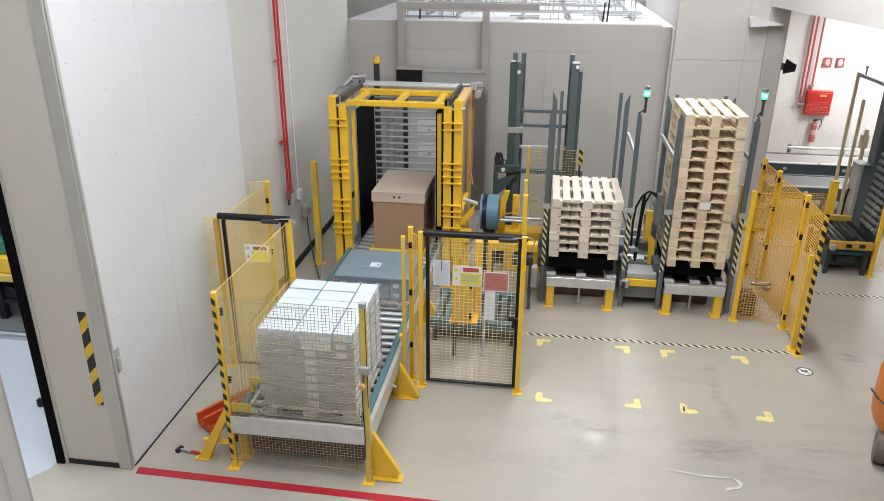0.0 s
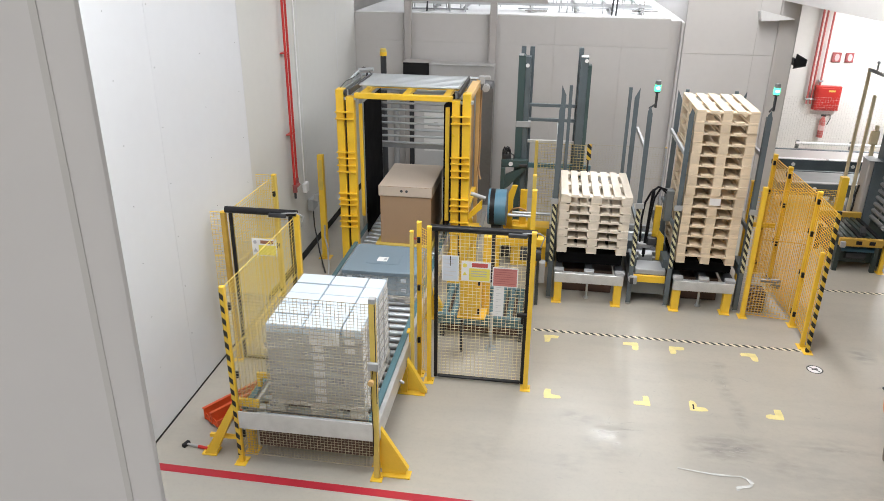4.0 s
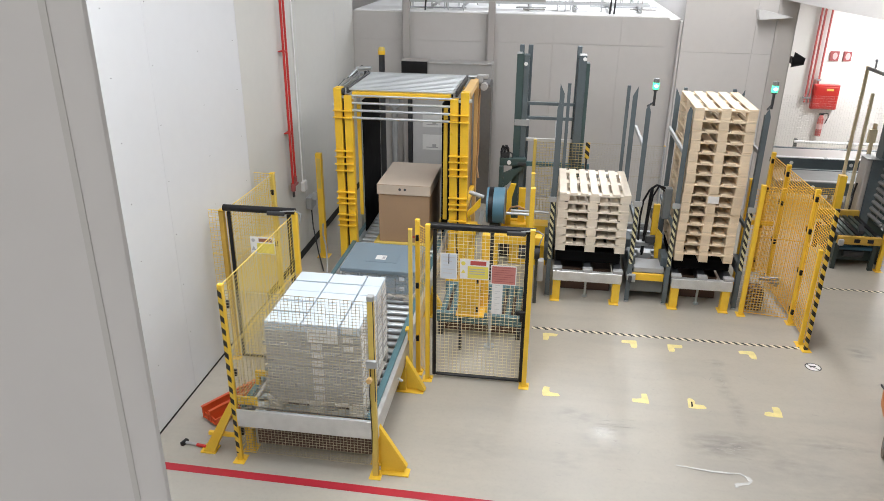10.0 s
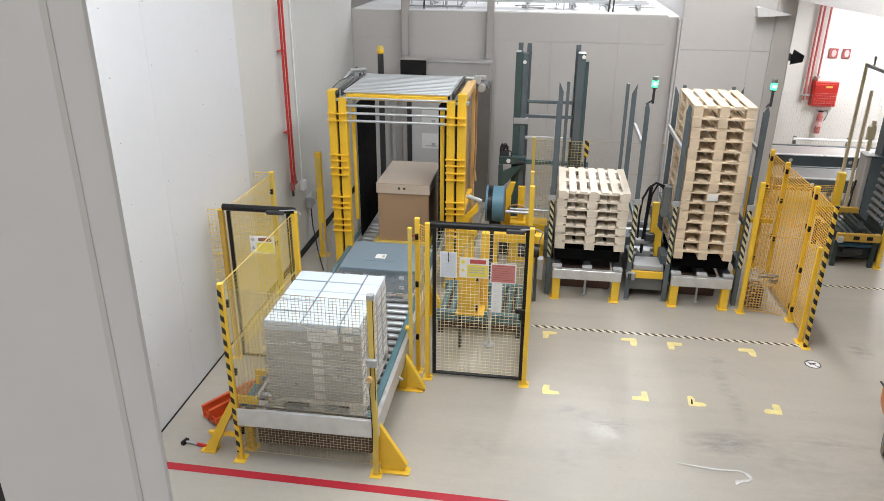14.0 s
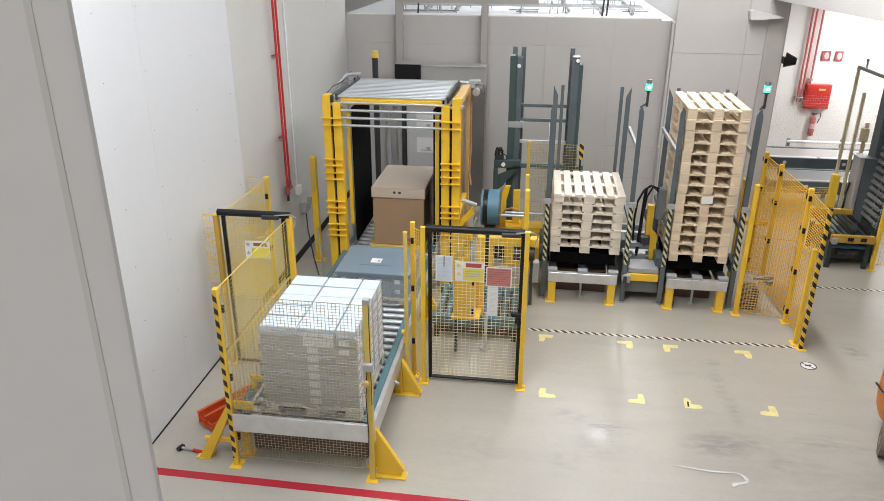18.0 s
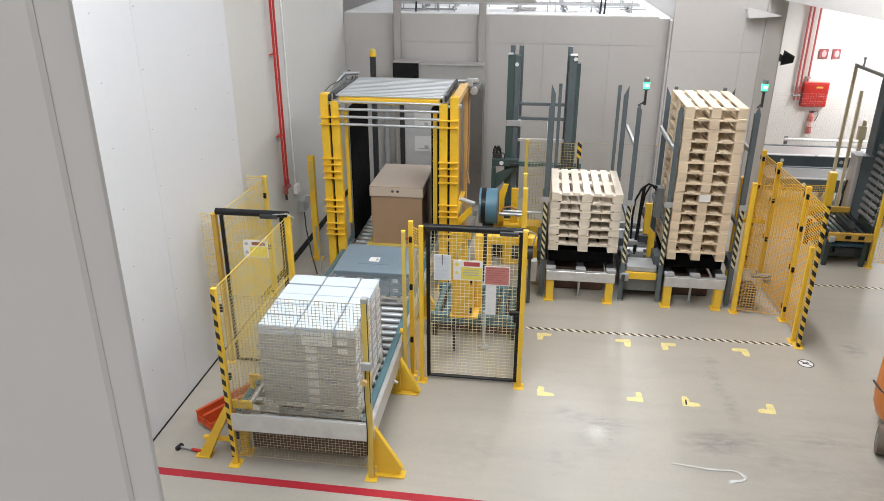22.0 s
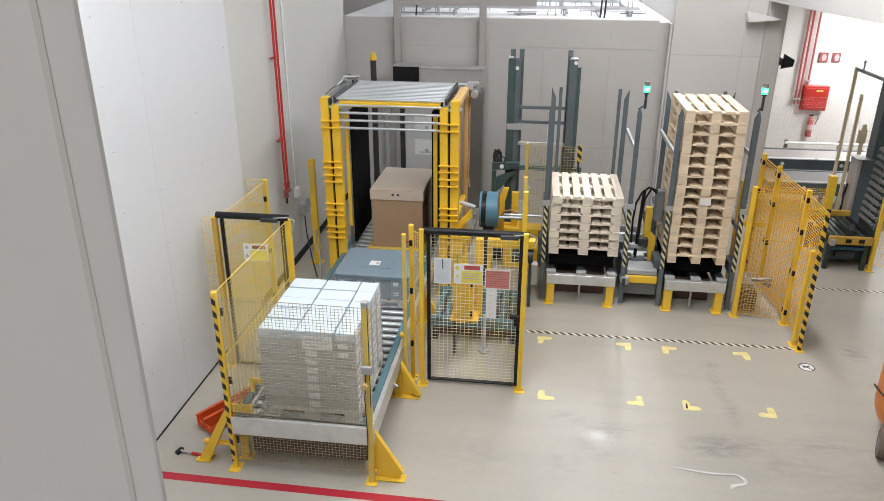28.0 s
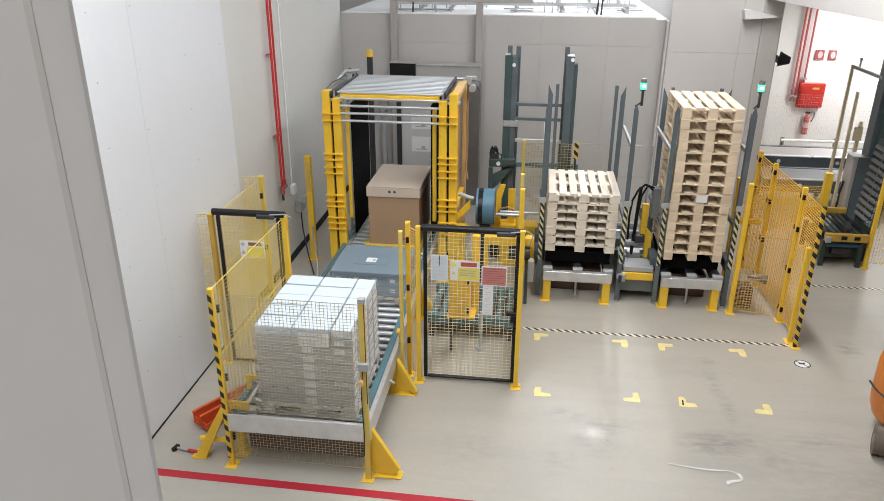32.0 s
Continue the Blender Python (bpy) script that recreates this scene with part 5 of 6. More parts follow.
for x0, side in ((PX0, 1), (PX1 - 0.27, -1)):
    inner, outer = (x0 + 0.15, x0) if side > 0 else (x0, x0 + 0.15)
    part("front_post", B().box(outer, outer + 0.115, PY0, PY0 + 0.16, 0.0, PT, 0.006), AMBER, portal)
    part("front_post", B().box(inner, inner + 0.115, PY0, PY0 + 0.12, 0.0, PT - 0.1, 0.006), AMBER, portal)
    part("chain", B().box(x0 + 0.118, x0 + 0.147, PY0 + 0.05, PY0 + 0.1, 0.1, PT - 0.1, 0.003), RUBBER, portal)
    for z in (2.62, 2.52, 2.02, 1.93, 1.82, 1.72, 1.38, 1.28, 1.20, 1.02, 0.93, 0.84):
        part("rib", B().box(x0 - 0.01, x0 + 0.275, PY0 - 0.045, PY0 - 0.001, z - 0.008, z + 0.008, 0.002), AMBER, portal)
    ex = PX0 if side > 0 else PX1 - 0.12
    if side > 0:
        part("rear_post", B().box(ex, ex + 0.05, PY1 - 0.05, PY1 + 0.02, 0.0, PT - 0.03, 0.006), BLUEGREY, portal)
        part("top_side_beam", B().box(ex + 0.0, ex + 0.05, PY0 + 0.165, PY1 - 0.055, PT - 0.09, PT - 0.04, 0.006), DARKGREY, portal)
    else:
        # right-hand post and beam: their paler light is put into the peach colour
        part("rear_post", B().box(ex + 0.06, ex + 0.12, PY1 - 0.10, PY1 + 0.02, 0.0, PT - 0.03, 0.006), PEACH, portal)
        part("top_side_beam", B().box(ex, ex + 0.12, PY0 + 0.165, PY1 - 0.105, PT - 0.12, PT - 0.03, 0.006), PEACH, portal)
        part("lower_side_beam", B().box(ex + 0.02, ex + 0.1, PY0 + 0.165, PY1 - 0.105, 1.1, 1.18, 0.006), AMBER, portal)
        # zinc rod added to give the bright glints beside the side cover
        part("glint_rod", B().cyl((ex + 0.0, PY0 + 0.2, 0.9), (ex + 0.0, PY0 + 0.2, PT - 0.2), 0.012, 8), ZINC, portal)
    part("side_rail", B().box(x0 + 0.13 + 0.06 * side, x0 + 0.16 + 0.06 * side, PY0 + 0.02, PY1 + 0.02, PT - 0.075, PT + 0.015, 0.004), DARKMETAL, portal, "dark chain rail")
    part("curtain_panel", B().box(-2.84 if side > 0 else -1.64, -2.825 if side > 0 else -1.625, PY0 + 0.25, PY1 - 0.02, 0.66, PT - 0.22, 0), CURTAIN, portal, "black rubber side curtain")
    part("guide_bar", B().box(-2.905 if side > 0 else -1.61, -2.855 if side > 0 else -1.55, PY0 + 0.2, PY0 + 0.245, 0.95, PT - 0.24, 0.004), YELLOW, portal)
    part("pivot_plate", B().box(x0 + 0.05, x0 + 0.3, PY0 + 0.02, PY0 + 0.14, PT - 0.15, PT - 0.11, 0.004), ZINC, portal)
part("side_cover", B().box(-1.32, -1.305, PY0 + 0.17, PY1 - 0.11, 0.7, PT - 0.13, 0.003), AMBERPANEL, portal, "reddish amber side cover")
part("front_beam", B().box(PX0 + 0.27, PX1 - 0.27, PY0 + 0.02, PY0 + 0.12, PT - 0.125, PT - 0.05, 0.005), AMBER, portal)
part("rear_beam", B().box(PX0 + 0.2, PX1 - 0.2, PY1 - 0.3, PY1 - 0.16, PT - 0.16, PT - 0.08, 0.005), AMBER, portal)
for x in (-2.86, -2.22, -1.62):
    part("cross_beam", B().box(x - 0.05, x + 0.05, PY0 + 0.125, PY1 - 0.305, PT - 0.15, PT - 0.09, 0.005), AMBER, portal)
part("rear_shaft", B().cyl((PX0 + 0.05, PY1 + 0.03, PT - 0.02), (PX1 + 0.02, PY1 + 0.03, PT - 0.02), 0.026, 12), ZINC, portal)
for x in (PX0 - 0.02, PX1 + 0.02):
    part("bearing", B().box(x - 0.05, x + 0.05, PY1 - 0.06, PY1 + 0.06, PT - 0.09, PT + 0.03, 0.01), BLUEGREY, portal)
m = part("gear_motor", B().cyl((PX1 + 0.02, PY1 + 0.02, PT - 0.1), (PX1 + 0.2, PY1 - 0.02, PT - 0.1), 0.065, 18), DARKSLAT, portal, "grey gear motor")
part("fan_cover", B().cyl((PX1 + 0.1, PY1 - 0.06, PT - 0.13), (PX1 + 0.1, PY1 - 0.2, PT - 0.13), 0.055, 18).cyl((PX1 + 0.1, PY1 - 0.201, PT - 0.13), (PX1 + 0.1, PY1 - 0.21, PT - 0.13), 0.03, 14), STAINLESS, m)
part("terminal_box", B().box(PX1 + 0.06, PX1 + 0.15, PY1 - 0.04, PY1 + 0.06, PT - 0.034, PT + 0.03, 0.01), STAINLESS, m)
part("tensioner", B().cyl((PX0 + 0.0, PY1 - 0.03, PT + 0.06), (PX0 + 0.25, PY1 - 0.03, PT + 0.08), 0.03, 10).cyl((PX0 - 0.05, PY1 - 0.3, PT - 0.03), (PX0 + 0.02, PY1 - 0.02, PT + 0.06), 0.02, 8), ZINC, portal)
part("hose", B().tube([(PX1 + 0.02, PY1 - 0.03, PT - 0.2), (PX1 + 0.015, PY1 - 0.05, 2.3), (PX1 + 0.02, PY1 - 0.02, 1.9), (PX1 + 0.01, PY1 - 0.1, 1.5), (PX1 + 0.05, PY1 - 0.2, 1.35)], 0.016, 8), AMBERPANEL, portal)
for x, s in ((PX0 + 0.03, 1),):
    part("cable", B().tube([(x, PY1 - 0.05, PT - 0.02), (x - 0.03 * s, PY1 - 0.02, PT + 0.06), (x + 0.05 * s, PY1 + 0.03, PT + 0.1), (x + 0.14 * s, PY1 + 0.04, PT + 0.04), (x + 0.16 * s, PY1 + 0.05, PT - 0.05)], 0.008, 6), DARKMETAL, portal)
    part("cable", B().tube([(x - 0.02 * s, PY0 + 0.2, PT - 0.02), (x - 0.03 * s, PY0 + 0.6, PT + 0.015), (x - 0.02 * s, PY0 + 1.0, PT - 0.0), (x, PY1 - 0.08, PT + 0.02)], 0.007, 6), DARKMETAL, portal)
    part("sprocket", B().cyl((x + 0.09 * s, PY0 + 0.05, PT - 0.05), (x + 0.12 * s, PY0 + 0.05, PT - 0.05), 0.045, 16), DARKMETAL, portal)
    part("sprocket", B().cyl((x + 0.09 * s, PY1 + 0.03, PT - 0.03), (x + 0.12 * s, PY1 + 0.03, PT - 0.03), 0.045, 16), DARKMETAL, portal)
part("foot_beam", B().box(PX0 - 0.02, PX0 + 0.3, PY0 - 0.05, PY1 + 0.05, 0.0, 0.06, 0.005), AMBER, portal)
part("foot_beam", B().box(PX1 - 0.3, PX1 + 0.02, PY0 - 0.05, PY1 + 0.05, 0.0, 0.06, 0.005), AMBER, portal)
part("corner_arm", B().slab([(PX1, 1.05), (PX1 + 0.2, 1.25), (PX1 + 0.2, 1.38), (PX1, 1.15)], 1, PY0 + 0.02, PY0 + 0.1).box(PX1 - 0.1, PX1 + 0.2, PY0 - 0.02, PY0 + 0.12, 0.86, 0.98, 0.006), AMBER, portal)
part("arm_tube", B().cyl((PX1 + 0.02, PY0 + 0.1, 1.45), (-0.98, PY0 + 0.1, 1.38), 0.032, 12).cyl((PX1 + 0.1, PY0 + 0.06, 0.7), (-0.98, PY0 + 0.06, 1.2), 0.02, 10), BLUEGREY, portal)

PITCH, NBARS, TOPRUN = 0.108, 19, PY1 - PY0
bars = []
for i in range(NBARS):
    me = B().cyl((-2.955, 0, 0), (-1.465, 0, 0), 0.019, 12).cyl((-2.985, 0, 0), (-1.435, 0, 0), 0.009, 8)
    me.v = [(x + 2.22, y, z) for x, y, z in me.v]
    if bars:
        o = new("curtain_roller", bars[0].data)
        o.parent = portal
    else:
        o = part("curtain_roller", me, ZINC)
        o.parent = portal
    bars.append(o)
tail = B().box(-0.75, 0.62, -0.004, 0.004, -0.09, 0.0, 0)
flap = part("curtain_tail", tail, mat("grey_tail_sheet", (0.30, 0.31, 0.32), 0.4, 0.3, var=0.05), None, "grey tail sheet of the roller curtain")
flap.parent = portal


def along(u):
    """Place on the curtain's track: up the back, over the top, down the front."""
    r, top = 0.05, PT - 0.02
    if u < 0:
        return PY1, top + u
    if u < TOPRUN:
        return PY1 - u * (TOPRUN - 0.03) / TOPRUN, top
    return PY0 + 0.03, top - (u - TOPRUN)


# blue drum drive beside the portal
t = thing("drum_motor", "blue-grey drum motor with a black band", "motor", -0.8, 10.5)
part("drum", B().cyl((-0.93, 10.55, 1.24), (-0.66, 10.55, 1.24), 0.27, 32), BLUE, t)
part("band", B().cyl((-0.90, 10.55, 1.24), (-0.83, 10.55, 1.24), 0.273, 32), BLACK, t)
part("shaft", B().cyl((-0.64, 10.55, 1.12), (-0.25, 10.55, 1.12), 0.022, 12), ZINC, t)
part("stand", B().box(-0.88, -0.72, 10.46, 10.64, 0.0, 0.98, 0.01), DARKMETAL, t)
part("hub", B().cyl((-0.9305, 10.55, 1.24), (-0.945, 10.55, 1.24), 0.09, 20), DARKMETAL, t)
part("rim", B().cyl((-0.667, 10.55, 1.24), (-0.655, 10.55, 1.24), 0.278, 32), STEEL, t)
part("arm", B().beam((-1.1, 10.4, 0.6), (-0.98, 10.42, 1.2), 0.04, 0.06), BLUEGREY, t)

# control cabinet behind the gate
t = thing("control_cabinet", "yellow control cabinet on a steel post", "cabinet", -0.86, 8.3)
part("body", B().box(-1.06, -0.81, 8.16, 8.4, 0.62, 1.24, 0.01), AMBER, t)
part("hinge", B().box(-0.84, -0.815, 8.148, 8.159, 0.66, 0.74, 0.003), BLACK, t)
part("hinge", B().box(-0.84, -0.815, 8.148, 8.159, 1.06, 1.14, 0.003), BLACK, t)
part("base_lip", B().box(-1.09, -0.74, 8.14, 8.42, 0.595, 0.619, 0.004), AMBER, t)
part("mast", B().box(-0.81, -0.715, 8.405, 8.5, 0.535, 1.60, 0.006), AMBER, t)
part("post", B().cyl((-0.68, 8.47, 0.03), (-0.68, 8.47, 0.54), 0.022, 12), ZINC, t)
part("post", B().cyl((-1.05, 8.36, 0.0), (-1.05, 8.36, 0.54), 0.022, 12), DARKMETAL, t)
part("foot", B().cyl((-0.68, 8.47, 0.0), (-0.68, 8.47, 0.03), 0.07, 16), ZINC, t)
t = thing("roller_stand", "grey roller table section inside the fence", "conveyor", -0.9, 9.0)
part("side_beam", B().box(-1.42, -0.26, 8.7, 8.78, 0.2, 0.34, 0.006), TEALRAIL, t)
part("side_beam", B().box(-1.42, -0.26, 9.6, 9.68, 0.2, 0.34, 0.006), TEALRAIL, t)
# dark fill added for the shade below the rollers
part("tray", B().box(-1.4, -0.28, 8.785, 9.595, 0.05, 0.2, 0.006), UNDER, t, "dark fill for the shade under the rollers")
for i in range(9):
    part("roller", B().cyl((-1.34 + i * 0.125, 8.79, 0.3), (-1.34 + i * 0.125, 9.59, 0.3), 0.04, 12), TEALRAIL, t)
for x in (-1.36, -0.32):
    part("leg", B().box(x - 0.03, x + 0.03, 8.71, 8.77, 0, 0.2, 0.004), DARKMETAL, t)
    part("leg", B().box(x - 0.03, x + 0.03, 9.61, 9.67, 0, 0.2, 0.004), DARKMETAL, t)
t = thing("yellow_machine_frame", "amber yellow machine frame beside the portal", "machine", -0.6, 10.0)
part("top_rail", B().box(-1.28, -1.02, 9.75, 9.82, 1.04, 1.1, 0.006), AMBER, t)
part("bracket", B().slab([(-1.28, 1.1), (-1.05, 1.1), (-1.16, 0.8), (-1.28, 0.8)], 1, 9.76, 9.8), AMBER, t)
part("leg", B().box(-1.12, -1.04, 9.83, 9.91, 0, 1.04, 0.005), AMBER, t)
part("leg", B().box(-0.76, -0.70, 9.83, 9.91, 0, 0.93, 0.005), AMBER, t)
part("leg", B().box(-0.16, -0.11, 9.83, 9.91, 0, 0.93, 0.005), STEEL, t)
part("shelf", B().box(-0.76, -0.05, 9.80, 9.95, 0.93, 1.05, 0.006), AMBER, t)
part("motor", B().cyl((-0.4, 9.86, 0.8), (-0.1, 9.86, 0.8), 0.1, 18), DARKMETAL, t)
part("box", B().box(-0.12, -0.035, 9.7, 9.829, 0.42, 0.74, 0.01), BLUEGREY, t)


# ---------------------------------------------------------------- pallet lift behind
t = thing("pallet_lift", "dark green twin-mast pallet lift", "lift", -0.1, 12.2)
for name, x0, x1, y0, y1, z, m in (("mast", -0.655, -0.541, 12.1, 12.3, 3.25, TEAL), ("mast", -0.54, -0.455, 12.11, 12.32, 3.23, STEEL), ("mast", 0.315, 0.442, 12.1, 12.32, 3.25, STEEL), ("mast", 0.4425, 0.50, 12.1, 12.3, 3.13, TEAL)):
    part(name, B().box(x0, x1, y0, y1, 0, z, 0.006).box(x0 + 0.004, x1 - 0.004, y0 - 0.002, y0 - 0.0005, z - 0.02, z, 0), m, t)
for x in (-0.63, -0.49, 0.29):
    part("inner_mast", B().box(x, x + 0.075, 12.33, 12.42, 0, 3.36, 0.004), STEEL, t)
for x, z in ((-0.51, 3.10), (0.41, 3.2)):
    part("pulley", B().cyl((x, 12.075, z), (x, 12.0985, z), 0.03, 14), PAPER, t)
part("mast_cap", B().box(-0.655, -0.58, 12.09, 12.3, 3.251, 3.258, 0).box(0.33, 0.442, 12.09, 12.3, 3.251, 3.258, 0), GALV, t)
part("collar", B().box(-0.65, -0.41, 12.085, 12.33, 2.1, 2.2, 0.004), BLUEGREY, t)
for z in (2.455, 2.215, 1.85):
    part("tie_bar", B().box(-0.454, 0.314, 12.18, 12.23, z - 0.025, z + 0.025, 0.004), STEEL if z > 2 else GALV, t)
part("lower_tie", B().box(-0.454, 0.62, 12.12, 12.17, 1.41, 1.49, 0.004), TEALRAIL, t)
part("carriage", B().box(-0.86, -0.42, 11.98, 12.09, 1.44, 1.57, 0.01).box(-0.86, -0.79, 11.93, 12.09, 0.75, 1.44, 0.008), TEAL, t)
part("brace", B().slab([(-0.785, 1.05), (-0.785, 1.3), (-0.5, 1.435), (-0.42, 1.435), (-0.56, 1.3), (-0.7, 1.12)], 1, 12.0, 12.06), TEAL, t)
part("bolt_head", B().cyl((-0.7, 11.96, 1.5), (-0.7, 11.98, 1.5), 0.035, 14), PAPER, t)
part("chain_guide", B().box(-0.56, -0.42, 11.95, 11.979, 1.46, 1.51, 0.006), DARKMETAL, t)
random.seed(31)
for i in range(9):
    x, y, h = random.uniform(-0.84, -0.74), random.uniform(11.99, 12.07), random.uniform(0.1, 0.24)
    dx = random.uniform(0.03, 0.09)
    part("valve_hose", B().tube([(x, y, 1.57), (x - 0.01, y, 1.57 + h * 0.7), (x + dx * 0.4, y, 1.57 + h), (x + dx, y, 1.57 + h * 0.75), (x + dx, y, 1.57)], random.uniform(0.008, 0.014), 6), BLACK if i % 3 else DARKMETAL, t)
part("valve_block", B().box(-0.83, -0.70, 11.99, 12.07, 1.571, 1.66, 0.008), DARKMETAL, t)
part("fork_frame", B().slab([(-0.72, 0.7), (-0.72, 1.12), (-0.62, 1.34), (-0.54, 1.34), (-0.60, 1.1), (-0.60, 0.7)], 1, 11.3, 11.36), AMBER, t)
part("fork_frame", B().box(-0.49, -0.38, 11.3, 11.36, 0.7, 1.28, 0.006), AMBER, t)
part("fork_plate", B().box(-0.75, -0.3, 11.36, 11.42, 0.45, 0.72, 0.006), AMBER, t)
part("hose", B().tube([(-0.66, 11.25, 0.86), (-0.6, 11.24, 0.97), (-0.5, 11.23, 1.0), (-0.4, 11.24, 0.96), (-0.36, 11.25, 0.84)], 0.016, 8), AMBERPANEL, t)
part("base", B().box(-0.9, 0.6, 11.5, 12.45, 0.0, 0.3, 0.01), DARKMETAL, t)
part("shelf", B().box(-0.6, 0.0, 11.2, 11.5, 0.6, 0.7, 0.006).box(-0.6, 0.0, 11.22, 11.3, 0.0, 0.6, 0.006), AMBER, t)
part("shaft", B().cyl((-0.6, 11.15, 0.95), (0.0, 11.15, 0.95), 0.022, 12), ZINC, t)
part("shaft_stand", B().box(-0.35, -0.28, 11.12, 11.19, 0.7, 0.92, 0.004), AMBER, t)


# ---------------------------------------------------------------- pallet dispensers
def dispenser(label, x0, x1, sx0, sx1):
    """Four angle posts round a pallet stack, with a short conveyor stub."""
    d = thing("pallet_dispenser", label, "pallet dispenser", (x0 + x1) / 2, 10.7, 0, "pallet dispensers")
    fy, ry, h = 10.1, 11.42, 2.93
    for x, s in ((x0, 1), (x1, -1)):
        w = 0.10
        a = part("front_post", B().slab([(x + 0.015 * s, 0.03), (x - 0.05 * s, 0.03), (x - 0.05 * s, h - 0.1), (x - 0.02 * s, h), (x + 0.015 * s, h - 0.06)], 1, fy - 0.012, fy).box(x - 0.012 * s, x, fy, fy + 0.12, 0.03, h - 0.1, 0.002), STEEL, d)
        part("post_foot", B().cyl((x - 0.02 * s, fy + 0.03, 0.0), (x - 0.02 * s, fy + 0.03, 0.03), 0.035, 12), ZINC, a)
        part("guard_strip", B().box(x - 0.045 * s, x + 0.01 * s, fy - 0.018, fy - 0.0125, 0.62, 1.5, 0), HAZARDTIGHT, a, "striped warning strip")
        part("guide_flare", B().box(x - 0.08 * s, x + 0.03 * s, fy - 0.03, fy - 0.019, 1.5, 1.58, 0.003), BLUEGREY, a)
        part("rear_post", B().slab([(x - 0.012 * s, 0.03), (x + 0.06 * s, 0.03), (x + 0.06 * s, h - 0.15), (x - 0.012 * s, h)], 1, ry, ry + 0.012).box(x + 0.1 * s, x + 0.15 * s, ry + 0.013, ry + 0.05, 0.0, h, 0.003), STEEL, d)
        part("tie", B().box(x - 0.05 * s, x - 0.013 * s, fy + 0.06, ry + 0.03, 2.28, 2.34, 0.004), BLUEGREY, d)
        part("tie", B().box(x - 0.05 * s, x - 0.013 * s, fy + 0.06, ry + 0.03, 1.2, 1.26, 0.004), STEEL, d)
        part("fork_arm", B().box(x - 0.1 * s, x - 0.0 * s, fy + 0.15, fy + 0.5, 0.52, 0.68, 0.008), STEEL, d)
        part("fork_tip", B().box(x + 0.0 * s, x + 0.12 * s, fy + 0.3, fy + 0.38, 0.66, 0.7, 0.004), DARKMETAL, d)
        part("rear_arm", B().box(x - 0.1 * s, x - 0.0 * s, ry - 0.5, ry - 0.15, 0.52, 0.68, 0.008), STEEL, d)
    # front stub of the chain conveyor
    part("end_beam", B().box(sx0, sx1, 9.98, 10.06, 0.33, 0.48, 0.005), GALV, d, "galvanised end beam")
    for x in (sx0 + 0.06, (sx0 + sx1) / 2, sx1 - 0.06):
        part("stop_block", B().box(x - 0.07, x + 0.07, 9.99, 10.09, 0.482, 0.53, 0.006), BLUEGREY, d)
        part("chain_rail", B().box(x - 0.05, x + 0.05, 10.1, 12.9, 0.38, 0.52, 0.006), DARKMETAL, d)
    for x in (sx0 + 0.01, sx1 - 0.12):
        l = part("leg", B().box(x, x + 0.11, 10.0, 10.1, 0.015, 0.328, 0.004), YELLOW, d)
        part("foot", B().box(x - 0.03, x + 0.11, 9.95, 10.12, 0, 0.0148, 0.003), YELLOW, l)
    part("centre_foot", B().cyl(((sx0 + sx1) / 2, 10.2, 0.0), ((sx0 + sx1) / 2, 10.2, 0.378), 0.018, 10).cyl(((sx0 + sx1) / 2, 10.2, 0.0), ((sx0 + sx1) / 2, 10.2, 0.02), 0.04, 12), ZINC, d)
    part("fork_carriage", B().box(sx0 + 0.03, sx1 - 0.03, 10.22, 11.3, 0.545, 0.714, 0.01), CURTAIN, d, "black lifting carriage under the stack")
    # dark block added for the shade and reddish reflections between the legs
    part("base_plate", B().box(sx0 + 0.12, sx1 - 0.12, 10.42, 12.6, 0.0, 0.36, 0.01), UNDER, d, "dark block for the shade under the stack")
    part("cross_tie", B().box(x0, x1, ry + 0.05, ry + 0.1, 0.9, 1.0, 0.005), STEEL, d)
    # green signal lamp on its bent stem
    lx, lz = (x1 + 0.083, 3.105) if x0 < 1 else (x1 + 0.057, 3.118)
    st = part("lamp_stem", B().tube([(x1, 10.12, lz - 0.2), (lx - 0.03, 10.14, lz - 0.17), (lx - 0.005, 10.16, lz - 0.15)], 0.012, 8).cyl((lx, 10.16, lz - 0.2), (lx, 10.16, lz), 0.018, 10), DARKMETAL, d)
    part("lamp_base", B().cyl((lx, 10.16, lz), (lx, 10.16, lz + 0.015), 0.036, 16), DARKMETAL, st)
    part("signal_lamp", B().cyl((lx, 10.16, lz + 0.0155), (lx, 10.16, lz + 0.03), 0.036, 18, 0.042).cyl((lx, 10.16, lz + 0.03), (lx, 10.16, lz + 0.105), 0.042, 18), GREENLIGHT, st, "lit green signal lamp")
    part("lamp_core", B().ball((lx, 10.14, lz + 0.064), 0.03, 12, 8), GREENCORE, st, "glaring centre of the lamp")
    part("lamp_cap", B().cyl((lx, 10.16, lz + 0.1055), (lx, 10.16, lz + 0.155), 0.04, 16, 0.036), DARKGREY, st)
    return d


dispenser("blue-grey steel dispenser holding a short stack of pallets", 0.06, 1.19, 0.11, 1.10)
dispenser("blue-grey steel dispenser holding a tall stack of pallets", 1.76, 2.71, 1.80, 2.64)

random.seed(12)
base = thing("wooden_pallet", "pale pine pallet in a short stack", "pallet", 0.0, 0.0, 0.0, "pale pallets")
pallet_parts(base, -0.5, -0.6, 0, 1.0, 1.2, 0.1275, 7, PINELIGHT)
base.matrix_basis = pose(0.617, 10.77, 0.73)
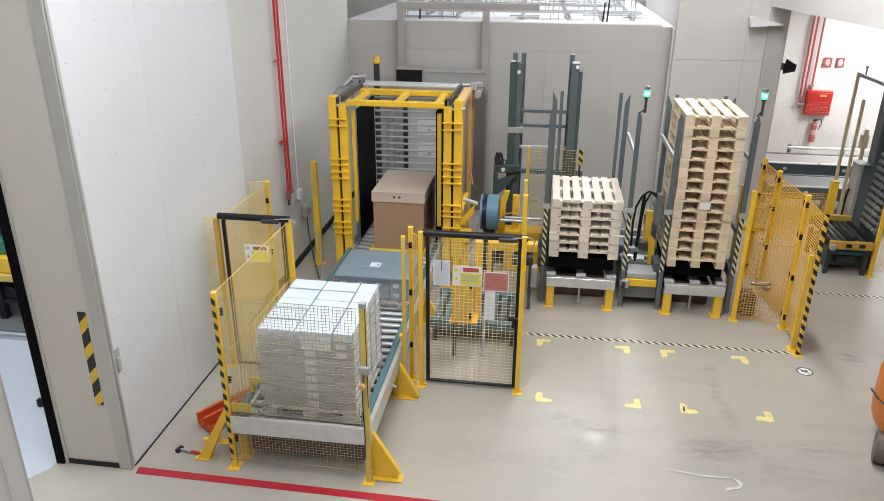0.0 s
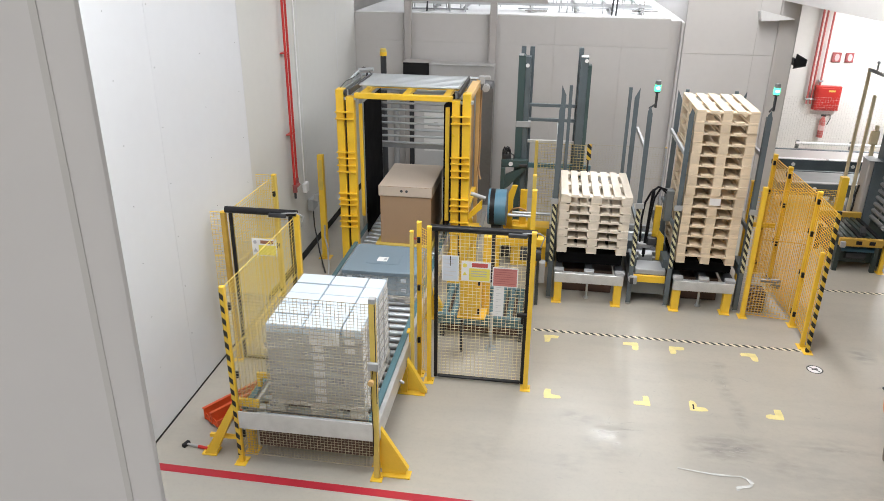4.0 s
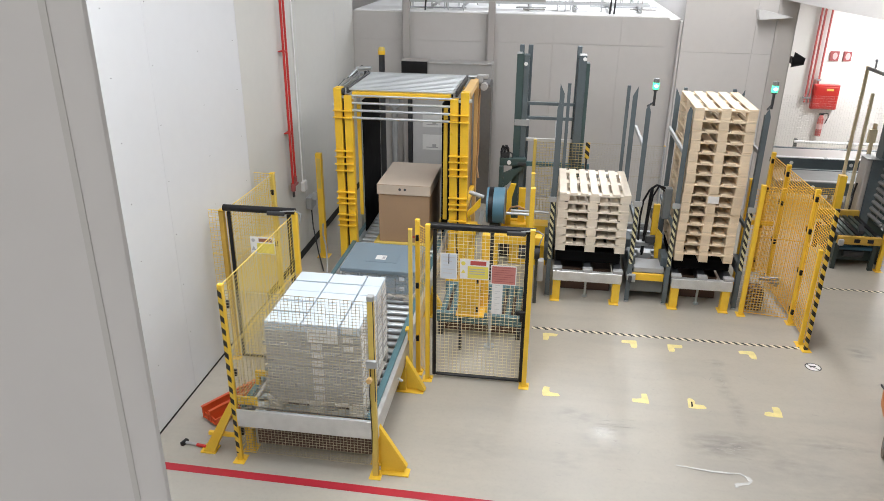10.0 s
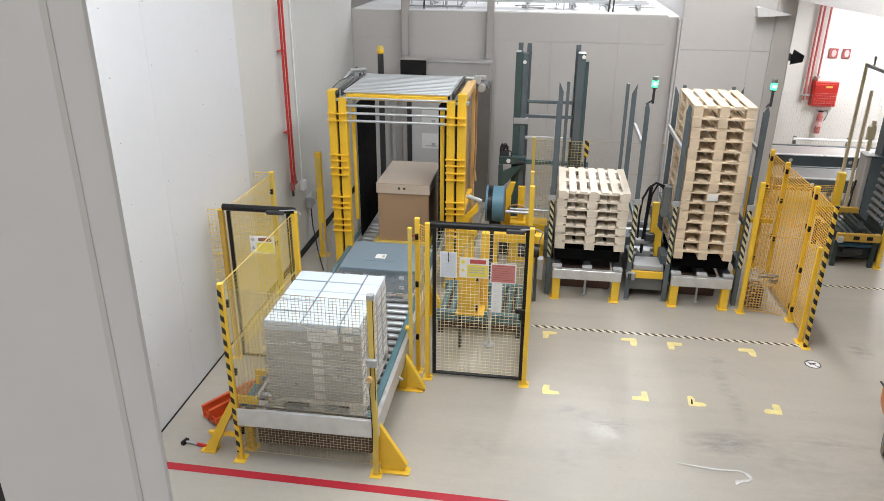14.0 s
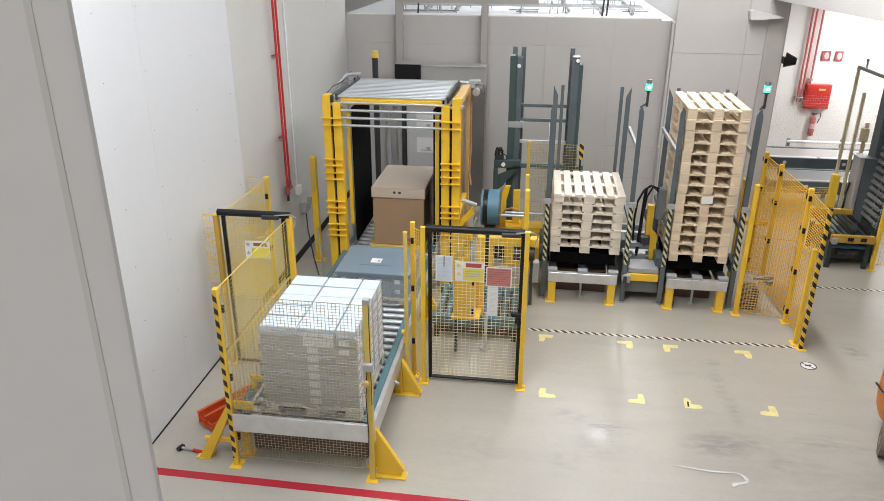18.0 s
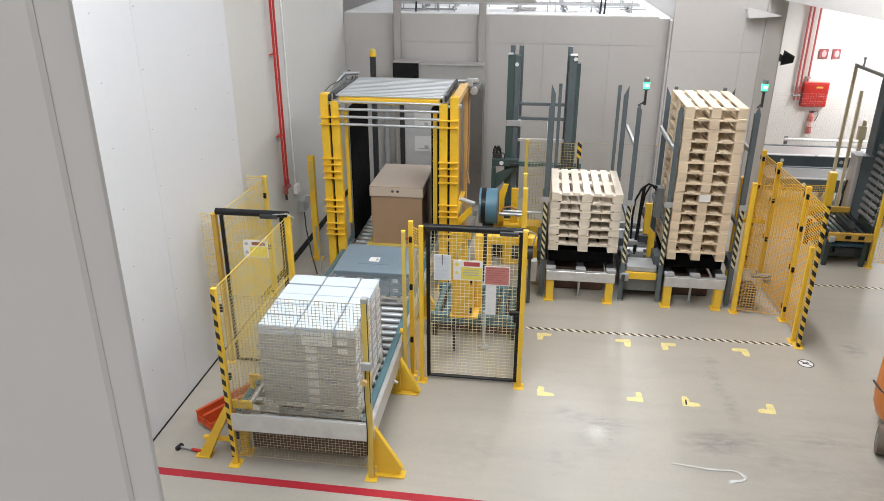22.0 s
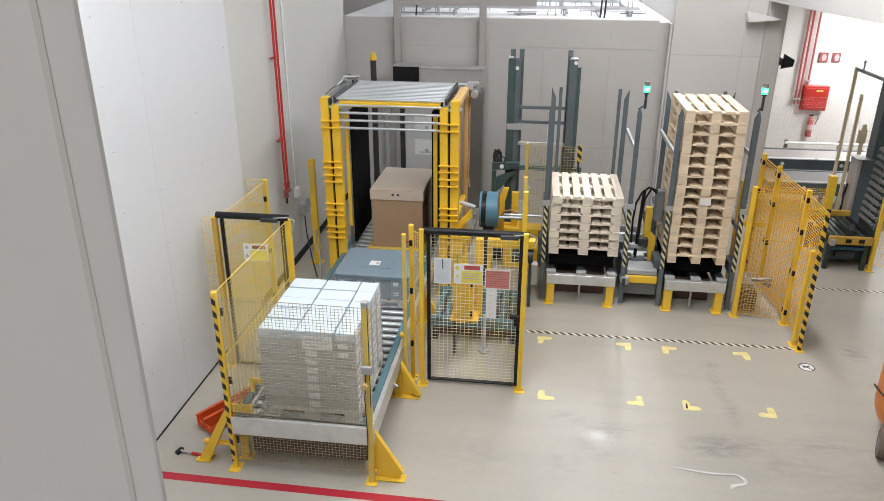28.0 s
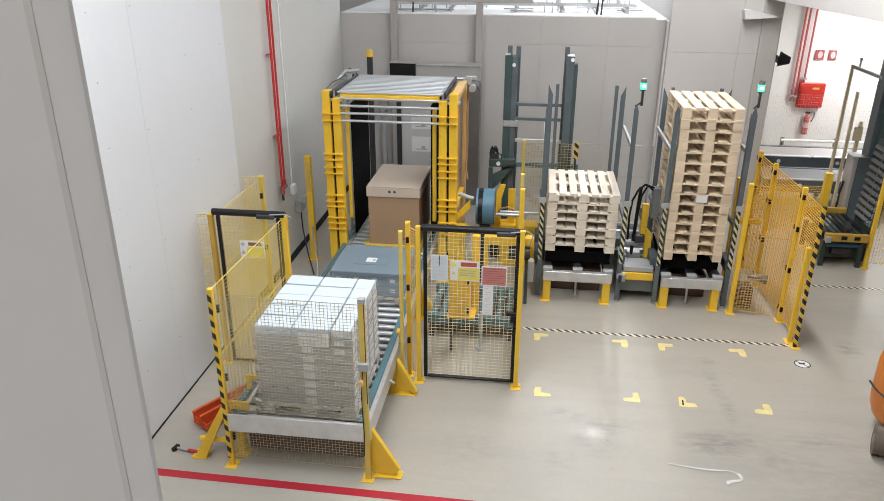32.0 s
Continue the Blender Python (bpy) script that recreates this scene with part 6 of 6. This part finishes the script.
for i in range(1, 7):
    copy_thing(base, pose(0.617 + random.uniform(-0.008, 0.008), 10.77 + random.uniform(-0.01, 0.01), 0.73 + i * 0.128, 0, 0, random.uniform(-0.4, 0.4)))
base = thing("wooden_pallet", "new pine pallet in a tall stack", "pallet", 0.0, 0.0, 0.0, "tall stack pallets")
pallet_parts(base, -0.4, -0.6, 0, 0.8, 1.2, 0.1435, 5, PINE)
base.matrix_basis = pose(2.206, 10.70, 0.715)
for i in range(1, 15):
    p = copy_thing(base, pose(2.206 + random.uniform(-0.008, 0.008), 10.70 + random.uniform(-0.012, 0.012), 0.715 + i * 0.1465, 0, 0, random.uniform(-0.5, 0.5)))
solo("paper_label", B().box(2.14, 2.285, 10.085, 10.087, 1.605, 1.705, 0), PAPER, "blank white paper tacked to a pallet", "label")

# transfer unit between the dispensers
t = thing("transfer_unit", "grey and yellow transfer unit between the dispensers", "conveyor", 1.45, 10.6)
part("cover", B().box(1.27, 1.70, 10.15, 10.5, 0.47, 0.55, 0.008), BLUEGREY, t)
part("front_guard", B().box(1.25, 1.70, 10.11, 10.148, 0.36, 0.47, 0.005), AMBER, t)
part("frame", B().box(1.24, 1.72, 10.2, 12.4, 0.14, 0.33, 0.008), DARKGREY, t)
part("well", B().box(1.245, 1.715, 10.52, 12.4, 0.331, 0.36, 0.004), DARKMETAL, t)
for y, m in ((10.72, BLUEGREY), (10.95, ZINC), (11.3, BLUEGREY), (11.75, ZINC), (12.1, BLUEGREY)):
    part("crossbar", B().box(1.26, 1.70, y, y + 0.07, 0.44, 0.5, 0.006), m, t)
part("motor", B().cyl((1.22, 10.2, 0.42), (1.22, 10.05, 0.42), 0.05, 12).box(1.2, 1.3, 10.06, 10.2, 0.34, 0.46, 0.01), BLUEGREY, t)
part("motor_plate", B().box(1.195, 1.245, 10.035, 10.049, 0.35, 0.45, 0.004), DARKMETAL, t)
part("cylinder", B().cyl((1.42, 10.62, 0.56), (1.46, 10.62, 1.62), 0.026, 12), BLACK, t)
part("cylinder_base", B().box(1.36, 1.56, 10.6, 10.72, 0.50, 0.60, 0.008), GALV, t)
part("guide_block", B().box(1.32, 1.5, 10.56, 10.68, 0.72, 0.78, 0.006), BLUEGREY, t)
part("hose", B().tube([(1.33, 10.5, 0.85), (1.32, 10.5, 1.2), (1.34, 10.5, 1.45), (1.41, 10.5, 1.62), (1.5, 10.5, 1.7), (1.62, 10.5, 1.66)], 0.016, 8), BLACK, t)
part("hose", B().tube([(1.45, 10.54, 1.3), (1.47, 10.53, 1.52), (1.54, 10.52, 1.68), (1.64, 10.5, 1.6)], 0.014, 8), BLACK, t)
part("valve_block", B().box(1.62, 1.73, 10.46, 10.6, 1.2, 1.66, 0.01), DARKGREY, t)
part("support", B().box(1.515, 1.61, 10.62, 10.68, 0.86, 1.36, 0.006).slab([(1.6, 1.0), (1.69, 0.9), (1.70, 0.52), (1.61, 0.52), (1.58, 0.86)], 1, 10.60, 10.66), AMBER, t)
part("clamp", B().box(1.44, 1.58, 10.52, 10.6, 0.78, 0.9, 0.01), DARKMETAL, t)

# ---------------------------------------------------------------- by the left wall
t = thing("red_riser_pipe", "pair of red sprinkler pipes down the white wall", "pipe", -3.94, 10.5)
part("pipe", B().cyl((-3.94, 10.5, 1.42), (-3.94, 10.5, CEILING - 0.01), 0.018, 12), RED, t)
part("pipe", B().cyl((-3.94, 10.62, 1.5), (-3.94, 10.62, CEILING - 0.01), 0.017, 10), RED, t)
part("valve", B().cyl((-3.94, 10.5, 1.3), (-3.94, 10.5, 1.42), 0.036, 12).box(-3.97, -3.89, 10.47, 10.62, 1.38, 1.42, 0.008).cyl((-3.94, 10.62, 1.36), (-3.94, 10.62, 1.5), 0.026, 10), DULLRED, t)
for z in (2.2, 3.4, 4.6):
    part("clamp", B().box(-4.018, -3.93, 10.48, 10.64, z, z + 0.012, 0.003), RED, t)
part("drain", B().cyl((-3.94, 10.5, 1.2), (-3.94, 10.5, 1.3), 0.02, 10), DARKMETAL, t)
t = thing("wall_conduit", "grey conduit with a switch box on the wall", "conduit", -4.0, 11.1, 1.0)
part("conduit", B().cyl((-4.0, 11.12, 1.25), (-4.0, 11.12, CEILING - 0.01), 0.012, 8), ROOFWHITE, t)
part("box", B().box(-4.018, -3.95, 11.05, 11.2, 1.1, 1.26, 0.01), ROOFWHITE, t)
part("lower_box", B().box(-4.018, -3.92, 11.25, 11.5, 0.72, 0.92, 0.01), BLUEGREY, t)
part("cable", B().tube([(-3.96, 11.35, 0.72), (-3.95, 11.35, 0.4), (-3.8, 11.1, 0.02), (-3.5, 10.4, 0.015)], 0.012, 6), DARKMETAL, t)
solo("power_cable", B().tube([(-3.64, 10.94, 0.6), (-3.62, 10.85, 0.45), (-3.5, 10.6, 0.35), (-3.4, 10.3, 0.2), (-3.36, 10.1, 0.02), (-3.4, 9.8, 0.012)], 0.014, 8), BLUEGREY, "grey power cable looping down to the floor", "cable")
t = thing("plastic_trough", "orange-red plastic trough lying on the floor", "trough", -3.5, 6.6)
U, V = Vector((0.53, 0.85, 0)).normalized(), Vector((0.85, -0.53, 0)).normalized()
C0 = Vector((-3.62, 6.36, 0))
def trough(u, v, z):
    return tuple(C0 + U * u + V * v + Vector((0, 0, z)))
for k, off in enumerate((0.0, 0.135)):
    part("base", B().beam(trough(0, off, 0.05), trough(0.75, off, 0.05), 0.07, 0.012), BINRED, t)
    part("side", B().beam(trough(0, off - 0.05, 0.10), trough(0.75, off - 0.05, 0.10), 0.012, 0.13), BINRED, t)
    part("side", B().beam(trough(0, off + 0.045, 0.075), trough(0.75, off + 0.045, 0.075), 0.012, 0.07), BINRED, t)
    part("rim", B().beam(trough(0, off - 0.06, 0.17), trough(0.75, off - 0.06, 0.17), 0.035, 0.012), BINRED, t)
    for u in (0.02, 0.26, 0.5, 0.74):
        part("rib", B().beam(trough(u, off - 0.05, 0.08), trough(u, off + 0.045, 0.06), 0.01, 0.06), BINRED, t)
for u in (0.05, 0.6):
    part("runner", B().beam(trough(u, -0.06, 0.022), trough(u, 0.2, 0.022), 0.03, 0.044), BINRED, t)

t = thing("hammer", "black-headed hammer with a red and white handle", "hammer", -3.55, 5.97)
part("head", B().beam((-3.69, 5.925, 0.022), (-3.665, 6.005, 0.022), 0.038, 0.038), BLACK, t)
part("handle", B().cyl((-3.66, 5.965, 0.025), (-3.40, 5.93, 0.02), 0.014, 10), BLUEGREY, t)
part("grip", B().cyl((-3.53, 5.947, 0.022), (-3.40, 5.93, 0.02), 0.018, 10), RED, t)

# ---------------------------------------------------------------- right side machines
t = thing("roller_table", "dark green roller table with a yellow front beam", "conveyor", 5.0, 12.3)
part("front_beam", B().box(4.62, 5.28, 11.8, 11.87, 0.47, 0.60, 0.005), AMBERDULL, t)
part("rear_beam", B().box(4.62, 5.30, 12.88, 12.95, 0.5, 0.68, 0.005), AMBERDULL, t)
for i in range(7):
    x = 4.68 + i * 0.093
    part("roller", B().beam((x, 11.88, 0.575), (x, 12.86, 0.575), 0.062, 0.05), DARKROLL if i % 3 else BLACK, t)
for x in (4.66, 5.24):
    part("leg", B().box(x - 0.035, x + 0.035, 11.88, 11.94, 0, 0.46, 0.004), DARKROLL, t)
    part("leg", B().box(x - 0.035, x + 0.035, 12.81, 12.86, 0, 0.46, 0.004), DARKROLL, t)
part("blue_pipe", B().cyl((4.7, 11.93, 0.37), (5.24, 11.93, 0.37), 0.04, 12), mat("blue_pipe_paint", (0.03, 0.10, 0.16), 0.4), t)
part("lower_frame", B().box(4.66, 5.24, 12.0, 12.8, 0.12, 0.42, 0.01), DARKROLL, t)
part("drive", B().cyl((4.8, 11.98, 0.26), (5.1, 11.98, 0.26), 0.07, 14), DARKMETAL, t)
for x in (4.86, 5.06):
    part("knob", B().box(x, x + 0.09, 11.785, 11.799, 0.51, 0.57, 0.004), BLACK, t)
part("sensor", B().box(4.62, 4.70, 11.75, 11.798, 0.46, 0.56, 0.008), BLUEGREY, t)
part("stop_bar", B().beam((5.0, 11.95, 0.63), (5.12, 12.3, 0.63), 0.08, 0.05), DARKMETAL, t)
t = thing("machine_column", "grey machine column beside the roller table", "machine", 5.3, 13.2)
part("column", B().box(5.26, 5.35, 12.97, 13.27, 0, 1.57, 0.02), FRAMEGREY, t)
# the column's shaded right face, set in as a dark block
part("rear_column", B().box(5.352, 5.56, 12.99, 13.24, 0, 1.56, 0.01), STEEL, t, "shaded right face of the column, as a dark block")
part("top_plate", B().box(5.24, 5.45, 12.95, 13.29, 1.571, 1.583, 0.005), BLUEGREY, t)
part("cable", B().tube([(5.23, 13.1, 1.1), (5.2, 13.08, 0.9), (5.17, 13.0, 0.75), (5.15, 12.98, 0.6)], 0.018, 8), BLACK, t)
t = thing("tilting_rack", "upright grey roller rack above the roller table", "rack", 5.5, 12.5, 0.6)
for i in range(11):
    a = i / 10
    x, z = 5.39 + 0.1 * a, 0.68 + i * 0.115
    part("roller", B().cyl((x, 12.24, z), (x, 12.74, z), 0.033, 14), DARKSLAT, t)
    part("roller_end", B().cyl((x, 12.225, z), (x, 12.2395, z), 0.02, 10), STAINLESS, t)
    part("bracket", B().slab([(x + 0.02, z - 0.05), (x + 0.12, z - 0.03), (x + 0.12, z + 0.04), (x + 0.02, z + 0.03)], 1, 12.2, 12.212), ZINC, t)
for y in (12.16, 12.76):
    part("side_rail", B().slab([(5.41, 0.6), (5.52, 0.6), (5.64, 1.95), (5.53, 1.95)], 1, y, y + 0.02), STEEL, t)
    part("rail_edge", B().beam((5.53, y + 0.01, 0.6), (5.65, y + 0.01, 1.95), 0.02, 0.03, (0, 1, 0)), BLUEGREY, t)
part("foot", B().box(5.41, 5.52, 12.16, 12.78, 0.0, 0.599, 0.006), DARKROLL, t)
t = thing("dark_mast", "tall dark blue steel mast", "mast", 5.65, 13.4)
part("column", B().box(5.63, 5.98, 13.33, 13.6, 0, 3.95, 0.01), STEEL, t)
part("inner", B().box(5.69, 5.93, 13.25, 13.329, 0, 3.9, 0.006), TEAL, t)
t = thing("gantry_frame", "pale yellow tubular gantry frame", "frame", 5.4, 13.9)
for x, z in ((5.34, 2.95), (5.52, 2.48)):
    part("post", B().box(x - 0.025, x + 0.025, 14.0, 14.05, 0, z, 0.005), CREAM, t)
part("arm", B().beam((5.34, 14.02, 2.92), (5.70, 13.4, 2.80), 0.05, 0.05), BLUEGREY, t)
part("finial", B().cyl((5.41, 13.9, 2.93), (5.41, 13.9, 3.05), 0.018, 8).ball((5.41, 13.9, 3.06), 0.03), BLUEGREY, t)
part("junction_box", B().box(5.58, 5.72, 13.94, 14.0, 1.62, 1.86, 0.008), CREAM, t)
part("stub_post", B().box(5.66, 5.72, 14.01, 14.06, 0, 1.95, 0.004), CREAM, t)
for yy, zt, col in ((16.8, 0.68, FRAMEGREY), (15.3, 0.61, DARKGREY)):
    t = thing("cross_conveyor", "long grey conveyor running across the back", "conveyor", 6.5, yy)
    part("side_beam", B().box(4.4, 9.0, yy - 0.6, yy - 0.52, zt - 0.24, zt, 0.006), STEEL, t)
    part("side_beam", B().box(4.4, 9.0, yy + 0.3, yy + 0.38, zt - 0.24, zt, 0.006), STEEL, t)
    part("top_strip", B().box(4.4, 5.75, yy - 0.6, yy - 0.5, zt + 0.001, zt + 0.02, 0.002).box(5.82, 9.0, yy - 0.6, yy - 0.5, zt + 0.001, zt + 0.02, 0.002), ROOFWHITE if zt > 0.65 else BLUEGREY, t)
    part("belt", B().box(4.42, 8.98, yy - 0.5, yy + 0.29, zt - 0.06, zt - 0.01, 0.004), col, t)
    for x in (4.6, 5.8, 7.2, 8.6):
        part("leg", B().box(x - 0.04, x + 0.04, yy - 0.58, yy - 0.53, 0, zt - 0.24, 0.004), BLUEGREY, t)
        part("leg", B().box(x - 0.04, x + 0.04, yy + 0.31, yy + 0.36, 0, zt - 0.24, 0.004), BLUEGREY, t)
    for x in (5.1, 6.3):
        part("bolt", B().cyl((x, yy - 0.61, zt - 0.1), (x, yy - 0.6, zt - 0.1), 0.04, 12), PAPER, t)
f = thing("safety_fence", "yellow fence post and wire beside the roller table", "fence", 5.4, 11.8)
fence_post(f, 5.36, 11.9, 2.0)
fence_panel(f, (5.40, 11.9), (6.8, 11.5), 0.1, 1.95, WIRE)
fence_post(f, 6.85, 11.5, 2.0)
f = thing("safety_fence", "low yellow fence posts behind the dispensers' side fence", "fence", 4.0, 13.2)
fence_post(f, 4.18, 13.4, 1.10, AMBER, 0.08)
fence_post(f, 5.10, 13.4, 1.14, YELLOW, 0.12)
fence_panel(f, (4.22, 13.4), (5.04, 13.4), 0.1, 0.9, WIRE)
t = thing("forklift", "orange forklift truck with a dark wheel", "forklift", 4.4, 7.6)
def rounded(b, x0, x1, y0, y1, z0, z1, r, n=6):
    """An upright block with round corners in plan and a soft top."""
    ring = []
    for cx, cy, a0 in ((x1 - r, y1 - r, 0), (x0 + r, y1 - r, 90), (x0 + r, y0 + r, 180), (x1 - r, y0 + r, 270)):
        for k in range(n + 1):
            a = radians(a0 + 90 * k / n)
            ring.append((cx + r * math.cos(a), cy + r * math.sin(a), cx, cy))
    m = len(ring)
    vs = []
    levels = [(z0, 0.93), (z0 + 0.12, 0.985), (z0 + 0.25, 1.0), (z1 - 0.18, 1.0), (z1 - 0.08, 0.965), (z1 - 0.02, 0.9), (z1, 0.8)]
    mx, my = (x0 + x1) / 2, (y0 + y1) / 2
    for z, k in levels:
        vs += [(mx + (x - mx) * k, my + (y - my) * k, z) for x, y, _, _ in ring]
    fs = [(j * m + i, j * m + (i + 1) % m, (j + 1) * m + (i + 1) % m, (j + 1) * m + i) for j in range(len(levels) - 1) for i in range(m)]
    b._add(vs, fs, True)
    return b._add(vs[-m:], [tuple(range(m))])


part("body", rounded(B(), 3.675, 5.2, 6.98, 7.72, 0.16, 0.98, 0.36, 12), ORANGE, t)
part("hood", rounded(B(), 4.1, 5.1, 7.1, 7.65, 0.985, 1.25, 0.25), ORANGE, t)
part("belt_line", B().tube([(3.673, 7.5, 0.50), (3.673, 7.34, 0.50), (3.70, 7.2, 0.50), (3.775, 7.085, 0.49), (3.895, 7.005, 0.48), (4.1, 6.975, 0.47)], 0.012, 6), DARKMETAL, t, "dark seam round the body")
w = part("wheel", B().cyl((3.56, 6.92, 0.155), (3.78, 6.84, 0.155), 0.155, 24), mat("brown_wheel_rubber", (0.15, 0.12, 0.095), 0.6, var=0.35, scale=9), t)
part("hub", B().cyl((3.556, 6.9215, 0.155), (3.784, 6.8385, 0.155), 0.06, 16), DARKGREY, w)
part("wheel", B().cyl((4.9, 6.98, 0.15), (5.08, 6.98, 0.15), 0.15, 24), RUBBER, t)
part("mast", B().box(5.2, 5.3, 7.2, 7.9, 0.1, 2.0, 0.01), DARKMETAL, t)
t = thing("packing_machine", "yellow and green machine on black legs in the side room", "machine", -8.5, 8.7)
part("plinth", B().box(-11.0, -6.5, 8.05, 9.4, 0.0, 0.03, 0.005), DARKGREY, t)
part("table", B().box(-10.4, -6.8, 8.3, 9.2, 0.64, 0.74, 0.01), PALE, t)
part("body", B().box(-10.3, -6.85, 8.36, 9.1, 0.741, 0.98, 0.02), YELLOW, t)
part("hood", B().box(-10.2, -6.9, 8.45, 9.1, 0.981, 1.2, 0.03), GREENPAINT, t)
part("cover", B().box(-10.0, -6.95, 8.6, 9.0, 1.201, 1.45, 0.03), DARKMETAL, t)
for x in (-10.3, -9.5, -8.7, -8.0, -7.5, -7.05):
    part("leg", B().box(x - 0.05, x + 0.05, 8.34, 8.44, 0.03, 0.64, 0.005), BLACK, t)
    part("leg", B().box(x - 0.05, x + 0.05, 9.0, 9.1, 0.03, 0.64, 0.005), BLACK, t)
part("drive", B().box(-9.5, -7.2, 8.5, 8.9, 0.25, 0.6, 0.03).cyl((-7.35, 8.4, 0.4), (-7.35, 8.5, 0.4), 0.12, 16), BLACK, t)
part("brace", B().box(-10.2, -7.0, 8.36, 8.42, 0.28, 0.34, 0.005), BLACK, t)
solo("floor_rail", B().box(-12, -6.2, 7.86, 7.92, 0.0, 0.05, 0.006), ZINC, "shiny steel rail along the side room floor", "rail")
t = thing("door_stop", "small black door stop on the floor", "door stop", -5.65, 6.5)
part("block", B().box(-5.68, -5.62, 6.47, 6.53, 0, 0.1, 0.008), BLACK, t)


# ---------------------------------------------------------------- motion
def travel(s):
    """Metres that the roller curtain has run by s seconds; it slows to a stop at 9.8 s."""
    v, a, c = 0.166, 9.2, 9.8
    if s <= a:
        return v * s
    if s >= c:
        return v * a + v * (c - a) / 2
    k = s - a
    return v * a + v * k - v * k * k / (2 * (c - a))


def motions():
    times = [i * 0.2 for i in range(51)] + [32.0]
    for i, o in enumerate(bars):
        rows = []
        for s in times:
            y, z = along(0.2 - i * PITCH + travel(s))
            rows.append((s, pose(0, y - 11.0, z)))
        walk(o, rows)
    rows = []
    for s in times:
        u = 0.2 - (NBARS - 1) * PITCH + travel(s)
        rows.append((s, pose(-0.0, PY1 - 11.0, PT - 0.02 + min(u, -0.02))))
    walk(flap, rows)
    # the whole portal slides along the line, waits, and slides back
    slide = [(0.0, 0.0), (9.7, 0.0), (10.3, -0.035), (11.0, -0.085), (11.5, -0.126), (12.0, -0.165), (12.5, -0.195), (13.0, -0.215), (13.5, -0.240), (14.0, -0.265), (14.5, -0.275),
             (15.0, -0.276), (30.0, -0.276), (30.4, -0.255), (30.7, -0.220), (31.0, -0.176), (31.5, -0.105), (32.0, -0.025)]
    walk(portal, [(s, pose(-2.22, 11.0 + d, 0)) for s, d in slide])


motions()
